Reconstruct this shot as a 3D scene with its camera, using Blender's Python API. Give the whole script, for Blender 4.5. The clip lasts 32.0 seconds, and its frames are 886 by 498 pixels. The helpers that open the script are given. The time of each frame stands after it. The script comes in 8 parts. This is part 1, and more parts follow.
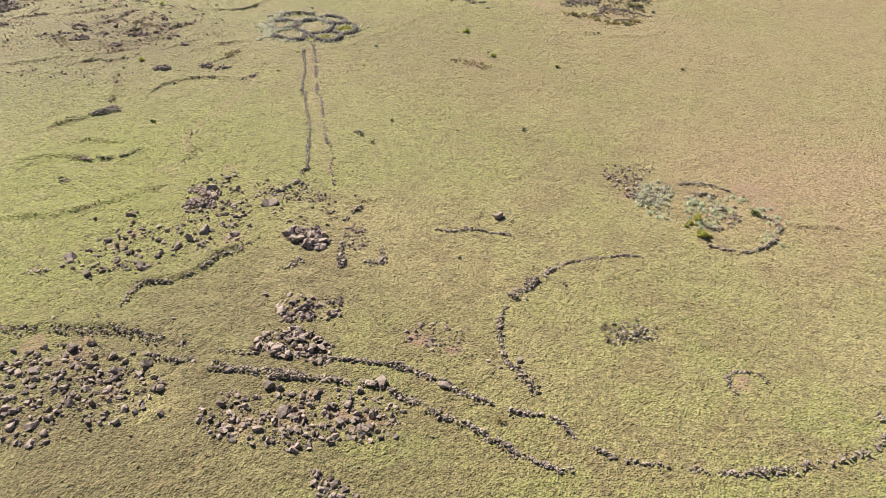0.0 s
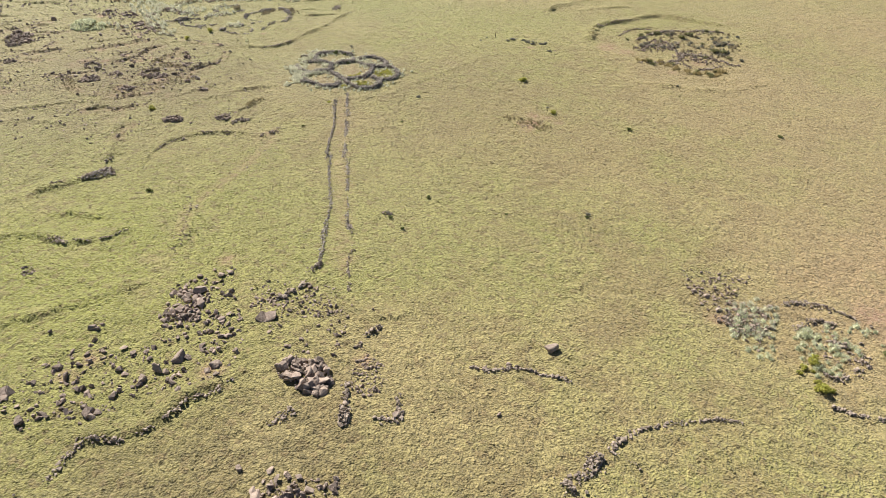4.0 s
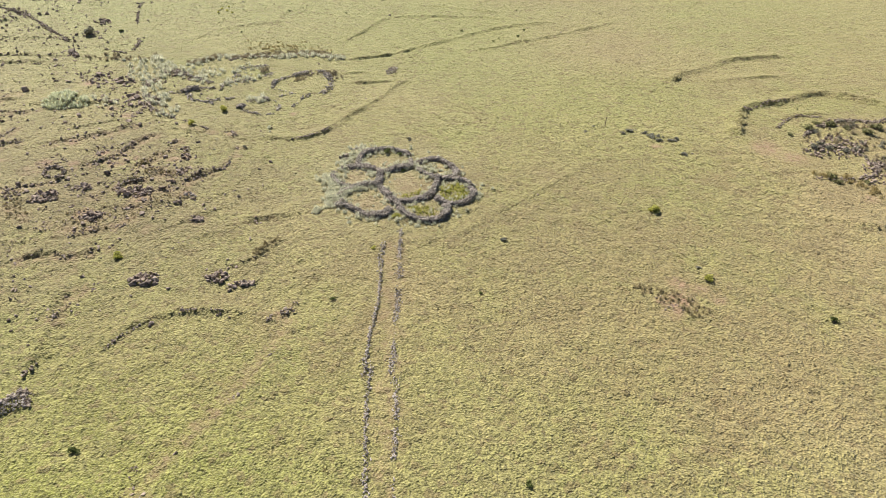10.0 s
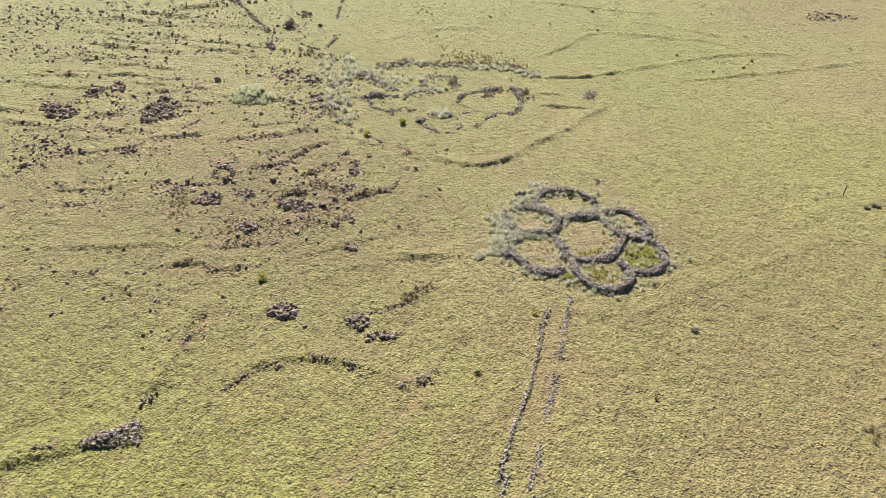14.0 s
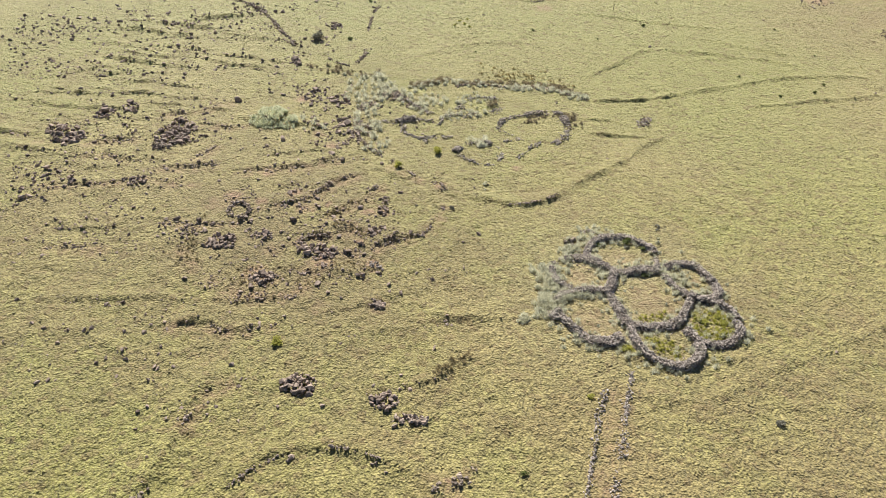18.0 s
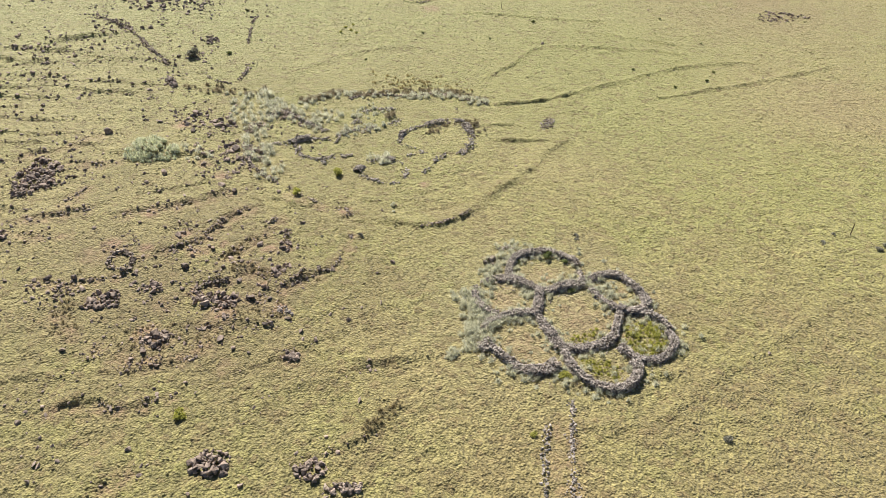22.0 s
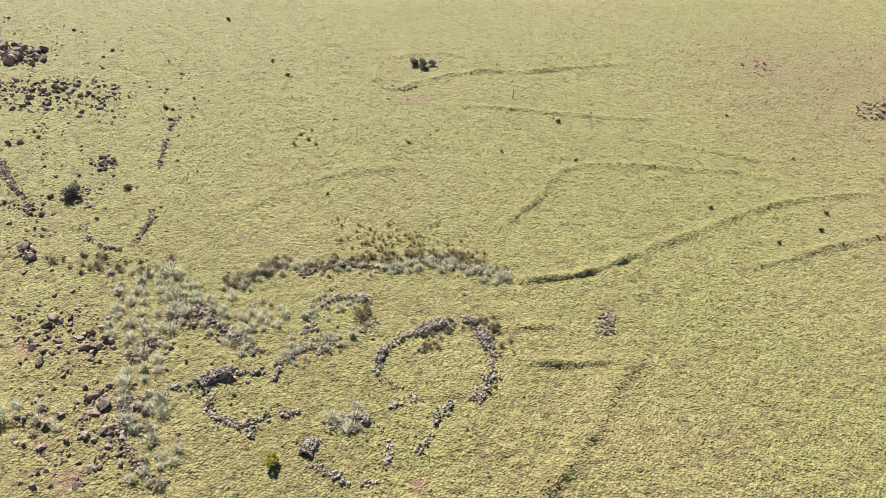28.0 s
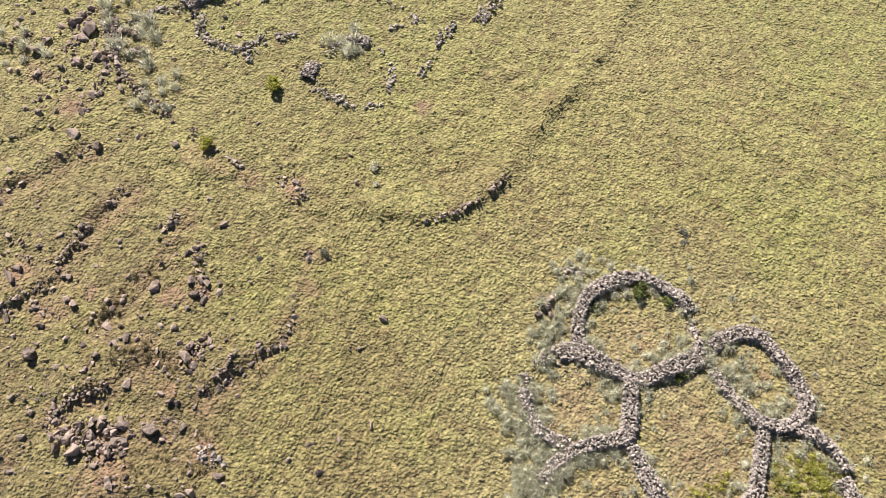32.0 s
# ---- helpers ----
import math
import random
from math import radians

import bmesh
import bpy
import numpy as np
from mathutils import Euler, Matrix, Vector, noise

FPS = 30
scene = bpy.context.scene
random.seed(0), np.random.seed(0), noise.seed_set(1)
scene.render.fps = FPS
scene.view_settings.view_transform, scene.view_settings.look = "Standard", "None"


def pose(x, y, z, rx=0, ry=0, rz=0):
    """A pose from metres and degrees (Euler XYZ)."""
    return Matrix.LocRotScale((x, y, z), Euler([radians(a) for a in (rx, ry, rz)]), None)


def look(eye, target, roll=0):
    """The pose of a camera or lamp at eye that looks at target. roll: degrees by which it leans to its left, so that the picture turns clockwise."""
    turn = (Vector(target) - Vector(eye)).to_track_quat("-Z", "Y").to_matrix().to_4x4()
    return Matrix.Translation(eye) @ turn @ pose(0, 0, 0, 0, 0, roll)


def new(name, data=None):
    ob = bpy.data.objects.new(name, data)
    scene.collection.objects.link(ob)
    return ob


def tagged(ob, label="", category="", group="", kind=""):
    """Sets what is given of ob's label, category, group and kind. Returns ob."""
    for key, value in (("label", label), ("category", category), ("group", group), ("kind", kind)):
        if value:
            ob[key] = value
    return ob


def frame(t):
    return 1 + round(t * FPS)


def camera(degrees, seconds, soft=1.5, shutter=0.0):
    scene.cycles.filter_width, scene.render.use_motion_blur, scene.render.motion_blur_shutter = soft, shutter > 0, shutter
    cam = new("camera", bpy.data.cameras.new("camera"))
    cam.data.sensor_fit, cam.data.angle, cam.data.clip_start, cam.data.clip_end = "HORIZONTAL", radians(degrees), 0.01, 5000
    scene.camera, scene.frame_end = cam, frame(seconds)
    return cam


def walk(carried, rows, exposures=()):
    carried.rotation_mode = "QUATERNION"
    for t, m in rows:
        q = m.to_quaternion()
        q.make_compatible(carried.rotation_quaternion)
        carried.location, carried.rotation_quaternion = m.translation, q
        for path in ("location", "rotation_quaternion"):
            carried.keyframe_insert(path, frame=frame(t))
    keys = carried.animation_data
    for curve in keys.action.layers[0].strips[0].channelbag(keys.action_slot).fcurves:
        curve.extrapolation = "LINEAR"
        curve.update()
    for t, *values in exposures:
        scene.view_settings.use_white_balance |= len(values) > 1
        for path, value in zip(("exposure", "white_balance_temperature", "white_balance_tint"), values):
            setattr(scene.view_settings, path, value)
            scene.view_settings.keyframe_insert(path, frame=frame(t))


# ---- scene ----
cam = camera(63.20, 32.0, soft=0.7)
# seconds, place, turn about the vertical, tilt from level, roll
PATH = [
    (0.0, -13.689, -65.018, 34.210, -20.272, -32.772, 0.143),
    (0.5, -13.542, -64.770, 34.337, -20.577, -32.897, 0.064),
    (1.0, -13.072, -63.551, 34.318, -20.927, -32.914, -0.022),
    (1.5, -12.085, -61.269, 34.317, -21.267, -32.742, -0.121),
    (2.0, -10.998, -58.637, 34.264, -21.267, -32.509, -0.093),
    (2.5, -9.947, -56.077, 34.272, -19.871, -32.334, 0.021),
    (3.0, -8.770, -53.344, 34.343, -18.398, -32.243, 0.032),
    (3.5, -7.737, -50.629, 34.277, -16.988, -32.077, 0.111),
    (5.5, -4.611, -39.369, 34.913, -10.908, -32.165, 0.358),
    (6.0, -4.196, -36.486, 34.957, -9.544, -32.142, 0.382),
    (6.5, -3.843, -33.511, 35.044, -9.723, -32.202, 0.277),
    (7.0, -3.538, -30.609, 35.155, -9.921, -32.308, 0.189),
    (7.5, -3.031, -27.652, 35.241, -10.010, -32.381, 0.071),
    (8.0, -2.632, -24.581, 35.250, -10.219, -32.413, 0.043),
    (8.5, -2.381, -21.582, 35.270, -10.431, -32.440, 0.047),
    (9.0, -2.011, -18.040, 35.257, -10.634, -32.438, 0.019),
    (9.5, -1.578, -14.385, 35.219, -10.809, -32.411, -0.034),
    (10.0, -1.124, -10.684, 35.248, -11.014, -32.483, -0.059),
    (10.5, -0.594, -6.923, 35.259, -11.187, -32.420, -0.055),
    (11.0, -0.222, -3.493, 35.182, -9.523, -32.343, 0.048),
    (11.5, -0.021, -0.702, 35.037, -7.236, -32.288, 0.125),
    (12.0, -0.050, 0.089, 35.050, -4.841, -32.502, 0.140),
    (12.5, -0.043, 0.071, 34.999, -2.405, -32.633, 0.099),
    (13.0, -0.000, 0.000, 34.999, 0.000, -32.723, 0.100),
    (13.5, -0.041, 0.035, 34.852, 2.538, -32.738, 0.100),
    (14.0, -0.048, 0.075, 34.857, 5.013, -32.808, 0.129),
    (14.5, -0.013, 0.141, 34.810, 7.216, -32.839, 0.140),
    (16.5, -0.357, 2.159, 34.676, 7.977, -33.132, -0.078),
    (17.0, -0.876, 4.431, 34.610, 7.783, -33.050, -0.040),
    (17.5, -1.406, 6.881, 34.610, 7.641, -33.021, 0.012),
    (18.0, -1.982, 9.182, 34.604, 7.527, -32.982, 0.023),
    (18.5, -2.576, 11.483, 34.575, 7.426, -32.948, 0.010),
    (19.0, -3.156, 13.784, 34.534, 7.381, -32.837, 0.015),
    (19.5, -3.489, 14.566, 34.450, 7.286, -32.909, -0.048),
    (20.0, -3.426, 14.491, 34.435, 6.263, -32.995, -0.274),
    (20.5, -3.377, 14.459, 34.452, 4.773, -33.110, -0.350),
    (21.0, -3.375, 14.430, 34.477, 2.883, -33.246, -0.338),
    (21.5, -3.322, 14.403, 34.525, 0.846, -33.365, -0.361),
    (22.0, -3.329, 14.350, 34.555, -1.765, -33.414, -0.351),
    (22.5, -3.384, 14.308, 34.593, -4.352, -33.415, -0.340),
    (23.0, -3.377, 14.392, 34.640, -4.335, -33.447, -0.284),
    (23.5, -3.332, 15.463, 34.657, -4.329, -33.556, -0.144),
    (24.0, -3.202, 18.459, 34.679, -4.289, -33.313, -0.064),
    (24.5, -3.254, 21.930, 34.739, -4.316, -33.084, 0.006),
    (25.0, -3.333, 25.646, 34.766, -4.254, -32.852, 0.060),
    (25.5, -3.421, 29.718, 34.767, -4.174, -32.707, 0.083),
    (26.0, -3.563, 34.039, 34.758, -4.151, -32.555, 0.174),
    (26.5, -3.568, 38.123, 34.752, -4.025, -32.473, 0.117),
    (28.5, -3.650, 50.535, 34.763, -3.597, -32.989, 0.085),
    (29.0, -3.631, 50.466, 34.647, -3.573, -33.128, -0.029),
    (29.5, -3.599, 50.364, 34.561, -3.546, -37.367, -0.062),
    (30.0, -3.632, 50.363, 34.486, -3.606, -42.993, -0.050),
    (30.5, -3.786, 50.126, 34.068, -3.743, -47.557, -0.160),
    (31.0, -4.006, 49.832, 33.855, -4.126, -51.991, 0.035),
    (31.5, -4.021, 49.933, 33.902, -4.132, -57.122, -0.002),
    (32.0, -4.055, 49.911, 33.832, -4.212, -61.928, -0.013),
]
walk(cam, [(t, pose(x, y, z, 90 + tilt, 0, turn) @ pose(0, 0, 0, 0, 0, roll)) for t, x, y, z, turn, tilt, roll in PATH], ((0.0, 1.15, 6500, 9), (4.0, 1.15, 6500, 7), (7.0, 1.19, 6500, 4), (12.0, 1.17, 6500, 7), (26.0, 1.17, 6500, 7), (29.0, 1.15, 6500, 10), (32.0, 1.12, 6500, 12)))
# ---- end of path

# ---- light ----
SUN_FROM = Vector((-0.42, 1.0, 1.08)).normalized()
world = bpy.data.worlds.new("open_sky")
scene.world = world
world.use_nodes = True
sky = world.node_tree.nodes.new("ShaderNodeTexSky")
sky.sky_type, sky.sun_disc = "NISHITA", False
sky.sun_elevation = math.asin(SUN_FROM.z)
sky.altitude, sky.air_density, sky.dust_density = 1700.0, 0.6, 0.3
sky.sun_rotation = math.atan2(SUN_FROM.x, SUN_FROM.y)
background = world.node_tree.nodes["Background"]
background.inputs["Strength"].default_value = 0.05
world.node_tree.links.new(sky.outputs["Color"], background.inputs["Color"])
sun = new("sun", bpy.data.lights.new("sun", "SUN"))
sun.data.energy, sun.data.angle, sun.data.color = 5.0, radians(0.53), (1.0, 0.95, 0.88)
sun.matrix_world = look((0, 0, 60), Vector((0, 0, 60)) - SUN_FROM)


# ---- materials ----
def material(name, roughness=0.9):
    m = bpy.data.materials.new(name)
    m.use_nodes = True
    shader = m.node_tree.nodes["Principled BSDF"]
    shader.inputs["Roughness"].default_value = roughness
    shader.inputs["Specular IOR Level"].default_value = 0.25
    return m, m.node_tree, shader


def node(tree, kind, **values):
    n = tree.nodes.new(kind)
    for key, value in values.items():
        n.inputs[key.replace("_", " ")].default_value = value
    return n


def noise_of(tree, vector, scale, detail=3.0, rough=0.6):
    n = node(tree, "ShaderNodeTexNoise", Scale=scale, Detail=detail, Roughness=rough)
    tree.links.new(vector, n.inputs["Vector"])
    return n.outputs["Fac"]


def spread(tree, value, low, high):
    n = node(tree, "ShaderNodeMapRange", From_Min=low, From_Max=high)
    tree.links.new(value, n.inputs["Value"])
    return n.outputs["Result"]


def times(tree, a, b, how="MULTIPLY"):
    n = tree.nodes.new("ShaderNodeMath")
    n.operation = how
    n.use_clamp = True
    for i, v in enumerate((a, b)):
        if isinstance(v, (int, float)):
            n.inputs[i].default_value = v
        else:
            tree.links.new(v, n.inputs[i])
    return n.outputs["Value"]


def blend(tree, factor, a, b):
    n = tree.nodes.new("ShaderNodeMix")
    n.data_type = "RGBA"
    if isinstance(factor, float):
        n.inputs["Factor"].default_value = factor
    else:
        tree.links.new(factor, n.inputs["Factor"])
    for socket, v in ((n.inputs[6], a), (n.inputs[7], b)):
        if isinstance(v, tuple):
            socket.default_value = (*v, 1)
        else:
            tree.links.new(v, socket)
    return n.outputs[2]


def bump_of(tree, shader, height, strength, distance):
    b = node(tree, "ShaderNodeBump", Strength=strength, Distance=distance)
    tree.links.new(height, b.inputs["Height"])
    tree.links.new(b.outputs["Normal"], shader.inputs["Normal"])


GREEN, STRAW, BROWN, RED, SOIL = (0.200, 0.200, 0.050), (0.270, 0.215, 0.090), (0.175, 0.122, 0.052), (0.265, 0.172, 0.090), (0.255, 0.150, 0.100)


def pasture(tree):
    """The colour of the turf by place: green swales, straw slopes, brown trampled spots, and reddish grass to the east."""
    place = tree.nodes.new("ShaderNodeNewGeometry").outputs["Position"]
    split = tree.nodes.new("ShaderNodeSeparateXYZ")
    tree.links.new(place, split.inputs["Vector"])
    wide = noise_of(tree, place, 0.035, 4.0)
    patch = noise_of(tree, place, 0.22, 4.0, 0.65)
    spot = noise_of(tree, place, 1.3, 3.0, 0.7)
    base = blend(tree, spread(tree, wide, 0.40, 0.60), GREEN, STRAW)
    base = blend(tree, times(tree, spread(tree, patch, 0.46, 0.62), 0.75), base, BROWN)
    east = tree.nodes.new("ShaderNodeMath")
    east.operation = "MULTIPLY_ADD"
    tree.links.new(wide, east.inputs[0])
    east.inputs[1].default_value = 70.0
    tree.links.new(split.outputs["X"], east.inputs[2])
    base = blend(tree, times(tree, spread(tree, east.outputs["Value"], 80.0, 145.0), 0.60), base, RED)
    north = node(tree, "ShaderNodeMapRange", From_Min=55.0, From_Max=120.0)
    tree.links.new(split.outputs["Y"], north.inputs["Value"])
    base = blend(tree, times(tree, north.outputs["Result"], 0.72), base, (0.262, 0.272, 0.092))
    base = blend(tree, times(tree, spread(tree, noise_of(tree, place, 0.55, 4.0, 0.7), 0.52, 0.70), 0.55), base, (0.140, 0.128, 0.036))
    base = blend(tree, times(tree, spread(tree, spot, 0.47, 0.72), 0.5), base, (0.330, 0.270, 0.115))
    # broad patches with a colour of their own: x, y, reach, colour, share
    for x, y, r, tone, share in ((-24.0, 55.0, 34.0, (0.192, 0.162, 0.064), 0.75), (-24.0, -28.0, 36.0, (0.118, 0.094, 0.036), 0.9),
                                 (54.5, -11.4, 26.0, (0.300, 0.190, 0.108), 0.9), (60.0, 25.0, 34.0, (0.262, 0.190, 0.092), 0.7),
                                 (6.0, 58.0, 13.0, (0.262, 0.228, 0.110), 0.85), (22.0, 44.0, 24.0, (0.190, 0.152, 0.062), 0.7), (-24.0, 14.0, 30.0, (0.195, 0.214, 0.030), 0.85),
                                 (-42.0, -4.0, 24.0, (0.205, 0.215, 0.038), 0.8), (36.0, 72.0, 20.0, (0.215, 0.222, 0.055), 0.7),
                                 (6.0, 16.0, 20.0, (0.225, 0.218, 0.066), 0.6), (20.0, 102.0, 26.0, (0.232, 0.236, 0.070), 0.6),
                                 (28.0, 36.0, 18.0, (0.225, 0.172, 0.070), 0.6),
                                 (48.0, 96.0, 18.0, (0.255, 0.185, 0.095), 0.5), (52.0, 130.0, 26.0, (0.225, 0.165, 0.082), 0.8),
                                 (-20.0, 60.0, 15.0, (0.140, 0.104, 0.046), 0.75)):
        away = tree.nodes.new("ShaderNodeVectorMath")
        away.operation = "DISTANCE"
        tree.links.new(place, away.inputs[0])
        away.inputs[1].default_value = (x, y, 0)
        dry = times(tree, spread(tree, away.outputs["Value"], r, r * 0.25), spread(tree, patch, 0.26, 0.50))
        base = blend(tree, times(tree, dry, share), base, tone)
    mottle = spread(tree, noise_of(tree, place, 0.9, 4.0, 0.7), 0.50, 0.68)
    base = blend(tree, times(tree, mottle, 0.5), base, scaled(tree, base, 0.55))
    base = blend(tree, 0.15, base, (0.215, 0.178, 0.085))
    return base, place, split.outputs["Y"]


def scaled(tree, colour, factor):
    n = tree.nodes.new("ShaderNodeVectorMath")
    n.operation = "SCALE"
    tree.links.new(colour, n.inputs[0])
    n.inputs["Scale"].default_value = factor
    return n.outputs["Vector"]


def clumps_of(tree, place, scale):
    """Rounded grass clumps: how far a place lies from its clump's middle, and a chance value per clump."""
    bent = tree.nodes.new("ShaderNodeVectorMath")
    bent.operation = "MULTIPLY_ADD"
    n = node(tree, "ShaderNodeTexNoise", Scale=scale * 1.7, Detail=2.0)
    tree.links.new(place, n.inputs["Vector"])
    tree.links.new(n.outputs["Color"], bent.inputs[0])
    bent.inputs[1].default_value = (0.55 / scale,) * 3
    tree.links.new(place, bent.inputs[2])
    v = node(tree, "ShaderNodeTexVoronoi", Scale=scale)
    tree.links.new(bent.outputs["Vector"], v.inputs["Vector"])
    chance = tree.nodes.new("ShaderNodeSeparateColor")
    tree.links.new(v.outputs["Color"], chance.inputs["Color"])
    return v.outputs["Distance"], chance.outputs["Red"]


def make_turf():
    m, tree, shader = material("turf", 0.75)
    shader.inputs["Specular IOR Level"].default_value = 0.2
    base, place, northing = pasture(tree)
    # the northern meadow is grazed short and even
    long_grown = spread(tree, northing, 150.0, 62.0)
    coarse = times(tree, times(tree, long_grown, 0.62), 0.38, "ADD")
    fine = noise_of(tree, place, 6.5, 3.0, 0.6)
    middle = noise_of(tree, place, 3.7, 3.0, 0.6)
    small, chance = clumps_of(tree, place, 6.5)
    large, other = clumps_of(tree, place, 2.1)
    base = blend(tree, times(tree, spread(tree, chance, 0.60, 1.0), 0.30), base, (0.300, 0.245, 0.110))
    base = blend(tree, times(tree, spread(tree, other, 0.80, 0.92), 0.55), base, (0.150, 0.104, 0.048))
    # pale leaf tips with painted light; thatch, soil and painted shade between clumps
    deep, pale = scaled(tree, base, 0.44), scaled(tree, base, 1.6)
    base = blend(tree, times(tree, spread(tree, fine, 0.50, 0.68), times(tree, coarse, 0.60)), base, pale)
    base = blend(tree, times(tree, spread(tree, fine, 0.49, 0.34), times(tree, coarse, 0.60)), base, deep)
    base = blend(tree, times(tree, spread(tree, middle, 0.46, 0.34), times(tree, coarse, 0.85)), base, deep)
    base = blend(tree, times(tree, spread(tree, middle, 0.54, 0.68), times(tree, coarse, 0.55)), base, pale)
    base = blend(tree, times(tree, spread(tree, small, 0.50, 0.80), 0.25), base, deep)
    worn = tree.nodes.new("ShaderNodeAttribute")
    worn.attribute_name = "bare_soil"
    ragged = times(tree, worn.outputs["Fac"], spread(tree, noise_of(tree, place, 1.6, 4.0, 0.7), 0.30, 0.62))
    base = blend(tree, ragged, base, SOIL)
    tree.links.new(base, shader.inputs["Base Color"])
    dome = tree.nodes.new("ShaderNodeMath")
    dome.operation = "MULTIPLY_ADD"
    tree.links.new(large, dome.inputs[0])
    dome.inputs[1].default_value = 1.2
    tree.links.new(small, dome.inputs[2])
    rough = tree.nodes.new("ShaderNodeMath")
    rough.operation = "MULTIPLY_ADD"
    tree.links.new(times(tree, fine, middle, "ADD"), rough.inputs[0])
    rough.inputs[1].default_value = -1.9
    tree.links.new(dome.outputs["Value"], rough.inputs[2])
    bump_of(tree, shader, rough.outputs["Value"], 1.0, -0.12)
    shader.inputs["Sheen Weight"].default_value = 0.25
    shader.inputs["Sheen Tint"].default_value = (0.9, 0.8, 0.55, 1)
    return m


def make_blades(name, low, high, share=0.0, glow=0.35):
    """Grass and leaves: a colour of their own per blade, mixed with the turf's colour by share, some light passing through."""
    m, tree, shader = material(name, 0.68)
    random_of = tree.nodes.new("ShaderNodeNewGeometry").outputs["Random Per Island"]
    tint = blend(tree, random_of, low, high)
    if share:
        base, place, spot = pasture(tree)
        tint = blend(tree, share, tint, base)
    tree.links.new(tint, shader.inputs["Base Color"])
    through_leaf = tree.nodes.new("ShaderNodeBsdfTranslucent")
    tree.links.new(tint, through_leaf.inputs["Color"])
    both = tree.nodes.new("ShaderNodeMixShader")
    both.inputs["Fac"].default_value = glow
    tree.links.new(shader.outputs["BSDF"], both.inputs[1])
    tree.links.new(through_leaf.outputs["BSDF"], both.inputs[2])
    tree.links.new(both.outputs["Shader"], tree.nodes["Material Output"].inputs["Surface"])
    return m


def make_stone(name, dark, light, lichen, per_object=True):
    m, tree, shader = material(name, 0.88)
    if per_object:
        chance = tree.nodes.new("ShaderNodeObjectInfo").outputs["Random"]
    else:
        chance = tree.nodes.new("ShaderNodeNewGeometry").outputs["Random Per Island"]
    place = tree.nodes.new("ShaderNodeNewGeometry").outputs["Position"]
    base = blend(tree, chance, dark, light)
    base = blend(tree, times(tree, spread(tree, noise_of(tree, place, 4.0, 4.0, 0.7), 0.42, 0.7), 0.6), base, lichen)
    base = blend(tree, times(tree, spread(tree, noise_of(tree, place, 17.0, 3.0, 0.7), 0.55, 0.75), 0.5), base, (0.10, 0.085, 0.08))
    tree.links.new(base, shader.inputs["Base Color"])
    bump_of(tree, shader, noise_of(tree, place, 9.0, 5.0, 0.7), 0.7, 0.06)
    return m


turf = make_turf()
long_grass = make_blades("long_grass", (0.24, 0.19, 0.08), (0.52, 0.42, 0.21), 0.2, 0.45)
bank_blades = make_blades("bank_blades", (0.079, 0.056, 0.026), (0.259, 0.191, 0.090), 0.45, 0.4)
brown_tuft = make_blades("brown_tuft", (0.25, 0.20, 0.11), (0.50, 0.42, 0.26), 0.3, 0.45)
dry_scrub = make_blades("dry_scrub", (0.15, 0.12, 0.075), (0.46, 0.38, 0.25), 0.1, 0.35)
silver_grass = make_blades("silver_grass", (0.33, 0.325, 0.22), (0.78, 0.755, 0.59), 0.0, 0.55)
silver_green = make_blades("silver_green", (0.29, 0.31, 0.18), (0.82, 0.82, 0.60), 0.0, 0.5)
shrub_leaf = make_blades("shrub_leaf", (0.05, 0.065, 0.018), (0.17, 0.19, 0.05), 0.0, 0.25)
bright_leaf = make_blades("bright_leaf", (0.22, 0.228, 0.042), (0.56, 0.54, 0.130), 0.1, 0.55)
grey_leaf = make_blades("grey_leaf", (0.12, 0.115, 0.085), (0.31, 0.29, 0.22), 0.0, 0.3)
olive_leaf = make_blades("olive_leaf", (0.10, 0.10, 0.04), (0.31, 0.29, 0.13), 0.0, 0.3)
wood = material("shrub_wood")[0]
wood.node_tree.nodes["Principled BSDF"].inputs["Base Color"].default_value = (0.12, 0.085, 0.06, 1)
wall_stone = make_stone("wall_stone", (0.090, 0.072, 0.063), (0.43, 0.370, 0.322), (0.56, 0.490, 0.430))
wall_fill = make_stone("wall_fill", (0.080, 0.064, 0.056), (0.42, 0.360, 0.313), (0.55, 0.48, 0.42), False)
field_stone = make_stone("field_stone", (0.070, 0.052, 0.041), (0.361, 0.285, 0.227), (0.458, 0.378, 0.312))
field_fill = make_stone("field_fill", (0.062, 0.045, 0.036), (0.343, 0.270, 0.215), (0.440, 0.361, 0.296), False)
boulder_stone = make_stone("boulder_stone", (0.079, 0.056, 0.045), (0.317, 0.240, 0.193), (0.431, 0.348, 0.288))
# near-black colour standing in for shade deep between wall stones
core_shade = make_stone("core_shade", (0.048, 0.038, 0.031), (0.088, 0.068, 0.053), (0.123, 0.098, 0.077), False)
rubble_fill = make_stone("rubble_fill", (0.073, 0.052, 0.041), (0.343, 0.259, 0.207), (0.458, 0.371, 0.306), False)


# ---- the lie of the land ----
SLOPES = (-0.314, -1.111, 3.192, 0.409, 0.324, 0.548, -0.027, 0.392, -0.255, -0.005)
SWELLS = (
    0.02, 0.07, 0.11, 0.04, -0.03, -0.01, 0.06, 0.28, 0.32, -0.12, -0.22, -0.06,
    -0.15, -0.11, 0.13, -0.29, -0.29, -0.05, -0.29, -0.46, -0.05, 0.0, 0.08, 0.11,
    0.2, 0.29, 0.04, 0.18, 0.34, 0.18, 0.22, 0.1, -0.41, -0.2, 0.03, 0.02,
    0.04, -0.23, -0.25, -0.06, -0.07, -0.03, 0.04, -0.08, 0.04, 0.14, 0.04, 0.01
)


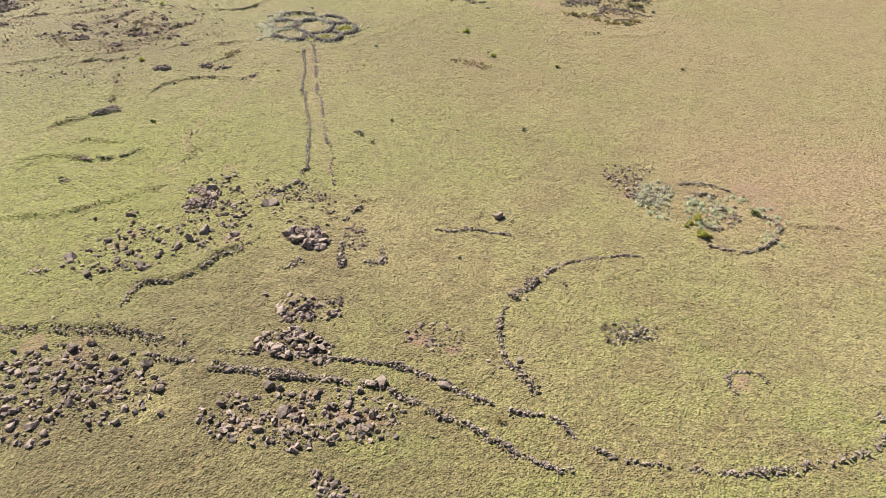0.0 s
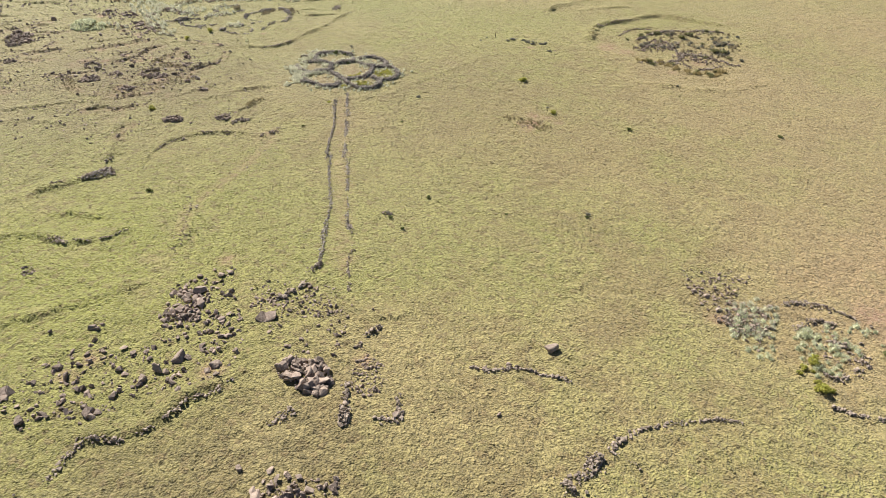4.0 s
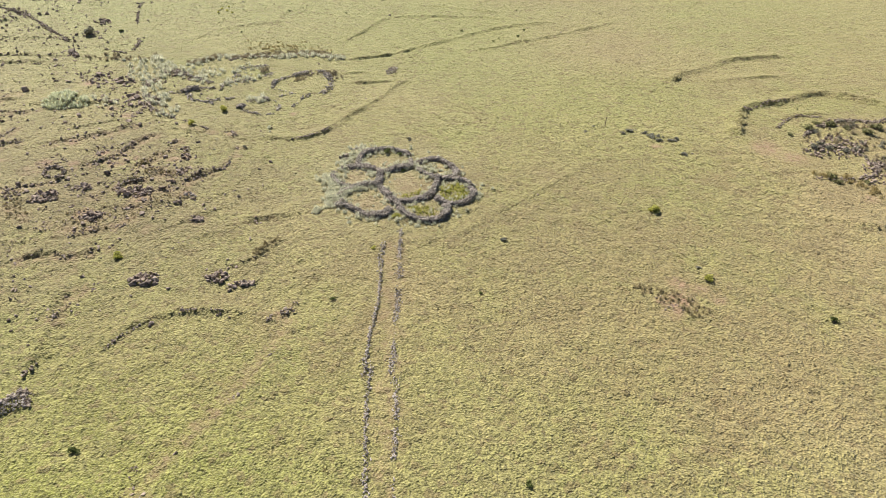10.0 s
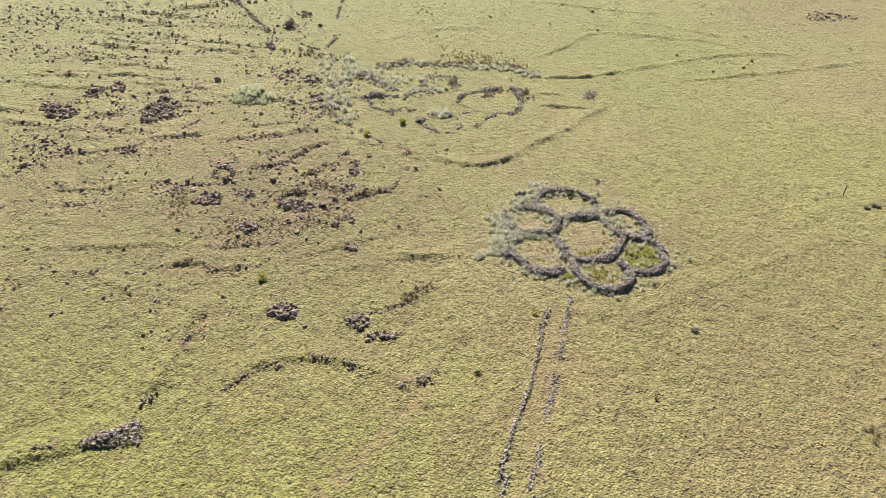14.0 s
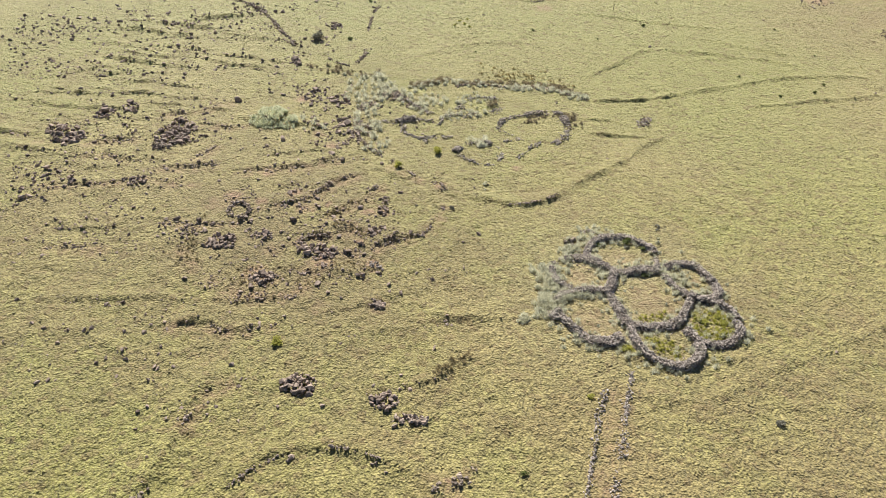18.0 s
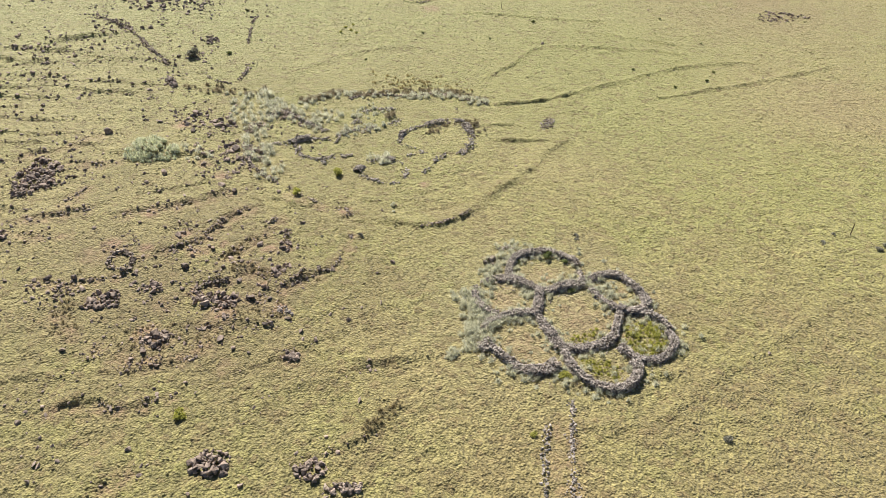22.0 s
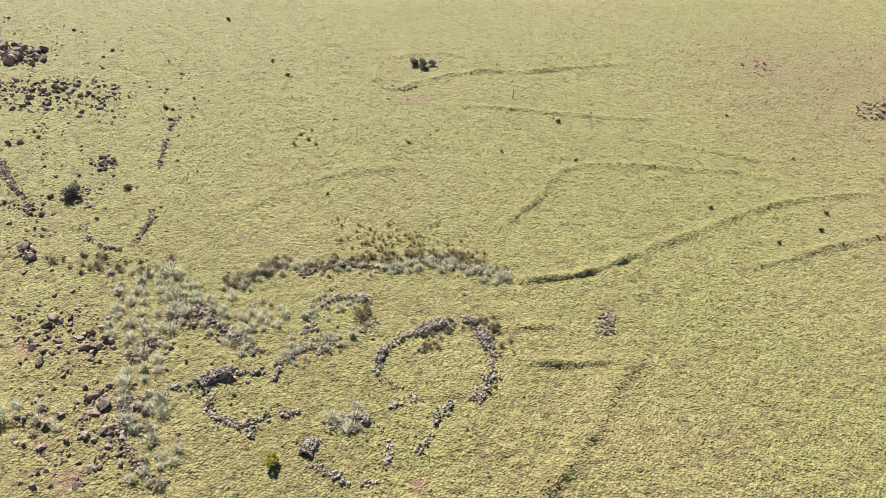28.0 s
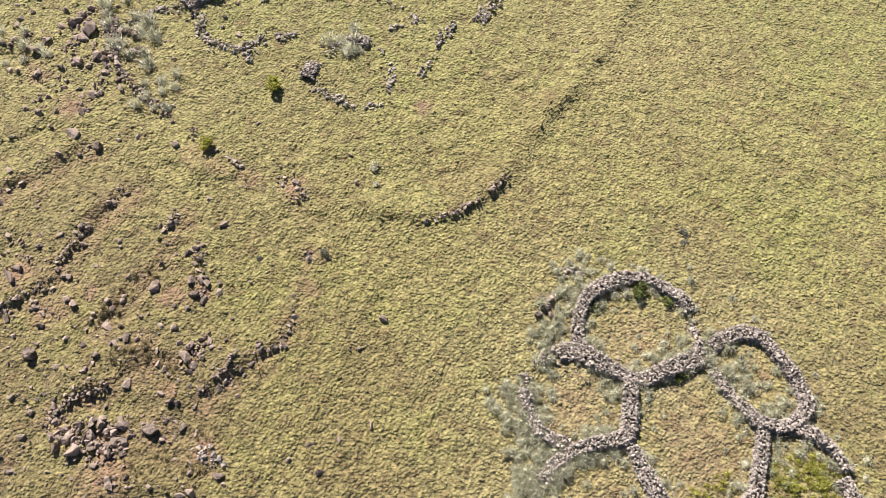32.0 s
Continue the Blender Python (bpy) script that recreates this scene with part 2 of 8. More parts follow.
def land(x, y):
    """Height of the hillside, without banks and hummocks."""
    x, y = np.asarray(x, float), np.asarray(y, float)
    u, v = np.clip((x - 10) / 50, -1.7, 1.9), np.clip((y - 50) / 70, -1.6, 1.6)
    z = 0.0
    for k, term in zip(SLOPES, (1 + 0 * u, u, v, u * u, u * v, v * v, u**3, u * u * v, u * v * v, v**3)):
        z = z + k * term
    for i, k in enumerate(SWELLS):
        z = z + k * np.exp(-((x + 50 - 25 * (i % 6)) ** 2 + (y + 40 - 25 * (i // 6)) ** 2) / 968.0)
    return z


def lattice(ix, iy, seed):
    h = (ix * 374761393 + iy * 668265263 + seed * 974634777).astype(np.int64) & 0x7FFFFFFF
    h = ((h ^ (h >> 13)) * 1274126177) & 0x7FFFFFFF
    return ((h ^ (h >> 16)) & 0xFFFF) / 65535.0


def lumps(x, y, size, seed):
    """Smooth random heights between 0 and 1, with lumps of that size."""
    x, y = np.asarray(x, float) / size, np.asarray(y, float) / size
    ix, iy = np.floor(x).astype(np.int64), np.floor(y).astype(np.int64)
    fx, fy = x - ix, y - iy
    fx, fy = fx * fx * (3 - 2 * fx), fy * fy * (3 - 2 * fy)
    a, b = lattice(ix, iy, seed), lattice(ix + 1, iy, seed)
    c, d = lattice(ix, iy + 1, seed), lattice(ix + 1, iy + 1, seed)
    return (a * (1 - fx) + b * fx) * (1 - fy) + (c * (1 - fx) + d * fx) * fy


def along(points, step):
    """Places at even steps along a line through the points, with the direction there."""
    p = np.array(points, float)
    gaps = np.hypot(*np.diff(p, axis=0).T)
    reach = np.concatenate([[0], np.cumsum(gaps)])
    s = np.arange(0, reach[-1] + 1e-6, step)
    if len(s) < 2:
        s = np.array([0.0, reach[-1]])
    # round the corners off
    x, y = np.interp(s, reach, p[:, 0]), np.interp(s, reach, p[:, 1])
    for _ in range(max(1, int(0.8 / step))):
        x[1:-1], y[1:-1] = (x[:-2] + 2 * x[1:-1] + x[2:]) / 4, (y[:-2] + 2 * y[1:-1] + y[2:]) / 4
    tx, ty = np.gradient(x), np.gradient(y)
    size = np.hypot(tx, ty) + 1e-9
    return x, y, tx / size, ty / size, s


BANKS, BARE = [], []


def bank(points, height=0.3, width=0.7, step=0.0):
    """An earth bank under the turf along a line; step raises the ground on the line's left over a terrace's width."""
    BANKS.append((points, height, width, step))


RISERS = []


def riser(points, step, stones):
    """A terrace edge: the ground steps up on the line's left; stones: 0 turf, 1 scattered stones, 2 a stone face."""
    bank(points, 0.2 * step, 0.25, 0.78 * step)
    RISERS.append((points, step, stones))
    if stones:
        px, py, tx, ty, s = along(points, 1.5)
        for k in range(len(px)):
            bare(px[k] + ty[k] * 0.45, py[k] - tx[k] * 0.45, 0.55 + 0.4 * math.sin(px[k] * 7.0) ** 2, 0.55)


def bare(x, y, radius, amount=1.0):
    """A spot where the turf is worn down to the soil."""
    BARE.append((x, y, radius, amount))


def relief(x, y):
    """What the banks add to the land."""
    x, y = np.asarray(x, float), np.asarray(y, float)
    z = np.zeros(x.shape)
    for points, height, width, step in BANKS:
        px, py, tx, ty, s = along(points, 0.7)
        far = 3.5 * width + step * 8
        near = (x > px.min() - far) & (x < px.max() + far) & (y > py.min() - far) & (y < py.max() + far)
        if not near.any():
            continue
        gx, gy = x[near], y[near]
        best, side, place, away, ahead = np.full(gx.shape, 1e9), np.zeros(gx.shape), np.zeros(gx.shape), np.zeros(gx.shape), np.zeros(gx.shape)
        for k in range(len(px)):
            d = (gx - px[k]) ** 2 + (gy - py[k]) ** 2
            m = d < best
            best[m], place[m], away[m] = d[m], s[k], py[k]
            side[m] = (tx[k] * (gy - py[k]) - ty[k] * (gx - px[k]))[m]
            ahead[m] = (tx[k] * (gx - px[k]) + ty[k] * (gy - py[k]))[m]
        best = side**2 + np.maximum(np.abs(ahead) - 0.36, 0) ** 2
        d = np.sqrt(best)
        uneven = 0.55 + 0.9 * lumps(gx, gy, 2.1, 5)
        end = np.clip(np.minimum(place, s[-1] - place) / 1.5 + 0.35, 0, 1)
        steep = np.where(gy < away, 0.5 * width, 1.5 * width)
        add = 0.9 * height * uneven * end * np.exp(-best / (2 * steep * steep))
        if step:
            lift = 1 / (1 + np.exp(-np.clip(side / 0.07, -30, 30)))
            add = add + step * end * lift * np.clip(1.3 - d / 2.2, 0, 1) * np.clip(1.5 * lumps(gx, gy, 1.7, 6) + 0.1, 0.3, 1.15)
        z[near] = np.maximum(z[near], add)
    return z


def ground_z(x, y):
    return land(x, y) + relief(x, y)


def hummocks(x, y):
    n = lumps(x, y, 0.85, 11) * 0.6 + lumps(x, y, 0.42, 12) * 0.4
    return 0.25 * (n - 0.4) * (0.45 + 0.9 * lumps(x, y, 7.0, 13))


def surface_z(x, y):
    return ground_z(x, y) + hummocks(x, y)


def sheet(name, co, sides, loops, mat, smooth=False):
    """A mesh from arrays: corner places and the corners of faces that all have as many sides."""
    me = bpy.data.meshes.new(name)
    n = len(loops) // sides
    me.vertices.add(len(co))
    me.vertices.foreach_set("co", np.ascontiguousarray(co, np.float32).ravel())
    me.loops.add(len(loops))
    me.loops.foreach_set("vertex_index", np.ascontiguousarray(loops, np.int32))
    me.polygons.add(n)
    me.polygons.foreach_set("loop_start", np.arange(n, dtype=np.int32) * sides)
    me.polygons.foreach_set("use_smooth", np.full(n, smooth))
    me.update(calc_edges=True)
    me.materials.append(mat)
    return me


def build_ground():
    def steps(*stretches):
        return np.concatenate([np.arange(low, high, step) for low, high, step in stretches])
    xs = steps((-3000, -120, 240), (-120, -62, 1.1), (-62, -32, 0.34), (-32, -8, 0.17), (-8, 50, 0.32), (50, 150, 1.1), (150, 3100, 250))
    ys = steps((-3000, -80, 240), (-80, -46, 1.1), (-46, -32, 0.5), (-32, 40, 0.30), (40, 98, 0.18), (98, 146, 0.34), (146, 250, 1.1), (250, 3100, 250))
    gx, gy = np.meshgrid(xs, ys)
    gx, gy = gx.ravel(), gy.ravel()
    z = ground_z(gx, gy) + hummocks(gx, gy)
    nx, ny = len(xs), len(ys)
    i, j = np.meshgrid(np.arange(nx - 1), np.arange(ny - 1))
    a = (j * nx + i).ravel()
    quads = np.stack([a, a + 1, a + nx + 1, a + nx], 1).ravel()
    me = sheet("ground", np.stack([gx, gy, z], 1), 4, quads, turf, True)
    worn = np.zeros(len(gx))
    for x, y, r, amount in BARE:
        worn = np.maximum(worn, amount * np.clip(1.35 - np.hypot(gx - x, gy - y) / r, 0, 1))
    me.attributes.new("bare_soil", "FLOAT", "POINT").data.foreach_set("value", worn.astype(np.float32))
    tagged(new("ground", me), "rolling hillside of yellow-green tussocky pasture with worn reddish soil", "ground", kind="structure")


# ---- stones ----
def part(name, bm, mat, parent, label=""):
    me = bpy.data.meshes.new(name)
    bm.to_mesh(me)
    bm.free()
    me.materials.append(mat)
    ob = new(name, me)
    ob.parent = parent
    return tagged(ob, label)


def stone_mesh(seed, corners, flat):
    """A weathered block of dolerite: the hull of corners on a blunt flattened box, about 1 m across."""
    rnd = random.Random(seed)
    bm = bmesh.new()
    for k in range(corners):
        v = Vector((rnd.gauss(0, 1), rnd.gauss(0, 1), rnd.gauss(0, 1))).normalized()
        v /= max(abs(c) for c in v) ** 0.62
        bm.verts.new((v.x * 0.52, v.y * rnd.uniform(0.38, 0.46), v.z * 0.5 * flat))
    bmesh.ops.convex_hull(bm, input=bm.verts)
    loose = [v for v in bm.verts if not v.link_faces]
    bmesh.ops.delete(bm, geom=loose, context="VERTS")
    return bm


def stone_data(name, seed, corners, flat, mat, worn=False):
    """The mesh of a stone; a worn one has broken edges and an uneven skin."""
    me = bpy.data.meshes.new(name)
    bm = stone_mesh(seed, corners, flat)
    if worn:
        bmesh.ops.dissolve_limit(bm, angle_limit=radians(14), verts=bm.verts, edges=bm.edges)
        bmesh.ops.bevel(bm, geom=bm.edges[:], offset=0.035, segments=2, affect="EDGES", clamp_overlap=True)
        bmesh.ops.triangulate(bm, faces=bm.faces)
        bmesh.ops.subdivide_edges(bm, edges=[e for e in bm.edges if e.calc_length() > 0.22], cuts=1, use_grid_fill=True)
        bmesh.ops.triangulate(bm, faces=bm.faces)
        for v in bm.verts:
            v.co += v.normal * 0.035 * noise.noise(v.co * 3.1 + Vector((seed, 0, 0)))
    bm.to_mesh(me)
    bm.free()
    me.materials.append(mat)
    return me


STONES = [stone_data("stone", 100 + k, 10 + k % 3, 0.62 + 0.06 * (k % 5), wall_stone) for k in range(14)]
FIELD = [stone_data("stone", 200 + k, 10 + k % 3, 0.58 + 0.06 * (k % 5), field_stone) for k in range(14)]
PIECES = [stone_data("stone", 300 + k, 10 + k % 3, 0.50 + 0.08 * (k % 6), boulder_stone) for k in range(14)]
SLABS = [stone_data("boulder", 300 + k, 10 + k % 4, 0.50 + 0.08 * (k % 6), boulder_stone, True) for k in range(20)]
SHAPES = []
for me_ in STONES:
    co_ = np.zeros(len(me_.vertices) * 3)
    me_.vertices.foreach_get("co", co_)
    SHAPES.append((co_.reshape(-1, 3), np.array([tuple(p.vertices) for p in me_.polygons])))


def stone_matrix(rnd, x, y, z, size, tilt=25.0):
    turn = Euler((radians(rnd.uniform(-tilt, tilt)), radians(rnd.uniform(-tilt, tilt)), rnd.uniform(0, 6.283)))
    s = Vector((size * rnd.uniform(0.85, 1.25), size * rnd.uniform(0.8, 1.1), size * rnd.uniform(0.75, 1.1)))
    return Matrix.LocRotScale((x, y, z), turn, s)


def lay(thing, places, rnd, limit, tilt=25.0, mat=None, shapes=None):
    """Stones at the places (x, y, z, size): the first ones as parts, the rest joined into one part."""
    rnd.shuffle(places)
    for x, y, z, size in places[:limit]:
        ob = new("stone", rnd.choice(shapes or STONES))
        ob.parent = thing
        ob.matrix_local = thing_inverse(thing) @ stone_matrix(rnd, x, y, z, size, tilt)
    rest = places[limit:]
    if rest:
        cos, tris, n = [], [], 0
        for x, y, z, size in rest:
            co, faces = rnd.choice(SHAPES)
            m = np.array(thing_inverse(thing) @ stone_matrix(rnd, x, y, z, size, tilt))
            cos.append(co @ m[:3, :3].T + m[:3, 3])
            tris.append(faces + n)
            n += len(co)
        ob = new("stone_fill", sheet("stone_fill", np.concatenate(cos), 3, np.concatenate(tris).ravel(), mat or wall_fill))
        ob.parent = thing
        tagged(ob, kind="stuff")


def thing_inverse(thing):
    return Matrix.Translation(-thing.location)


def base_of(name, x, y, label, category, group=""):
    ob = new(name)
    ob.location = (float(x), float(y), float(surface_z(np.array([x]), np.array([y]))[0]))
    ob.empty_display_size = 0.3
    return tagged(ob, label, category, group)


def dry_wall(points, label, width=0.9, height=0.7, stone=0.30, limit=0, ruin=0.25, name="stone_wall", group="ruined stone walls", seed=1):
    """A tumbled drystone wall along a line: faced on both sides, filled, uneven on top, with fallen stones at its foot."""
    rnd = random.Random(seed)
    if name == "enclosure_wall":
        stone, width = stone * 0.72, width * 0.82
    x, y, tx, ty, s = along(points, stone * 0.62)
    z = surface_z(x, y)
    thing = base_of(name, x[len(x) // 2], y[len(y) // 2], label, "stone wall", group)
    high = height * (1 - ruin + 2 * ruin * (lumps(s, s * 0 + seed, 1.7, seed) - 0.35))
    wide = width * (0.6 + 0.85 * lumps(s, s * 0 + seed, 2.3, seed + 1))
    tops, feet = [], []
    there = lumps(s, s * 0 + seed, 0.9, seed + 2)
    for k in range(len(x)):
        if high[k] < 0.3:
            # a footing: single stones, with gaps
            for _ in range(1 + (rnd.random() < 0.75) + (width > 0.45)):
                if there[k] < ruin * rnd.uniform(0.4, 1.4):
                    continue
                o, size = rnd.gauss(0, 0.3) * wide[k], stone * rnd.choice((0.6, 0.75, 0.9, 1.0, 1.2, 1.6))
                tops.append((x[k] - ty[k] * o, y[k] + tx[k] * o, z[k] + size * 0.22 + rnd.random() * high[k] * 0.7 * (abs(o) < wide[k] * 0.35), size))
            continue
        layers = max(1, int(round(high[k] / (stone * 0.55))))
        for layer in range(layers):
            level = (layer + 0.42) * stone * 0.55
            half = wide[k] / 2 * (1 - 0.30 * layer / max(1, layers))
            across = [-half, half] if layer < layers - 1 else list(np.arange(-half, half + 0.01, stone * 0.74))
            for o in across:
                if rnd.random() < 0.12:
                    continue
                o += rnd.uniform(-0.3, 0.3) * stone
                a = rnd.uniform(-0.3, 0.3) * stone
                size = stone * rnd.choice((0.6, 0.75, 0.85, 0.95, 1.1, 1.35))
                (tops if layer == layers - 1 else feet).append((x[k] - ty[k] * o + tx[k] * a, y[k] + tx[k] * o + ty[k] * a, z[k] + level + rnd.uniform(-0.06, 0.06), size))
        if rnd.random() < 0.8:
            o = wide[k] * rnd.uniform(0.5, 1.35) * rnd.choice((-1, 1))
            size = stone * rnd.uniform(0.5, 1.0)
            feet.append((x[k] - ty[k] * o, y[k] + tx[k] * o, z[k] + size * 0.15, size))
    rnd.shuffle(tops)
    pale = name in ("enclosure_wall", "ring_wall", "avenue_wall")
    lay(thing, tops[:limit] if limit else [], rnd, limit, shapes=STONES if pale else FIELD)
    lay(thing, tops[limit:] + feet, rnd, 0, mat=wall_fill if pale else field_fill)
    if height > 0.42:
        # heart of the wall: a dark sheet added as painted shade behind the gaps
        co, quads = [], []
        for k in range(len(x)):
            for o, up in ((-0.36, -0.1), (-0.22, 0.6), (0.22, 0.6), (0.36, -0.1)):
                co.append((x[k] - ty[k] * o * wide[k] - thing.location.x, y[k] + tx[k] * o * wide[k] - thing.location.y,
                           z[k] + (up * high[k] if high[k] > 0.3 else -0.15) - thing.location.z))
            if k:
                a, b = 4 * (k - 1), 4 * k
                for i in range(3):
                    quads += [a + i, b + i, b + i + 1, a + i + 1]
        ob = new("dark_core", sheet("dark_core", np.array(co), 4, np.array(quads), core_shade))
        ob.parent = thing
    return thing


def riser_stones(points, step, stones, seed):
    """Stones that break through a terrace edge, in clusters with gaps."""
    rnd = random.Random(seed)
    x, y, tx, ty, s = along(points, 0.13)
    there = lumps(s, s * 0 + seed, 1.3, seed)
    places = []
    for k in range(len(x)):
        for _ in range(stones + 1):
            if there[k] * (1.0 if stones == 1 else 1.5) > rnd.uniform(0.45, 1.1):
                o = rnd.gauss(-0.10, 0.14)
                size = 0.10 + 0.26 * rnd.random() ** 2.2
                places.append((x[k] - ty[k] * o, y[k] + tx[k] * o, size))
    if not places:
        return
    a = np.array(places)
    z = surface_z(a[:, 0], a[:, 1])
    thing = base_of("terrace_edge", x[len(x) // 2], y[len(y) // 2],
                    "dark stone face of a cultivation terrace" if stones == 2 else "broken line of dark stones along a terrace edge", "stone edging", "terrace edges")
    lay(thing, [(p[0], p[1], zz + p[2] * 0.1, p[2]) for p, zz in zip(a, z)], rnd, 10, 30, field_fill, FIELD)


def rubble(points, count, label, low=0.15, high=0.5, limit=0, name="rubble_heap", pile=0.0, seed=1, pale=False, group="rubble heaps"):
    """Loose stones over a patch given by its outline, heaped towards its middle."""
    rnd = random.Random(seed)
    p = np.array(points, float)
    cx, cy = p.mean(0)
    q = np.roll(p, -1, axis=0)
    places = []
    while len(places) < count:
        x, y = rnd.uniform(p[:, 0].min(), p[:, 0].max()), rnd.uniform(p[:, 1].min(), p[:, 1].max())
        crossing = ((p[:, 1] > y) != (q[:, 1] > y)) & (x < (q[:, 0] - p[:, 0]) * (y - p[:, 1]) / (q[:, 1] - p[:, 1] + 1e-12) + p[:, 0])
        if crossing.sum() % 2:
            places.append([x, y, low + (high - low) * rnd.random() ** 2.6])
    a = np.array(places)
    z = surface_z(a[:, 0], a[:, 1])
    reach = max(np.ptp(p[:, 0]), np.ptp(p[:, 1])) / 2
    heap = pile * np.clip(1 - np.hypot(a[:, 0] - cx, a[:, 1] - cy) / reach, 0, 1)
    thing = base_of(name, cx, cy, label, "rubble", group)
    lay(thing, [(r[0], r[1], zz + h * rnd.uniform(0.3, 1) + r[2] * 0.12, r[2]) for r, zz, h in zip(a, z, heap)], rnd, limit, 40, wall_fill if pale else rubble_fill, FIELD if pale else PIECES)
    return thing


BOULDER_LABELS = ("grey-brown angular dolerite boulder half sunk in the turf", "dark weathered dolerite boulder with a flat broken face",
                  "pale lichen-covered boulder lying on the pasture")


def boulders(rows, group):
    """Single boulders: place, size."""
    rnd = random.Random(len(rows) * 7 + int(abs(rows[0][0]) * 10))
    for x, y, size in rows:
        ob = new("boulder", rnd.choice(SLABS))
        z = float(surface_z(np.array([x]), np.array([y]))[0])
        ob.matrix_world = stone_matrix(rnd, x, y, z + size * 0.14, size * (0.98 if y < 12 else 0.85), 20)
        tagged(ob, BOULDER_LABELS[0 if size < 0.8 else 1 if rnd.random() < 0.6 else 2], "boulder", group)


# ---- plants ----
def blades(x, y, z, height, spread_out, count, width, seed, lean=0.5):
    """Tufts of pointed blades at the places: corners and triangles."""
    rng = np.random.default_rng(seed)
    n = len(x)
    a = rng.uniform(0, 2 * np.pi, (n, count))
    out = spread_out[:, None] * rng.uniform(0.1, 0.6, (n, count))
    bx, by = x[:, None] + np.cos(a) * out, y[:, None] + np.sin(a) * out
    h = height[:, None] * rng.uniform(0.6, 1.15, (n, count))
    w = width * h * rng.uniform(0.7, 1.3, (n, count)) / 2
    ex, ey = -np.sin(a + rng.uniform(-0.9, 0.9, (n, count))), np.cos(a)
    t = spread_out[:, None] * rng.uniform(lean * 0.6, lean * 1.9, (n, count))
    zz = np.broadcast_to(z[:, None], h.shape)
    co = np.stack([np.stack([bx - ex * w, by - ey * w, zz - 0.02], -1), np.stack([bx + ex * w, by + ey * w, zz - 0.02], -1),
                   np.stack([bx + np.cos(a) * t, by + np.sin(a) * t, zz + h], -1)], -2).reshape(-1, 3)
    return co, np.arange(len(co))


def cushions(x, y, z, height, radius, seed):
    """Small rounded tufts of grass leaning their own way: corners and triangles."""
    rng = np.random.default_rng(seed)
    n = len(x)
    a = rng.uniform(0, 2 * np.pi, n)
    ring = []
    for k in range(4):
        r = radius * rng.uniform(0.7, 1.3, n)
        ring.append(np.stack([x + np.cos(a + k * np.pi / 2) * r, y + np.sin(a + k * np.pi / 2) * r, z - 0.03], -1))
    tip = np.stack([x + radius * rng.uniform(-0.5, 0.5, n), y + radius * rng.uniform(-0.5, 0.5, n), z + height], -1)
    co = np.stack(ring + [tip], 1).reshape(-1, 3)
    face = np.array([0, 1, 4, 1, 2, 4, 2, 3, 4, 3, 0, 4])
    return co, (np.arange(n)[:, None] * 5 + face).ravel()


def fluff(x, y, z, size, count, seed):
    """Rounded bushy tussocks: narrow blades standing out all over a dome, each with its own lean."""
    rng = np.random.default_rng(seed)
    n = len(x)
    a = rng.uniform(0, 2 * np.pi, (n, count))
    up = rng.uniform(0.05, 1.0, (n, count))
    flat = np.sqrt(1 - up * up)
    way = np.stack([np.cos(a) * flat, np.sin(a) * flat, up], -1)
    lump = size[:, None] * rng.uniform(0.75, 1.2, (n, count))
    root = np.stack([x, y, z], -1)[:, None, :] + way * (lump * 0.42)[..., None]
    tip = root + (way + rng.normal(0, 0.62, way.shape) + np.array([0, 0, 0.35])) * (lump * 0.24)[..., None]
    b = rng.uniform(0, 2 * np.pi, (n, count))
    side = np.stack([np.cos(b), np.sin(b), 0 * b], -1) * (lump * rng.uniform(0.015, 0.034, (n, count)))[..., None]
    co = np.stack([root - side, root + side, tip], -2).reshape(-1, 3)
    return co, np.arange(len(co))


def inside(points, count, rng):
    p = np.array(points, float)
    q = np.roll(p, -1, axis=0)
    x, y = rng.uniform(p[:, 0].min(), p[:, 0].max(), count * 4), rng.uniform(p[:, 1].min(), p[:, 1].max(), count * 4)
    crossing = ((p[:, 1][:, None] > y) != (q[:, 1][:, None] > y)) & (
        x < (q[:, 0] - p[:, 0])[:, None] * (y - p[:, 1][:, None]) / (q[:, 1] - p[:, 1] + 1e-12)[:, None] + p[:, 0][:, None])
    keep = np.where(crossing.sum(0) % 2 == 1)[0][:count]
    return x[keep], y[keep]


def tussocks(points, count, height, label, mat, seed, line=0.0, name="tussock_grass", clumps=150):
    """Tall tussocks in an outline, or along a line if a width is given."""
    rng = np.random.default_rng(seed)
    if line:
        px, py, tx, ty, s = along(points, 0.3)
        k = rng.integers(0, len(px), count)
        o = rng.normal(0, line / 2, count)
        x, y = px[k] - ty[k] * o, py[k] + tx[k] * o
    else:
        x, y = inside(points, count * 2, rng)
        keep = []
        for k in np.where(lumps(x, y, 2.6, seed) + rng.uniform(-0.35, 0.35, len(x)) > 0.33)[0]:
            if all((x[k] - x[j]) ** 2 + (y[k] - y[j]) ** 2 > ((0.7 if mat is silver_green else 1.05) * height) ** 2 for j in keep):
                keep.append(k)
        x, y = x[keep], y[keep]
    size = height * (0.7 + 0.7 * rng.uniform(0, 1, len(x)) ** 1.5)
    z = surface_z(x, y)
    heart, faces = cushions(x, y, z, size * 0.58, size * 0.50, seed + 2)
    leaf, more = fluff(x, y, z, size, clumps, seed + 1)
    me = sheet(name, np.concatenate([heart, leaf]), 3, np.concatenate([faces, more + len(heart)]), mat)
    tagged(new(name, me), label, "grass", kind="stuff")


SHRUB_SHAPES = {}


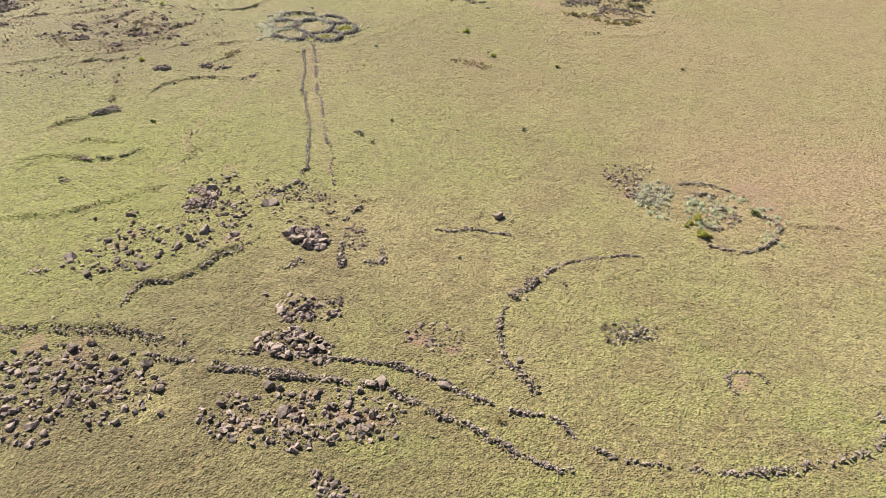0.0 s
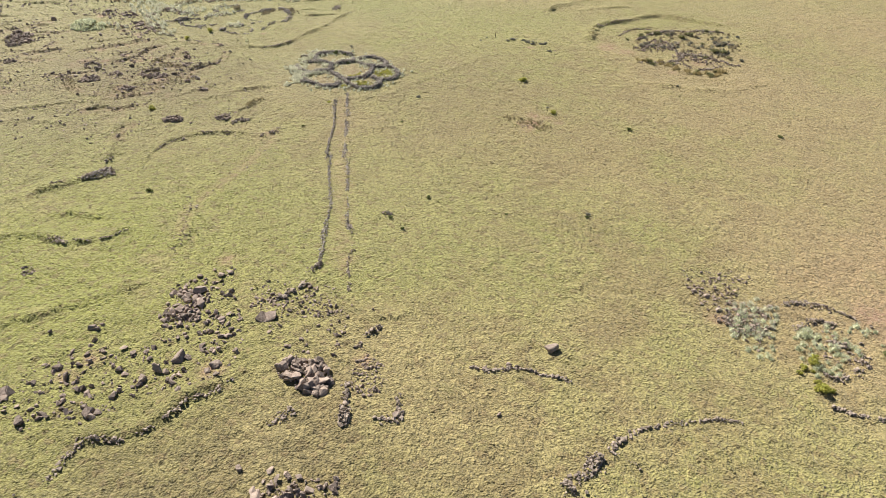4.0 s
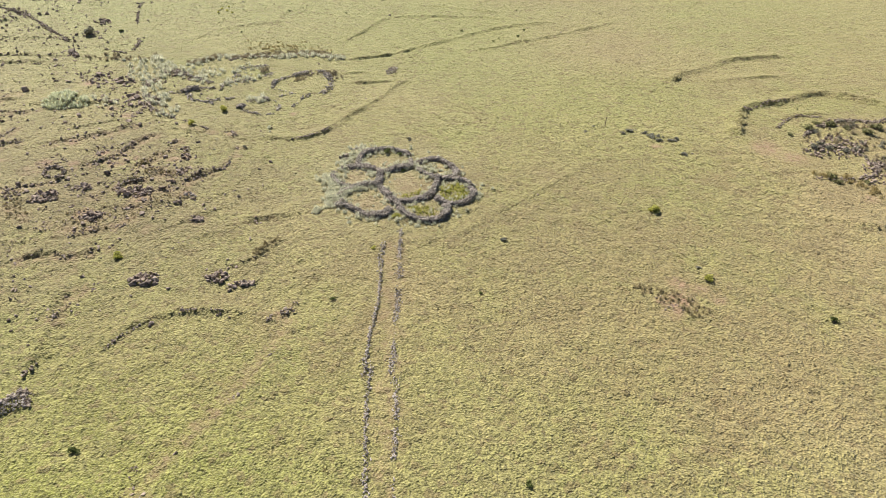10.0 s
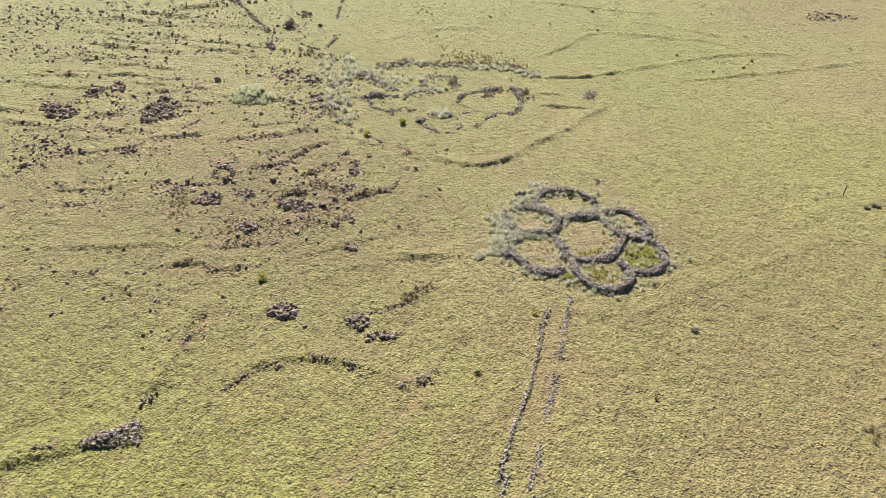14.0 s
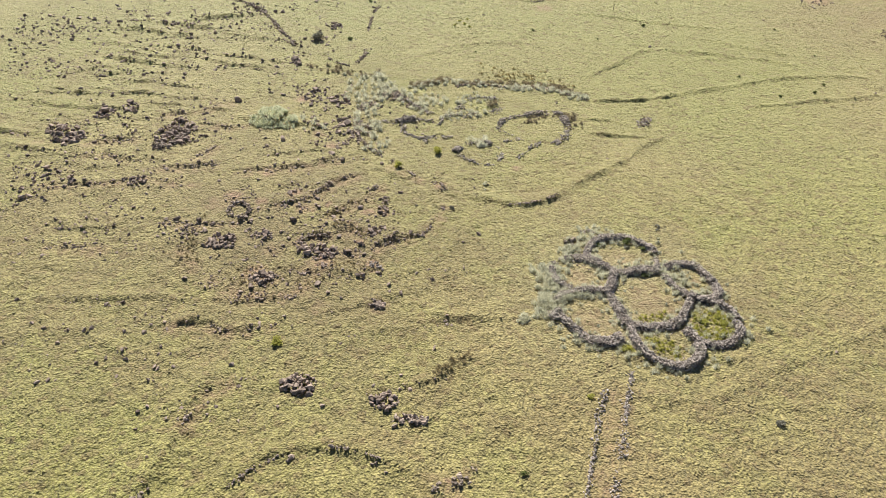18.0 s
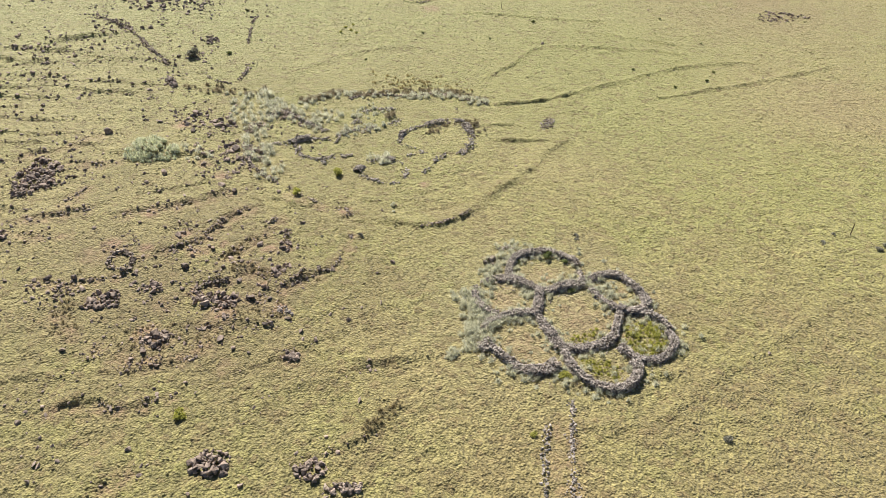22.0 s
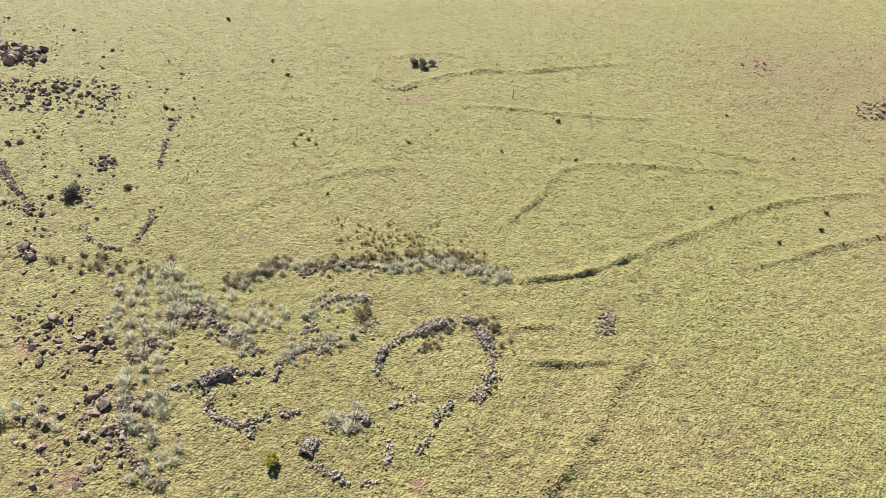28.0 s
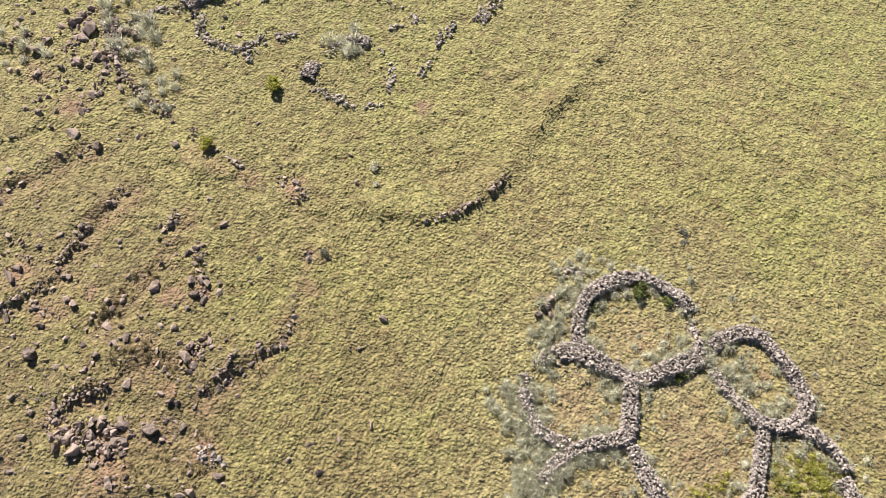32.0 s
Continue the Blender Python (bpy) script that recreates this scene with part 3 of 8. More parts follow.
def shrub(x, y, size, mat, label, tall=0.8, seed=1, name="shrub"):
    """A low shrub: a few forked stems under an uneven crown of small leaves."""
    z = float(ground_z(np.array([x]), np.array([y]))[0])
    thing = new(name)
    thing.location = (x, y, z)
    tagged(thing, label, "shrub", "shrubs on the pasture")
    key = (mat.name, seed % 4)
    if key not in SHRUB_SHAPES:
        rng = np.random.default_rng(900 + seed % 4)
        n = 520
        lobes = np.stack([rng.normal(0, 0.17, 6), rng.normal(0, 0.17, 6), rng.uniform(0.22, 0.55, 6)], 1)
        k = rng.integers(0, 6, n)
        d = rng.normal(0, 1, (n, 3))
        d /= np.linalg.norm(d, axis=1)[:, None]
        c = lobes[k] + d * rng.uniform(0.12, 0.27, n)[:, None]
        c[:, 2] = np.maximum(c[:, 2], 0.04)
        u = rng.normal(0, 1, (n, 3))
        u /= np.linalg.norm(u, axis=1)[:, None]
        w = np.cross(u, rng.normal(0, 1, (n, 3)))
        w /= np.linalg.norm(w, axis=1)[:, None]
        r = rng.uniform(0.05, 0.10, n)[:, None]
        co = np.stack([c - u * r, c + w * r * 0.55, c + u * r, c - w * r * 0.55], 1).reshape(-1, 3)
        crown = sheet("crown", co, 4, np.arange(len(co)), mat)
        bm = bmesh.new()
        for lobe in lobes:
            way = Vector(lobe) * 0.9
            made = bmesh.ops.create_cone(bm, cap_ends=True, segments=5, radius1=0.028, radius2=0.010, depth=way.length)
            bmesh.ops.transform(bm, matrix=Matrix.Translation(way / 2) @ way.to_track_quat("Z", "Y").to_matrix().to_4x4(), verts=made["verts"])
        stems = bpy.data.meshes.new("branching_stem")
        bm.to_mesh(stems)
        bm.free()
        stems.materials.append(wood)
        SHRUB_SHAPES[key] = (crown, stems)
    for name_, me in zip(("crown", "branching_stem"), SHRUB_SHAPES[key]):
        ob = new(name_, me)
        ob.parent = thing
    thing.scale = (size, size, size * tall)
    thing.rotation_euler = (0, 0, seed * 1.7)


def wooden_post(x, y, height, lean, label):
    """A thin weathered pole, tapering and split at the top, set in the turf."""
    z = float(surface_z(np.array([x]), np.array([y]))[0])
    bm = bmesh.new()
    bmesh.ops.create_cone(bm, cap_ends=True, segments=8, radius1=0.055, radius2=0.042, depth=height + 0.3,
                          matrix=Matrix.Translation((0, 0, (height - 0.3) / 2)))
    for v in bm.verts:
        v.co.x += 0.012 * math.sin(v.co.z * 5 + v.co.y * 40)
        if v.co.z > height * 0.8 and v.co.x > 0:
            v.co.z -= 0.05
    me = bpy.data.meshes.new("wooden_post")
    bm.to_mesh(me)
    bm.free()
    me.materials.append(wood)
    ob = new("wooden_post", me)
    ob.matrix_world = pose(x, y, z, 0, lean, 0)
    tagged(ob, label, "post")


# ---- banks and worn soil ----
def slope_terraces():
    """Short, worn cultivation terraces across the western slope, following its contours."""
    rnd = random.Random(77)
    y = 38.0
    while y < 112:
        x = rnd.uniform(-66, -56)
        while x < (-44 if y < 78 else -17 - max(0, y - 62) * 0.22):
            run = rnd.uniform(4, 14)
            if rnd.random() < 0.62 and x + run < (-42 if y < 78 else -33):
                line = [(x + run * k / 3, y + 0.16 * (x + 30) + rnd.uniform(-0.7, 0.7)) for k in range(4)]
                bank(line, rnd.uniform(0.05, 0.12), rnd.uniform(0.25, 0.4), rnd.uniform(0.20, 0.36))
            x += run + rnd.uniform(1, 5)
        y += rnd.uniform(2.6, 4.2)


slope_terraces()
bank([(11.1, 85.4), (8.4, 81.1), (7.2, 79.6), (5.9, 77.9), (4.7, 76.6), (3.5, 75.2), (2.4, 73.7), (1.3, 72.4), (0.2, 71.2), (-0.8, 70.2), (-1.7, 69.6), (-2.7, 69.7), (-3.9, 69.4), (-5.1, 69.8), (-6.6, 70.0), (-7.8, 70.0)], 0.32, 0.5)
bank([(3.4, 90.1), (5.7, 90.2), (8.1, 90.0)], 0.26, 0.28)
bank([(4.5, 86.5), (7.4, 86.2), (10.4, 86.2), (13.4, 86.3)], 0.34, 0.28)
bank([(13.4, 86.1), (11.5, 85.5), (9.9, 83.8), (8.1, 80.7), (6.3, 78.2)], 0.3, 0.6)
bank([(5.6, 95.5), (10.2, 96.1), (13.3, 97.4), (17.3, 99.5), (20.7, 101.1), (24.2, 102.7), (27.2, 104.2), (30.8, 105.5), (34.4, 106.2), (40.5, 106.9)], 0.30, 0.28)
bank([(25.1, 96.4), (28.4, 97.3), (31.8, 98.5), (35.8, 99.4), (40.2, 100.9), (45.6, 102.8), (51.0, 104.7)], 0.30, 0.28)
bank([(4.8, 103.0), (6.8, 105.2), (9.1, 107.7), (12.1, 112.6), (15.3, 113.7), (20.0, 113.2), (25.2, 112.2), (29.7, 111.4), (33.0, 109.5)], 0.28, 0.28)
bank([(-18.9, 104.5), (-14.1, 110.0), (-9.9, 112.2), (-3.4, 113.8)], 0.15, 0.7)
bank([(2.8, 127.3), (8.0, 126.5), (13.8, 124.9), (19.6, 123.8), (25.3, 122.7)], 0.26, 0.28)
bank([(21.3, 118.6), (25.2, 117.3), (29.5, 115.0), (33.0, 113.2)], 0.26, 0.28)
bank([(5.1, 136.6), (10.8, 136.5), (18.3, 137.3), (25.2, 138.5)], 0.31, 0.28)
bank([(-6.3, 138.9), (-6.3, 134.2), (-5.1, 131.5), (-3.5, 131.6), (-1.4, 133.5), (2.8, 135.6), (7.8, 136.7), (12.6, 136.1), (17.8, 137.3), (23.0, 137.8)], 0.34, 0.28)
bank([(-4.8, 140.7), (0.4, 142.6), (5.4, 141.5)], 0.2, 0.5)
bank([(-12.7, 56.2), (-11.4, 57.4), (-9.7, 59.1), (-8.2, 61.9), (-7.0, 64.5), (-6.2, 66.3)], 0.15, 0.6)
bank([(-53.1, 108.7), (-49.4, 111.6), (-45.2, 113.8)], 0.16, 0.48, 0.33)
bank([(-39.8, 49.2), (-37.6, 49.8), (-34.3, 50.1), (-30.4, 50.9), (-26.7, 51.1)], 0.2, 0.5)
bank([(-26.8, 51.5), (-23.9, 51.6), (-21.2, 52.4)], 0.2, 0.5)
bank([(-19.3, 32.5), (-19.0, 33.7), (-18.5, 35.2), (-17.8, 36.5), (-16.9, 37.6), (-15.7, 38.4), (-14.4, 38.9), (-12.6, 39.0), (-11.2, 38.9), (-9.7, 38.5), (-7.7, 37.6), (-6.3, 36.9), (-4.9, 37.3)], 0.10, 0.22, 0.18)
bank([(-23.1, 33.8), (-23.1, 35.3), (-22.8, 36.9), (-22.9, 39.0), (-23.0, 40.8), (-23.2, 42.6), (-21.8, 43.1)], 0.14, 0.36, 0.28)
bank([(-3.5, 40.1), (-2.7, 41.8), (-1.7, 43.2)], 0.15, 0.4)
bank([(6.2, 46.4), (9.4, 46.1), (12.2, 46.9), (16.1, 49.9), (21.8, 53.2), (27.0, 56.8), (32.3, 59.6)], 0.12, 0.35)
bank([(-17.4, 31.6), (-15.3, 33.1), (-12.9, 33.8)], 0.12, 0.4)
bank([(-30.6, 26.9), (-28.9, 27.9), (-27.0, 28.7), (-25.3, 29.6), (-23.6, 30.5)], 0.16, 0.36, 0.33)
bank([(-27.2, 22.7), (-24.6, 21.9), (-22.7, 20.7)], 0.11, 0.40, 0.24)
bank([(-32.8, 18.2), (-31.3, 19.0), (-29.0, 18.9), (-26.9, 17.7), (-25.3, 16.7), (-23.4, 16.2), (-21.8, 17.0), (-19.9, 18.5)], 0.16, 0.40, 0.33)
bank([(-14.5, 19.6), (-14.5, 17.0), (-14.8, 14.6), (-15.3, 13.1)], 0.2, 0.5)
bank([(-28.0, 5.5), (-25.1, 5.7), (-22.6, 6.9), (-20.5, 7.8), (-17.9, 9.8)], 0.2, 0.6)
bank([(2.7, -0.9), (4.8, 0.4)], 0.2, 0.4)
bank([(48.5, 78.5), (51.6, 81.1), (54.4, 81.9), (57.6, 83.6), (61.2, 84.9), (65.4, 85.1), (70.3, 84.9)], 0.5, 0.6)
bank([(55.2, 77.8), (60.7, 78.2), (66.3, 77.8)], 0.25, 0.5)
bank([(49.1, 61.0), (51.6, 65.6), (53.3, 67.9), (54.9, 69.0), (57.8, 69.4), (60.6, 69.6), (64.0, 70.8), (66.6, 71.1), (68.7, 70.1), (70.8, 68.2), (73.2, 66.3), (76.0, 63.8)], 0.6, 0.55)
bank([(56.6, 64.8), (59.2, 65.5), (61.8, 65.5), (63.0, 63.9)], 0.4, 0.5)
bank([(49.5, 43.0), (53.4, 40.2), (55.6, 38.8), (58.8, 37.7), (62.7, 37.7), (65.8, 38.9)], 0.3, 0.5)
bank([(-33.0, 5.7), (-31.0, 5.4), (-28.5, 5.0), (-26.0, 4.9), (-23.4, 6.0)], 0.14, 0.40, 0.28)
bank([(-32.7, 16.8), (-31.1, 18.0), (-28.3, 17.9)], 0.2, 0.5)
bank([(-0.1, -0.5), (2.1, -1.4), (4.2, -0.5)], 0.25, 0.45)
bank([(42.2, -16.8), (45.0, -17.9), (48.2, -19.3)], 0.3, 0.4)
bank([(-28.5, 4.9), (-26.8, 5.1), (-24.6, 4.8)], 0.25, 0.5)
bank([(-32.2, 81.1), (-31.1, 81.5), (-30.0, 81.5), (-28.9, 81.2)], 0.9, 1.3)
bank([(-30.7, -12.5), (-28.7, -13.2), (-26.2, -14.2), (-24.2, -14.9), (-22.6, -15.1), (-20.6, -16.4), (-18.9, -17.6)], 0.12, 0.28, 0.26)
bank([(-20.9, -9.3), (-18.0, -10.0), (-16.6, -9.6), (-15.3, -8.6), (-14.0, -7.1), (-12.2, -6.7), (-10.6, -5.6)], 0.14, 0.32, 0.30)
bank([(-26.9, 17.6), (-25.2, 17.0), (-23.3, 16.3), (-21.4, 16.8), (-19.9, 18.0)], 0.24, 0.35)
bank([(-26.6, 23.0), (-25.2, 22.4), (-23.2, 21.4), (-22.6, 20.9)], 0.2, 0.35)
bank([(-25.5, 6.2), (-23.1, 6.1), (-21.2, 7.0), (-18.5, 7.9), (-16.5, 9.0)], 0.2, 0.4)
riser([(-25.8, 71.9), (-24.7, 72.5), (-23.3, 73.4), (-22.4, 74.1), (-21.6, 74.6), (-21.1, 75.0)], 0.25, 1)
riser([(-21.1, 70.2), (-20.2, 71.0), (-19.5, 71.6)], 0.28, 1)
riser([(-22.2, 67.5), (-21.6, 68.5), (-21.1, 69.3), (-20.8, 69.8)], 0.34, 2)
riser([(-22.6, 66.1), (-22.2, 66.9), (-21.6, 67.1)], 0.3, 1)
riser([(-19.1, 65.5), (-18.8, 66.2), (-18.1, 66.8), (-17.6, 66.9)], 0.42, 1)
riser([(-17.0, 69.1), (-16.8, 69.9), (-16.5, 70.4)], 0.25, 2)
riser([(-17.8, 66.6), (-17.6, 67.3), (-17.2, 68.0)], 0.35, 0)
riser([(-21.1, 60.1), (-20.6, 60.6), (-20.0, 60.9), (-19.4, 61.1), (-18.9, 61.3)], 0.24, 2)
riser([(-19.9, 62.1), (-18.6, 62.2), (-17.6, 62.5), (-16.8, 62.3), (-16.0, 62.0)], 0.3, 0)
riser([(-14.7, 60.6), (-14.0, 61.3), (-13.5, 61.7), (-13.1, 62.4)], 0.26, 2)
riser([(-12.4, 62.4), (-11.4, 63.0)], 0.2, 0)
riser([(-15.5, 74.4), (-14.8, 73.8), (-13.7, 73.2), (-12.6, 72.6)], 0.16, 1)
riser([(-42.4, 80.3), (-41.5, 81.1), (-39.8, 81.4), (-38.4, 83.3), (-37.4, 84.6), (-35.9, 85.8)], 0.34, 1)
riser([(-47.4, 72.7), (-45.1, 73.7), (-42.7, 74.5)], 0.3, 1)
riser([(-46.2, 70.3), (-44.7, 71.0), (-42.6, 70.0), (-40.9, 70.5)], 0.3, 1)
riser([(-38.0, 69.4), (-35.1, 70.2), (-33.7, 71.0), (-32.5, 71.4)], 0.36, 1)
riser([(-35.7, 71.5), (-35.1, 73.7), (-34.5, 75.5)], 0.22, 1)
riser([(-29.8, 70.6), (-27.9, 71.3), (-25.9, 71.9), (-24.1, 73.0), (-22.3, 74.4), (-20.5, 75.2)], 0.36, 1)
riser([(-28.8, 74.1), (-25.8, 75.1), (-23.3, 76.3)], 0.26, 0)
riser([(-26.5, 64.8), (-24.5, 65.4), (-22.9, 66.2), (-22.1, 67.7), (-21.4, 69.1), (-20.5, 70.5), (-19.4, 71.9)], 0.3, 1)
riser([(-19.9, 64.3), (-18.7, 66.2), (-17.7, 67.4), (-16.5, 68.4)], 0.3, 1)
riser([(-21.6, 60.4), (-20.3, 61.0), (-18.9, 61.2), (-17.8, 62.3), (-17.0, 63.0), (-15.8, 62.3), (-15.0, 62.7), (-14.5, 63.4)], 0.4, 1)
riser([(-14.7, 60.5), (-13.4, 61.4), (-12.1, 62.4), (-11.2, 62.7), (-10.7, 63.7), (-10.2, 65.5), (-9.9, 67.8)], 0.38, 1)
riser([(-17.1, 68.9), (-16.4, 70.4)], 0.3, 1)
riser([(-15.2, 51.9), (-13.5, 52.9), (-11.7, 54.0), (-11.1, 54.6)], 0.22, 0)
riser([(-27.5, 48.2), (-26.0, 48.8), (-24.4, 48.7), (-23.2, 48.3), (-22.3, 48.3), (-21.8, 48.9), (-20.5, 49.4)], 0.40, 1)
riser([(-14.2, 48.2), (-13.5, 49.0), (-12.9, 49.6), (-11.8, 50.3), (-10.5, 50.4), (-9.2, 51.0), (-7.7, 51.9), (-5.0, 52.4), (-1.7, 53.3)], 0.25, 0)
riser([(-9.8, 44.6), (-8.4, 45.0), (-7.2, 45.6), (-6.4, 46.8), (-5.4, 47.9), (-4.2, 48.8)], 0.25, 0)
riser([(-23.2, 39.5), (-22.7, 40.9), (-23.1, 41.8), (-22.8, 42.5), (-22.1, 43.1), (-21.1, 43.3)], 0.32, 1)
riser([(-36.2, 45.6), (-34.2, 46.2), (-32.3, 45.6), (-30.5, 45.0), (-29.1, 44.7)], 0.14, 0)
riser([(-33.1, 50.7), (-31.8, 50.7), (-30.7, 51.1)], 0.14, 0)
riser([(-30.6, 49.5), (-28.6, 49.5)], 0.16, 0)
riser([(-9.8, 60.8), (-8.1, 63.7), (-6.7, 66.7)], 0.1, 0)
riser([(-12.0, 55.8), (-10.4, 59.7), (-8.4, 62.2)], 0.1, 0)
riser([(-52.6, 71.9), (-49.8, 72.9), (-48.4, 73.5)], 0.35, 1)
riser([(-50.9, 69.1), (-49.2, 70.4), (-47.0, 71.6)], 0.25, 0)
riser([(-47.9, 64.5), (-45.4, 64.6), (-43.2, 65.3), (-40.6, 66.3), (-38.7, 67.7)], 0.18, 1)
riser([(-38.6, 67.5), (-36.3, 67.0), (-33.8, 67.2)], 0.2, 1)
riser([(-47.1, 68.3), (-44.1, 67.7), (-42.4, 68.6)], 0.2, 0)
riser([(-33.6, 61.0), (-31.1, 60.8), (-28.5, 61.4), (-26.8, 62.3)], 0.25, 1)
riser([(-44.5, 58.9), (-41.1, 58.1), (-38.2, 58.9), (-37.1, 59.9)], 0.18, 0)
riser([(-41.8, 55.7), (-39.8, 55.8), (-38.3, 56.4), (-36.9, 55.9)], 0.06, 1)
riser([(-20.1, 55.7), (-18.1, 56.4), (-15.9, 56.1), (-13.6, 56.7)], 0.18, 0)
riser([(-25.4, 51.2), (-23.1, 51.8), (-20.4, 52.5)], 0.12, 0)
riser([(-10.9, 63.3), (-9.3, 66.0), (-7.0, 68.1)], 0.12, 0)
riser([(-17.8, 74.0), (-15.3, 72.4), (-13.1, 72.2)], 0.18, 0)
riser([(-59.2, 82.4), (-56.7, 83.1), (-54.1, 84.8), (-50.3, 84.8)], 0.25, 0)
riser([(-55.4, 88.3), (-53.4, 89.5), (-49.5, 91.4)], 0.22, 0)
riser([(-54.6, 96.0), (-51.7, 97.5), (-47.0, 98.3)], 0.2, 0)
riser([(-60.1, 87.0), (-57.4, 89.4), (-54.5, 91.7)], 0.2, 0)
riser([(-53.8, 101.8), (-49.4, 103.9), (-43.5, 104.4)], 0.18, 0)
riser([(-37.7, 79.3), (-34.6, 78.9), (-32.8, 80.5)], 0.2, 1)
riser([(-4.0, 37.9), (-4.9, 34.7), (-7.3, 30.5), (-10.5, 26.1), (-12.6, 23.3), (-14.4, 19.7), (-14.6, 16.5)], 0.1, 1)
for k in range(36):
    # the trodden floor of the avenue
    share = k / 35
    bare(-1.0 + 6.2 * share + 0.5 * math.sin(k * 1.9), 7.0 + 39.0 * share, 0.75 + 0.25 * math.sin(k * 2.7), 0.45)
bare(29.0, 36.0, 1.0, 0.85)
bare(30.5, 35.0, 0.9, 0.85)
bare(27.0, 32.6, 1.0, 0.7)
bare(31.6, 33.6, 0.8, 0.7)
bare(-24.3, 52.6, 1.2, 0.5)
bare(-22.4, 52.2, 1.0, 0.5)
bare(-20.5, 52.7, 0.9, 0.5)
bare(-19.2, 53.8, 0.9, 0.5)
bare(-26.7, 53.5, 1.0, 0.4)
bare(-29.2, 55.3, 1.2, 0.45)
bare(-30.5, 56.8, 1.0, 0.45)
bare(-22.3, 54.4, 1.0, 0.5)
bare(-19.3, 55.8, 1.0, 0.45)
bare(-16.5, 58.8, 1.0, 0.45)
bare(-14.8, 58.0, 1.0, 0.45)
bare(-14.0, 57.5, 0.8, 0.4)
bare(-18.3, 58.6, 0.9, 0.4)
bare(-12.9, 52.5, 0.8, 0.5)
bare(-17.5, 63.1, 0.8, 0.5)
bare(-30.5, 64.3, 1.2, 0.5)
bare(-29.1, 65.2, 1.2, 0.5)
bare(-17.2, 51.8, 0.8, 0.4)
bare(-23.2, 58.5, 1.0, 0.4)
bare(27.4, 32.8, 0.8, 1.0)
bare(27.0, 33.7, 0.7, 1.0)
bare(26.6, 34.2, 0.6, 1.0)
bare(-28.1, -15.6, 0.9)
bare(-25.3, -17.8, 1.1)
bare(-28.0, -14.8, 0.6)
bare(-6.2, -30.6, 0.9)
bare(-7.7, -29.6, 1.2)
bare(-11.0, -28.5, 1.0)
bare(-14.4, -28.3, 0.8)
bare(-22.7, -22.8, 0.7)
bare(-24.6, -15.9, 0.6)
bare(21.5, -35.1, 0.9)
bare(-0.4, -23.4, 1.0)
bare(1.7, -25.4, 0.7)
bare(-9.2, -27.2, 0.8)
bare(-20.8, -1.2, 0.9)
bare(-22.5, -2.8, 0.8)
bare(28.4, 33.9, 1.2)
bare(-1.3, -6.0, 0.7)
bare(-12.4, -4.6, 1.1)
bare(27.5, 33.8, 1.1)
bare(-5.3, 37.3, 0.6)
bare(38.2, 60.6, 0.7)
bare(-23.6, 55.1, 1.0)
bare(-28.3, 58.4, 0.8)
bare(-18.7, 58.1, 0.8)
bare(-16.4, 65.6, 0.8)
bare(-22.8, 54.6, 1.0)
bare(-18.7, 57.2, 1.1)
bare(-29.4, 65.9, 1.0)
bare(-14.4, 58.0, 0.7)
bare(-21.7, 65.2, 0.7)
bare(-29.2, 88.2, 1.1)
bare(-27.7, 70.7, 0.9)
bare(-23.9, 66.9, 0.8)
bare(-26.6, 65.3, 0.7)
bare(-20.3, 66.0, 0.5)
bare(-12.6, 72.2, 0.5)
bare(-10.7, 71.9, 0.5)
bare(-1.6, 128.8, 1.5)
bare(43.1, 138.2, 2.2)
bare(-10.5, 71.6, 0.8)
bare(-23.8, 67.4, 0.7)
bare(-18.7, 58.7, 0.8)
bare(-22.4, 64.9, 0.7)
bare(-14.9, 65.7, 0.6)
bare(-16.1, 60.9, 0.4)
bare(-3.2, 76.7, 0.6)
bare(-22.8, 77.4, 0.9)
bare(-25.0, 79.8, 0.8)
bare(32.2, -6.5, 1.6)
bare(29.4, -6.8, 1.1)
bare(43.7, -9.5, 2.2)
bare(43.0, -13.1, 1.6)
bare(50.7, 57.9, 1.9)
bare(52.4, 55.1, 1.6)
bare(61.4, 48.2, 1.1)
bare(55.3, 45.8, 0.8)
bare(6.3, 62.0, 2.1, 0.42)
bare(2.9, 59.1, 1.9, 0.42)
bare(11.6, 59.6, 1.7, 0.42)
bare(8.4, 56.0, 2.5, 0.42)
bare(3.9, 53.5, 2.5, 0.42)
bare(8.7, 56.7, 2.6, 0.42)
bare(-10.8, 10.5, 1.1, 0.7)

# ---- boulders
boulders([(-29.4, -15.8, 0.52), (-25.3, -16.8, 1.11), (-25.8, -18.0, 0.51), (-26.8, -12.9, 0.47), (-22.5, -18.7, 0.88), (-22.4, -20.5, 0.79), (-20.2, -20.5, 0.94), (-28.8, -18.5, 0.71), (-27.8, -18.6, 0.86), (-26.9, -19.5, 0.64), (-26.2, -20.2, 0.56), (-23.6, -20.6, 0.64), (-22.8, -22.2, 0.83), (-22.1, -22.0, 0.63), (-25.7, -21.1, 0.70), (-19.9, -23.1, 0.70), (-19.4, -23.3, 0.70), (-24.7, -22.5, 0.62), (-25.2, -23.0, 0.88), (-23.8, -23.3, 0.68), (-22.1, -23.3, 0.48), (-29.4, -22.3, 0.87), (-28.7, -22.5, 0.73), (-28.6, -24.0, 0.91), (-27.4, -24.3, 0.85), (-26.7, -25.2, 0.65)], "boulders below the terrace wall")
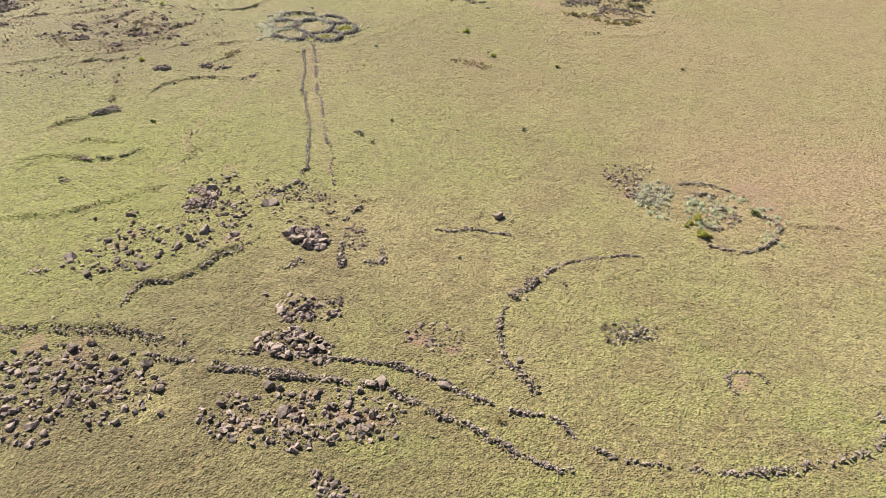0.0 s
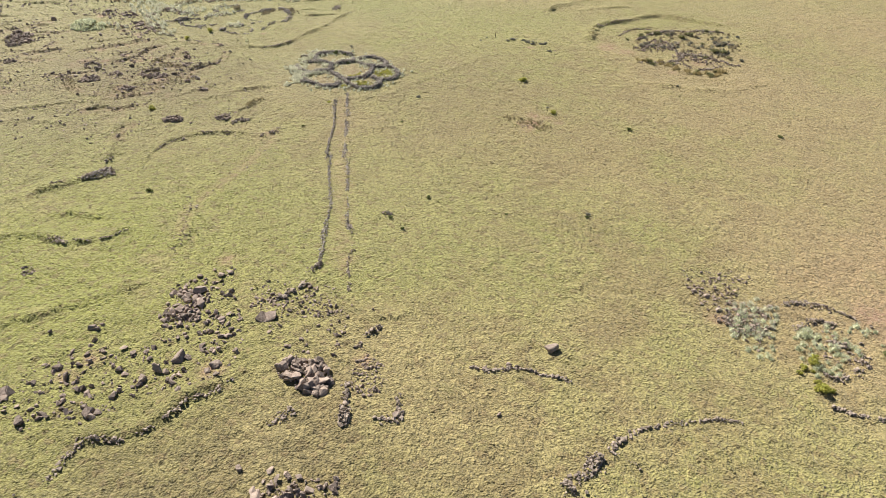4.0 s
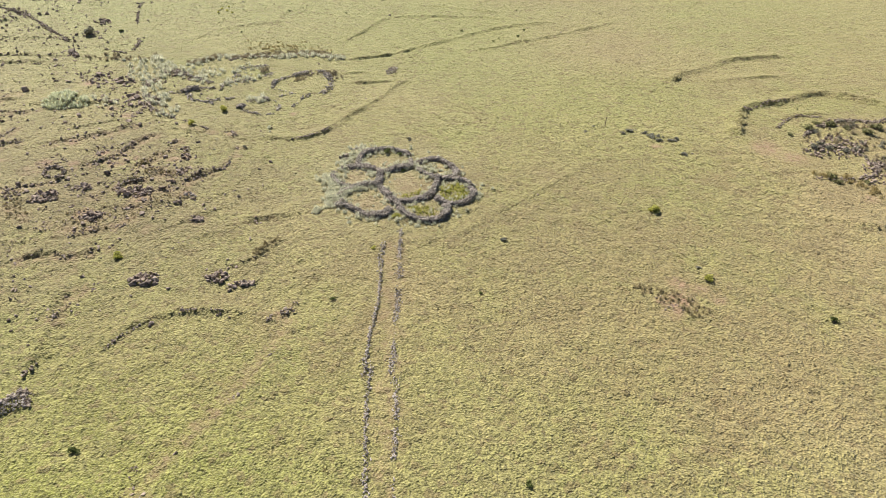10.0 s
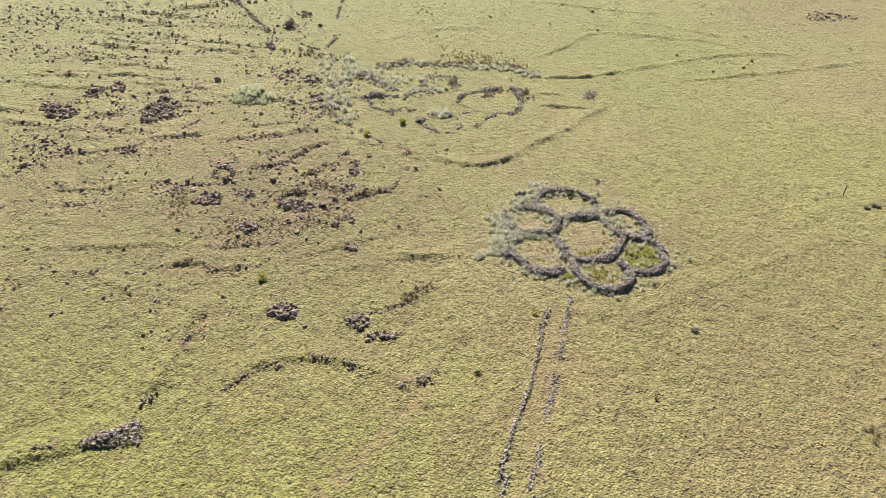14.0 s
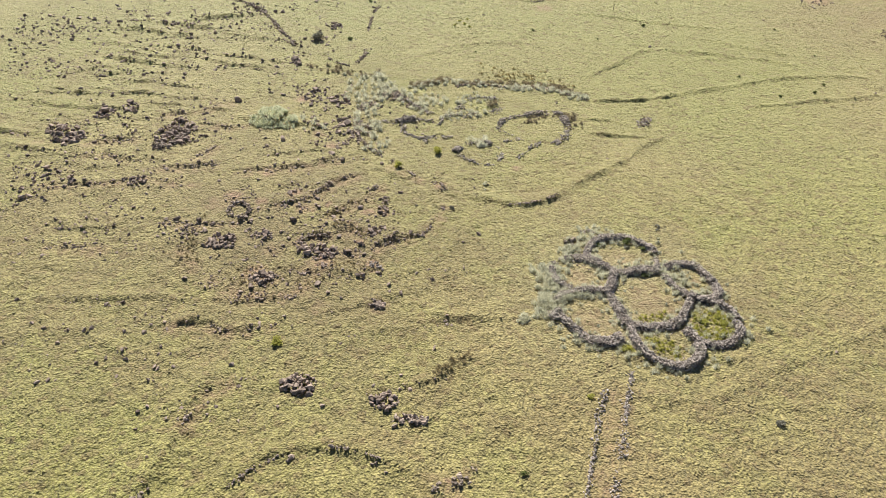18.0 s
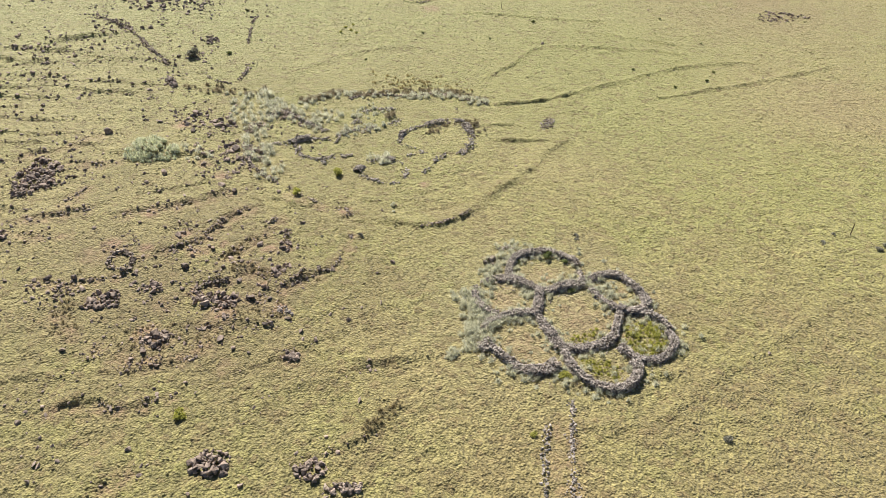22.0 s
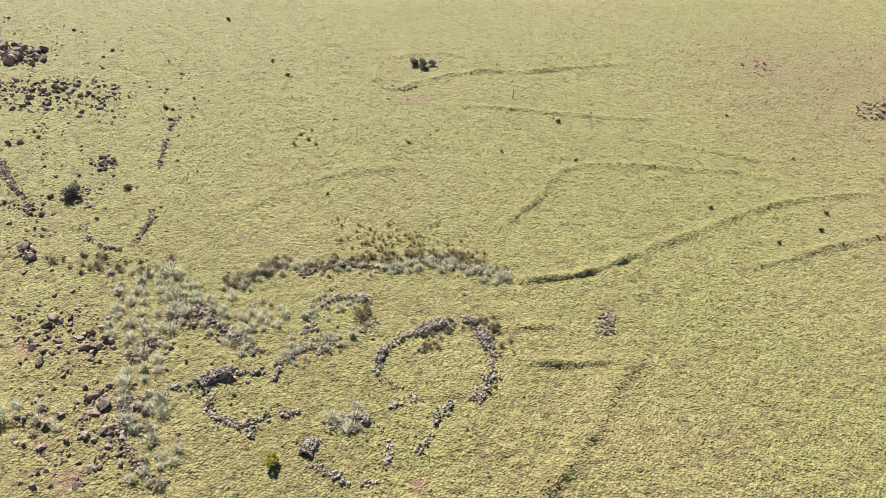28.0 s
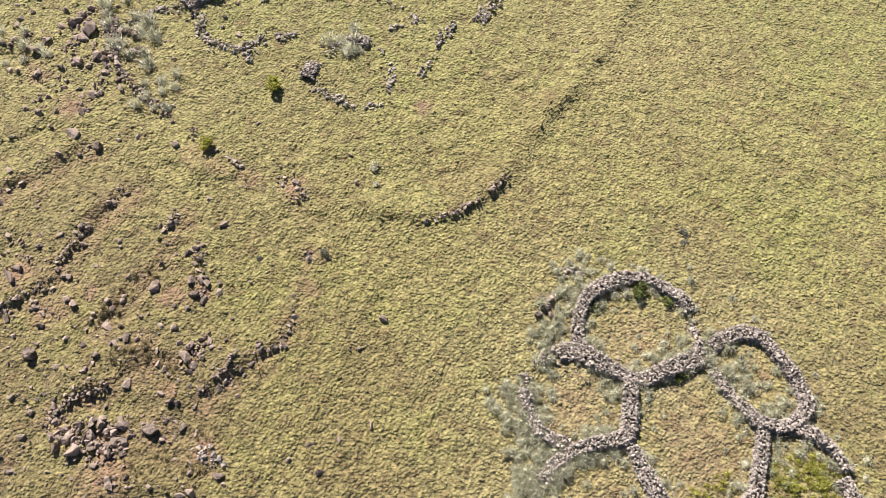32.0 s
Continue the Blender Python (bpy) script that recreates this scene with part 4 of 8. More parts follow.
boulders([(-26.4, -23.9, 0.79), (-24.0, -25.0, 0.59), (-22.3, -25.7, 0.53), (-19.5, -25.7, 0.61), (-20.6, -21.8, 0.50), (-15.6, -26.1, 0.68), (-28.0, -25.6, 0.51), (-27.5, -26.0, 0.51), (-20.5, -24.9, 0.47), (-21.4, -27.1, 0.32), (-23.9, -25.7, 0.33), (-16.9, -26.0, 0.34), (-14.4, -28.5, 0.53), (-18.2, -15.4, 0.35), (-9.8, -35.1, 0.55)], "boulders below the terrace wall")
boulders([(-12.1, -20.1, 0.99), (-11.4, -21.0, 0.68), (-11.1, -21.7, 1.05), (-9.8, -16.9, 1.13), (-8.1, -17.4, 0.97), (-8.0, -18.2, 0.64), (-9.3, -17.8, 0.56), (-9.5, -20.0, 0.85), (-8.9, -20.5, 0.70), (-7.8, -22.4, 0.91), (-8.3, -23.8, 0.74), (-5.2, -17.1, 0.74), (-6.1, -18.8, 0.56), (-12.2, -25.3, 0.99), (-11.5, -25.7, 0.71), (-5.3, -27.2, 0.79), (-4.5, -27.3, 1.01), (-4.1, -28.1, 0.50), (-0.3, -29.0, 0.86), (-12.8, -27.8, 0.75), (-11.7, -28.1, 0.88), (-11.3, -28.7, 0.54), (-8.5, -28.6, 0.89), (-7.2, -28.8, 1.04), (-10.4, -28.0, 0.48), (-10.4, -29.0, 0.54)], "boulders along the long wall")
boulders([(-8.3, -30.2, 0.81), (-7.4, -30.4, 0.61), (-6.4, -31.2, 0.67), (-10.5, -30.6, 0.59), (-8.8, -30.7, 0.53), (-12.0, -29.6, 0.53), (-5.8, -29.9, 0.55), (3.9, -27.4, 0.45), (6.2, -28.1, 0.68), (-10.8, -14.4, 0.58), (-8.9, -15.0, 0.50)], "boulders along the long wall")
boulders([(-21.3, 2.7, 0.68), (-20.6, 2.9, 0.39), (-21.0, 1.1, 0.57), (-10.7, 8.3, 0.75), (-13.3, 6.0, 1.25), (-13.2, 4.0, 1.02), (-14.9, 3.3, 0.90), (-14.4, 2.5, 0.80), (-7.9, 0.9, 1.51), (-11.5, 1.6, 0.70), (-23.2, -1.8, 0.82), (-22.3, -3.1, 1.00), (-26.1, -3.8, 1.23), (-26.8, -4.9, 0.61), (-17.2, -4.4, 0.91), (-16.1, -3.7, 1.02), (-14.6, -2.8, 1.22), (-12.1, -4.1, 0.94), (-20.4, -7.3, 1.21), (-22.5, -5.7, 0.53), (-24.7, -7.0, 0.85), (-23.4, -6.6, 0.78), (-20.8, -5.2, 0.62), (-19.0, -5.8, 0.71), (-18.4, -3.5, 0.64), (-28.8, -5.0, 0.60)], "boulders on the rocky knoll")
boulders([(13.3, -7.8, 1.11), (6.9, -13.4, 0.64), (9.4, -8.7, 0.59), (7.5, -8.7, 0.58), (-5.8, -7.4, 1.21), (-4.6, -7.7, 1.12), (-6.4, -6.2, 0.94), (-4.5, -6.2, 0.95), (-3.6, -11.5, 0.71), (-3.3, -10.1, 0.64), (-0.1, -12.0, 0.72), (-7.3, -5.4, 0.66), (-5.6, -2.5, 0.49)], "boulders in the open pasture")
boulders([(-54.6, 139.4, 2.07), (-52.0, 140.5, 1.54), (-47.7, 138.9, 1.94), (-48.9, 137.0, 1.36), (-51.3, 135.5, 0.94), (-44.6, 130.4, 0.91), (-48.1, 129.4, 1.15), (-42.3, 129.7, 0.90), (-45.9, 124.1, 0.74), (-43.7, 126.7, 1.13), (-43.0, 128.7, 1.02), (-43.8, 124.9, 0.87), (-37.4, 123.9, 0.86), (-36.2, 130.9, 0.79), (-29.4, 126.1, 0.63), (-42.0, 116.7, 0.92), (-32.4, 114.6, 0.91), (-31.6, 113.9, 0.79), (-33.7, 99.4, 1.16), (-48.0, 116.9, 0.57)], "boulders on the upper slope")
boulders([(-52.9, 74.7, 1.14), (-52.1, 75.5, 1.25), (-50.9, 72.3, 1.01), (-49.9, 73.7, 1.23), (-48.8, 73.5, 0.81), (-49.4, 79.7, 1.20), (-49.9, 78.9, 0.76), (-47.8, 82.2, 1.11), (-46.9, 80.7, 0.88), (-40.3, 74.6, 1.22), (-39.9, 75.9, 1.14), (-38.5, 74.7, 0.92), (-40.5, 73.1, 0.80), (-40.3, 77.4, 0.95), (-39.2, 78.4, 0.95), (-36.3, 85.5, 1.14), (-48.8, 67.0, 0.85), (-45.2, 65.2, 0.83), (-38.7, 66.4, 0.93), (-41.4, 65.9, 0.65), (-49.0, 65.1, 0.56), (-48.0, 61.8, 0.89)], "slabs on the western terraces")
boulders([(-28.7, 58.7, 0.83), (-27.8, 58.8, 0.75), (-27.2, 59.3, 0.67), (-24.5, 60.6, 0.76), (-20.1, 58.3, 0.82), (-18.6, 58.2, 0.81), (-20.9, 58.5, 0.66), (-23.5, 54.5, 0.55), (-22.6, 55.1, 0.63), (-21.9, 54.9, 0.47), (-33.5, 49.6, 0.52), (-31.1, 43.7, 0.40), (-26.2, 40.0, 0.44), (-17.4, 41.8, 0.44), (-12.4, 53.0, 0.52), (-34.1, 41.4, 0.52), (-33.5, 41.7, 0.46), (-28.4, 77.6, 1.04), (-15.9, 43.7, 0.59)], "slabs on the western terraces")
boulders([(-11.5, 8.0, 0.77), (-15.3, 6.2, 0.60), (-13.4, 5.6, 0.53), (-13.6, 4.9, 0.72), (-14.1, 4.9, 0.59), (-14.3, 3.8, 0.51), (-13.6, 3.7, 0.45), (-16.3, 3.0, 0.50), (-15.6, 3.2, 0.44), (-15.2, 2.9, 0.44), (-14.1, 3.1, 0.57), (-13.4, 3.1, 0.51), (-13.7, 2.6, 0.44), (-8.2, 0.9, 1.37), (-7.5, 1.0, 0.81), (-12.1, 6.9, 0.48), (-12.2, 6.2, 0.47), (-14.7, 1.6, 0.56), (-13.7, 1.3, 0.37), (-11.5, 1.2, 0.56), (-20.9, 2.4, 0.49), (-21.1, 2.8, 0.37), (-24.4, 2.9, 0.43), (-7.3, 4.2, 0.46), (-7.7, 3.5, 0.46), (-4.1, 4.6, 0.54), (-2.4, 0.6, 0.38), (-1.6, -0.3, 0.44), (-9.1, 2.8, 0.45), (-9.0, 5.3, 0.34), (-12.0, 8.9, 0.42)], "boulders in the open pasture")

boulders([(-22.4, 75.4, 0.88), (-23.7, 76.0, 0.47), (-21.1, 74.6, 0.69), (-15.4, 68.2, 0.4), (-14.1, 69.5, 0.59), (-24.4, 66.9, 1.15), (-21.1, 65.4, 0.6), (-22.6, 62.9, 0.84), (-19.3, 64.2, 0.58), (-18.6, 64.1, 0.36), (-18.3, 63.5, 0.57), (-17.8, 63.4, 0.36), (-19.6, 62.7, 0.48), (-14.8, 66.2, 0.63), (-14.1, 66.2, 0.39), (-14.8, 65.3, 0.59), (-17.2, 66.3, 0.58), (-15.4, 62.3, 0.9), (-16.0, 60.4, 0.69), (-16.5, 60.7, 0.43), (-14.8, 63.2, 0.47), (-12.7, 61.4, 0.28), (-21.2, 60.4, 0.54), (-21.1, 60.2, 0.36), (-15.4, 59.1, 0.51), (-16.8, 59.1, 0.92), (-20.0, 59.5, 0.53), (-20.5, 59.4, 0.39)], "boulders on the terraces")
boulders([(-21.0, 59.7, 0.39), (-22.5, 65.0, 0.41), (-22.5, 64.4, 0.5), (-19.0, 59.7, 0.59), (-12.0, 62.7, 0.4), (-21.4, 62.3, 0.43), (-19.3, 68.8, 0.38), (-24.0, 67.4, 0.72), (-20.3, 63.3, 0.43), (-19.0, 63.3, 0.42), (-21.9, 62.6, 0.31), (-16.2, 61.6, 0.29), (-15.7, 61.3, 0.29), (-21.5, 66.9, 0.45), (-20.1, 68.2, 0.25), (-15.1, 67.6, 0.37), (-14.9, 67.3, 0.3), (-16.4, 67.9, 0.31), (-20.2, 67.4, 0.32), (-19.8, 62.0, 0.24), (-22.1, 60.8, 0.31), (-21.5, 59.6, 0.27), (-22.6, 60.8, 0.28), (-12.6, 75.9, 0.3), (-17.3, 76.2, 0.34), (-24.4, 76.8, 0.51), (-25.2, 77.2, 0.44)], "boulders on the terraces")
boulders([(-28.5, 91.1, 1.01), (-25.5, 89.7, 0.9), (-24.4, 89.2, 1.02), (-24.9, 90.1, 0.76), (-25.2, 88.2, 0.65), (-24.8, 87.2, 0.63), (-28.9, 88.0, 0.77), (-28.0, 90.6, 0.57), (-27.2, 90.6, 0.53), (-23.5, 83.5, 1.14), (-22.6, 83.0, 1.13), (-22.9, 82.3, 0.87), (-25.3, 81.5, 1.06), (-23.7, 82.0, 0.43), (-22.9, 89.4, 0.61), (-27.8, 86.7, 0.95), (-29.1, 86.8, 0.45), (-29.3, 88.9, 0.5), (-30.2, 88.9, 0.35), (-20.9, 81.5, 0.54), (-20.0, 81.2, 0.6), (-25.9, 80.8, 0.5), (-21.5, 80.8, 0.42), (-24.9, 82.2, 0.5), (-27.9, 83.3, 0.39), (-22.0, 87.9, 0.53), (-21.6, 87.1, 0.46), (-28.4, 89.0, 0.42), (-28.5, 89.8, 0.42), (-25.6, 86.5, 0.34), (-21.2, 88.2, 0.4), (-26.9, 83.1, 0.26), (-18.2, 82.0, 0.24)], "slabs beside the pale tussocks")
boulders([(-44.4, 128.8, 0.87), (-42.0, 128.6, 0.73), (-43.2, 127.8, 0.79), (-43.5, 125.6, 0.84), (-41.9, 125.7, 0.77), (-41.0, 130.8, 0.62), (-40.2, 131.3, 0.75), (-36.0, 130.0, 0.91), (-36.0, 124.9, 0.69), (-37.4, 123.0, 0.8), (-36.0, 128.0, 0.59), (-29.1, 125.7, 0.74), (-30.1, 130.4, 0.54), (-37.9, 121.3, 0.5), (-40.9, 116.9, 0.88), (-31.3, 114.1, 0.81), (-31.8, 113.0, 0.5), (-33.4, 114.2, 0.56), (-33.5, 111.3, 0.45), (-31.8, 108.8, 0.58), (-34.6, 107.3, 0.77), (-30.9, 105.9, 0.51), (-27.8, 109.3, 0.33), (-23.1, 112.4, 0.48), (-25.0, 113.3, 0.34), (-23.8, 111.1, 0.28), (-21.5, 105.6, 0.26), (-24.9, 106.1, 0.45), (-25.3, 104.9, 0.36), (-37.8, 113.9, 0.37), (-37.1, 112.6, 0.41), (-33.6, 121.4, 0.33), (-33.5, 106.9, 0.48), (-37.1, 105.9, 0.48), (-34.4, 103.4, 0.46)], "boulders on the upper slope")

# ---- plants
tussocks([(3.6, 61.4), (3.5, 62.4), (3.8, 63.5), (4.3, 64.4), (5.4, 65.0), (6.5, 65.3), (7.5, 65.2), (8.4, 64.6), (9.3, 63.8), (9.4, 62.7), (9.4, 61.6), (9.3, 60.9)], 56, 0.36, "cream tufts of dry grass at the enclosure wall", silver_grass, 311, 1.5)
tussocks([(1.6, 61.2), (2.4, 61.6), (3.3, 61.6), (3.7, 61.4), (4.2, 61.0), (4.9, 60.5), (5.6, 60.1), (6.3, 59.9), (7.5, 60.3), (8.3, 60.6), (9.3, 60.8)], 52, 0.36, "cream tufts of dry grass at the enclosure wall", silver_grass, 312, 1.5)
tussocks([(5.7, 60.0), (5.5, 58.7), (5.1, 57.3), (4.6, 57.2), (3.5, 57.1), (2.6, 56.9), (1.9, 56.6), (1.2, 56.1)], 40, 0.36, "cream tufts of dry grass at the enclosure wall", silver_grass, 313, 1.5)
tussocks([(0.6, 60.6), (0.6, 59.7), (0.6, 58.8), (0.8, 58.0)], 24, 0.36, "cream tufts of dry grass at the enclosure wall", silver_grass, 314, 1.5)
tussocks([(9.3, 60.8), (10.0, 61.3), (10.6, 61.7), (11.7, 62.0), (12.6, 61.7), (13.1, 60.8), (13.5, 60.1), (13.8, 59.2), (13.9, 58.2), (13.6, 57.7), (12.8, 57.3), (12.2, 57.2), (11.4, 57.5)], 60, 0.36, "cream tufts of dry grass at the enclosure wall", silver_grass, 315, 1.5)
tussocks([(9.6, 60.8), (9.9, 60.0), (10.3, 59.1), (10.8, 58.3), (11.3, 57.5)], 28, 0.36, "cream tufts of dry grass at the enclosure wall", silver_grass, 316, 1.5)
tussocks([(11.5, 57.5), (11.3, 56.5), (10.8, 55.4), (10.4, 54.4), (9.7, 53.8), (8.9, 53.5), (8.0, 53.3), (7.0, 53.3), (6.3, 53.5)], 44, 0.36, "cream tufts of dry grass at the enclosure wall", silver_grass, 317, 1.5)
tussocks([(5.0, 57.2), (5.3, 56.6), (5.6, 55.6), (5.9, 54.7), (6.2, 53.8), (6.3, 53.3)], 32, 0.36, "cream tufts of dry grass at the enclosure wall", silver_grass, 318, 1.5)
tussocks([(12.9, 57.3), (13.6, 56.9), (14.0, 56.6), (14.4, 56.1), (14.7, 55.4), (14.8, 55.0)], 32, 0.36, "cream tufts of dry grass at the enclosure wall", silver_grass, 319, 1.5)
tussocks([(14.5, 54.7), (14.7, 54.2), (14.6, 53.4), (13.9, 52.5), (12.9, 52.0), (11.9, 52.0), (11.1, 52.5), (10.7, 53.4)], 40, 0.36, "cream tufts of dry grass at the enclosure wall", silver_grass, 320, 1.5)
tussocks([(1.2, 53.3), (1.7, 52.5), (2.2, 51.8), (3.0, 51.3), (4.0, 51.2), (5.0, 51.4), (5.6, 51.7)], 36, 0.36, "cream tufts of dry grass at the enclosure wall", silver_grass, 321, 1.5)
tussocks([(6.5, 53.2), (6.6, 52.4), (6.9, 51.1), (7.4, 50.4), (8.1, 49.8), (8.9, 49.4), (9.9, 49.4), (10.7, 49.9), (11.3, 50.8), (11.5, 51.6), (11.1, 52.1)], 52, 0.36, "cream tufts of dry grass at the enclosure wall", silver_grass, 322, 1.5)
tussocks([(3.1, 65.7), (3.7, 66.0), (4.3, 65.5)], 20, 0.36, "cream tufts of dry grass at the enclosure wall", silver_grass, 323, 1.5)
tussocks([(-15.6, 92.6), (-14.1, 93.6), (-12.5, 92.6), (-12.5, 90.8), (-14.0, 90.1), (-15.3, 90.8)], 60, 0.6, "silvery tall tussock grass inside the ring", silver_grass, 22, 0.0)
tussocks([(-11.6, 97.5), (-9.0, 98.4), (-6.7, 98.8), (-4.5, 98.8), (-1.7, 99.2), (0.1, 98.9), (2.3, 97.8), (4.5, 96.8)], 230, 0.34, "brown dry scrub on the outer ring wall", dry_scrub, 24, 1.1)
tussocks([(-17.3, 95.5), (-16.2, 96.2), (-14.6, 97.4), (-12.6, 98.7)], 110, 0.42, "brown dry scrub on the outer ring wall", dry_scrub, 25, 0.6)
tussocks([(-8.7, 101.2), (-4.4, 102.4), (0.4, 102.3), (3.4, 99.5), (-0.8, 99.4), (-6.7, 99.4)], 30, 0.28, "tall reddish dry grass above the ring wall", long_grass, 26, 0.0)
tussocks([(-10.8, 91.4), (-9.5, 93.3), (-7.0, 93.6)], 40, 0.4, "pale tufts on the inner ring", silver_grass, 29, 1.2)
tussocks([(-12.4, 86.9), (-10.6, 88.8), (-6.9, 89.3)], 50, 0.4, "pale tufts on the inner ring", silver_grass, 30, 1.2)
tussocks([(-2.2, 87.8), (-1.8, 89.5), (-0.5, 90.4), (2.0, 90.9), (2.8, 90.3), (2.8, 87.2)], 60, 0.36, "dry tufts along the ring wall", dry_scrub, 31, 1.0)
tussocks([(-7.0, 92.6), (-6.4, 92.3), (-6.6, 91.4), (-7.2, 91.7)], 10, 0.7, "dry brown tuft inside the ring", dry_scrub, 27, 0.0)
tussocks([(-33.1, 80.4), (-32.5, 83.7), (-30.5, 84.1), (-28.2, 82.3), (-28.0, 80.3), (-31.0, 79.6)], 330, 0.55, "mound of silvery green tussock grass", silver_green, 2, 0.0)
tussocks([(0.1, 59.9), (0.0, 58.2), (0.5, 56.8), (0.1, 54.7), (0.5, 53.4)], 100, 0.5, "silvery tall tussock grass along the enclosure's outer wall", silver_grass, 3, 1.1)
tussocks([(0.9, 61.3), (2.4, 62.7), (4.1, 65.0), (6.2, 65.7)], 46, 0.48, "silvery tall tussock grass round the enclosure", silver_grass, 4, 1.2)
tussocks([(1.1, 56.1), (2.7, 57.0), (4.5, 57.4)], 60, 0.5, "silvery tall tussock grass on the enclosure wall", silver_grass, 5, 0.9)
tussocks([(3.6, 60.8), (5.3, 59.6), (7.7, 60.5), (10.2, 61.5), (11.1, 59.2), (11.6, 57.5)], 80, 0.45, "dry tufts between enclosure stones", silver_grass, 6, 1.0)
tussocks([(1.6, 51.7), (3.9, 50.6), (5.5, 50.9), (7.5, 49.2), (9.8, 48.8)], 34, 0.34, "dry tufts at the wall's foot", silver_grass, 7, 0.8)
tussocks([(-26.6, 55.4), (-20.4, 56.6), (-17.5, 55.4), (-19.0, 53.4), (-21.1, 51.9), (-24.9, 51.1), (-26.7, 52.3)], 110, 0.2, "brown dry tufts on the stony slope", brown_tuft, 61, 0.0)
tussocks([(-18.3, 58.9), (-14.3, 59.1), (-13.6, 57.5), (-15.9, 56.2), (-18.7, 56.8)], 50, 0.2, "brown dry tufts on the stony slope", brown_tuft, 62, 0.0)
tussocks([(-31.6, 58.0), (-30.3, 58.9), (-28.2, 57.1), (-28.4, 54.5), (-30.0, 54.3)], 45, 0.2, "brown dry tufts on the stony slope", brown_tuft, 63, 0.0)
tussocks([(-18.8, 62.5), (-17.4, 63.0), (-15.8, 62.0)], 22, 0.26, "brown tufts along a terrace edge", brown_tuft, 64, 0.5)
tussocks([(-20.0, 64.3), (-18.6, 65.8), (-17.4, 67.1)], 22, 0.26, "brown tufts along a terrace edge", brown_tuft, 65, 0.5)
tussocks([(-5.1, 48.5), (-5.8, 47.7), (-6.5, 47.1), (-7.5, 46.1)], 26, 0.28, "brown tufts along a turf step", brown_tuft, 66, 0.5)
tussocks([(-2.0, 52.9), (-1.1, 53.2)], 14, 0.42, "grey tussocks beside the enclosure", silver_grass, 67, 0.5)
tussocks([(26.6, 35.4), (27.8, 35.4), (29.0, 34.4), (30.0, 32.2), (29.5, 31.5), (28.4, 31.6), (27.9, 32.4), (27.8, 33.8), (26.4, 33.9)], 90, 0.34, "brown dry scrub round a patch of bare red soil", brown_tuft, 71, 0.0)
tussocks([(24.1, 36.4), (25.5, 36.9), (26.9, 35.7), (26.3, 34.9), (24.4, 35.2)], 24, 0.28, "pale grey-brown tufts in open pasture", brown_tuft, 72, 0.0)
tussocks([(-9.4, 101.8), (-4.8, 102.4), (-1.3, 101.8), (2.1, 99.2)], 50, 0.3, "tall dry grass above the ring wall", long_grass, 8, 2.2)
tussocks([(-17.5, 94.8), (-13.6, 98.0), (-9.2, 97.8), (-4.2, 97.3), (-1.1, 98.4), (4.6, 95.8)], 170, 0.5, "dry grass growing from the ring wall", silver_grass, 9, 0.9)
tussocks([(-8.9, 81.8), (-7.8, 82.2), (-6.7, 81.8), (-7.3, 80.9)], 16, 0.8, "pale plume of tussock grass", silver_grass, 10, 0.0)
tussocks([(30.2, -5.6), (34.8, -4.3), (35.7, -7.2), (30.9, -10.4), (29.5, -9.1)], 60, 0.5, "silvery tall tussock grass over the eastern ruin", silver_grass, 12, 0.0)
tussocks([(14.4, -26.2), (17.4, -25.6), (19.4, -27.6), (17.1, -29.3), (13.8, -28.4)], 26, 0.4, "grey tufts on a low cairn", dry_scrub, 13, 0.0)
tussocks([(53.6, 55.7), (60.4, 63.2), (75.2, 60.2), (74.0, 53.0), (66.8, 48.2), (60.5, 49.0), (60.5, 53.9)], 70, 0.5, "grey-brown dry scrub over the north-eastern compound", dry_scrub, 14, 0.0)
tussocks([(52.4, 51.0), (56.2, 49.6), (57.3, 45.5), (60.7, 43.9), (63.6, 44.6)], 60, 0.5, "tufts along the compound's lower wall", long_grass, 15, 1.0)
tussocks([(1.8, -32.8), (2.6, -32.5), (2.7, -33.2), (2.0, -33.3)], 10, 0.6, "tuft of dry grass by the wall", long_grass, 16, 0.0)
tussocks([(31.4, -4.4), (34.7, -7.6), (30.8, -12.3), (29.5, -12.5), (29.1, -8.7)], 55, 0.5, "pale green tussocks in the eastern ruin", silver_green, 33, 0.0)
tussocks([(35.0, -9.4), (38.6, -9.6), (38.5, -13.4), (34.0, -15.5), (31.5, -14.2)], 60, 0.5, "pale green tussocks in the eastern ruin", silver_green, 34, 0.0)
tussocks([(40.3, -10.1), (42.2, -12.6), (41.3, -16.6), (37.7, -19.5)], 40, 0.42, "pale green tussocks on the ruin's wall", silver_green, 35, 1.2)
tussocks([(11.7, 56.0), (13.9, 56.2), (14.7, 55.0), (13.9, 53.2), (12.2, 52.4), (10.8, 52.9)], 520, 0.28, "bright yellow-green herbs filling an enclosure", bright_leaf, 36, 0.0)
tussocks([(7.6, 52.2), (9.6, 52.1), (10.4, 51.0), (9.6, 50.2), (8.4, 50.5)], 90, 0.24, "soft yellow-green herbs inside the enclosure", bright_leaf, 73, 0.0)
tussocks([(7.4, 55.1), (9.5, 55.5), (9.8, 54.2), (8.1, 53.6), (7.3, 53.6)], 18, 0.26, "bright yellow-green herbs filling an enclosure", bright_leaf, 37, 0.0)
tussocks([(55.5, 59.1), (63.4, 63.8), (71.3, 62.3), (73.8, 57.5), (67.4, 48.9), (61.0, 49.8), (60.5, 53.9)], 45, 0.5, "grey-green scrub over the north-eastern compound", grey_leaf, 38, 0.0)
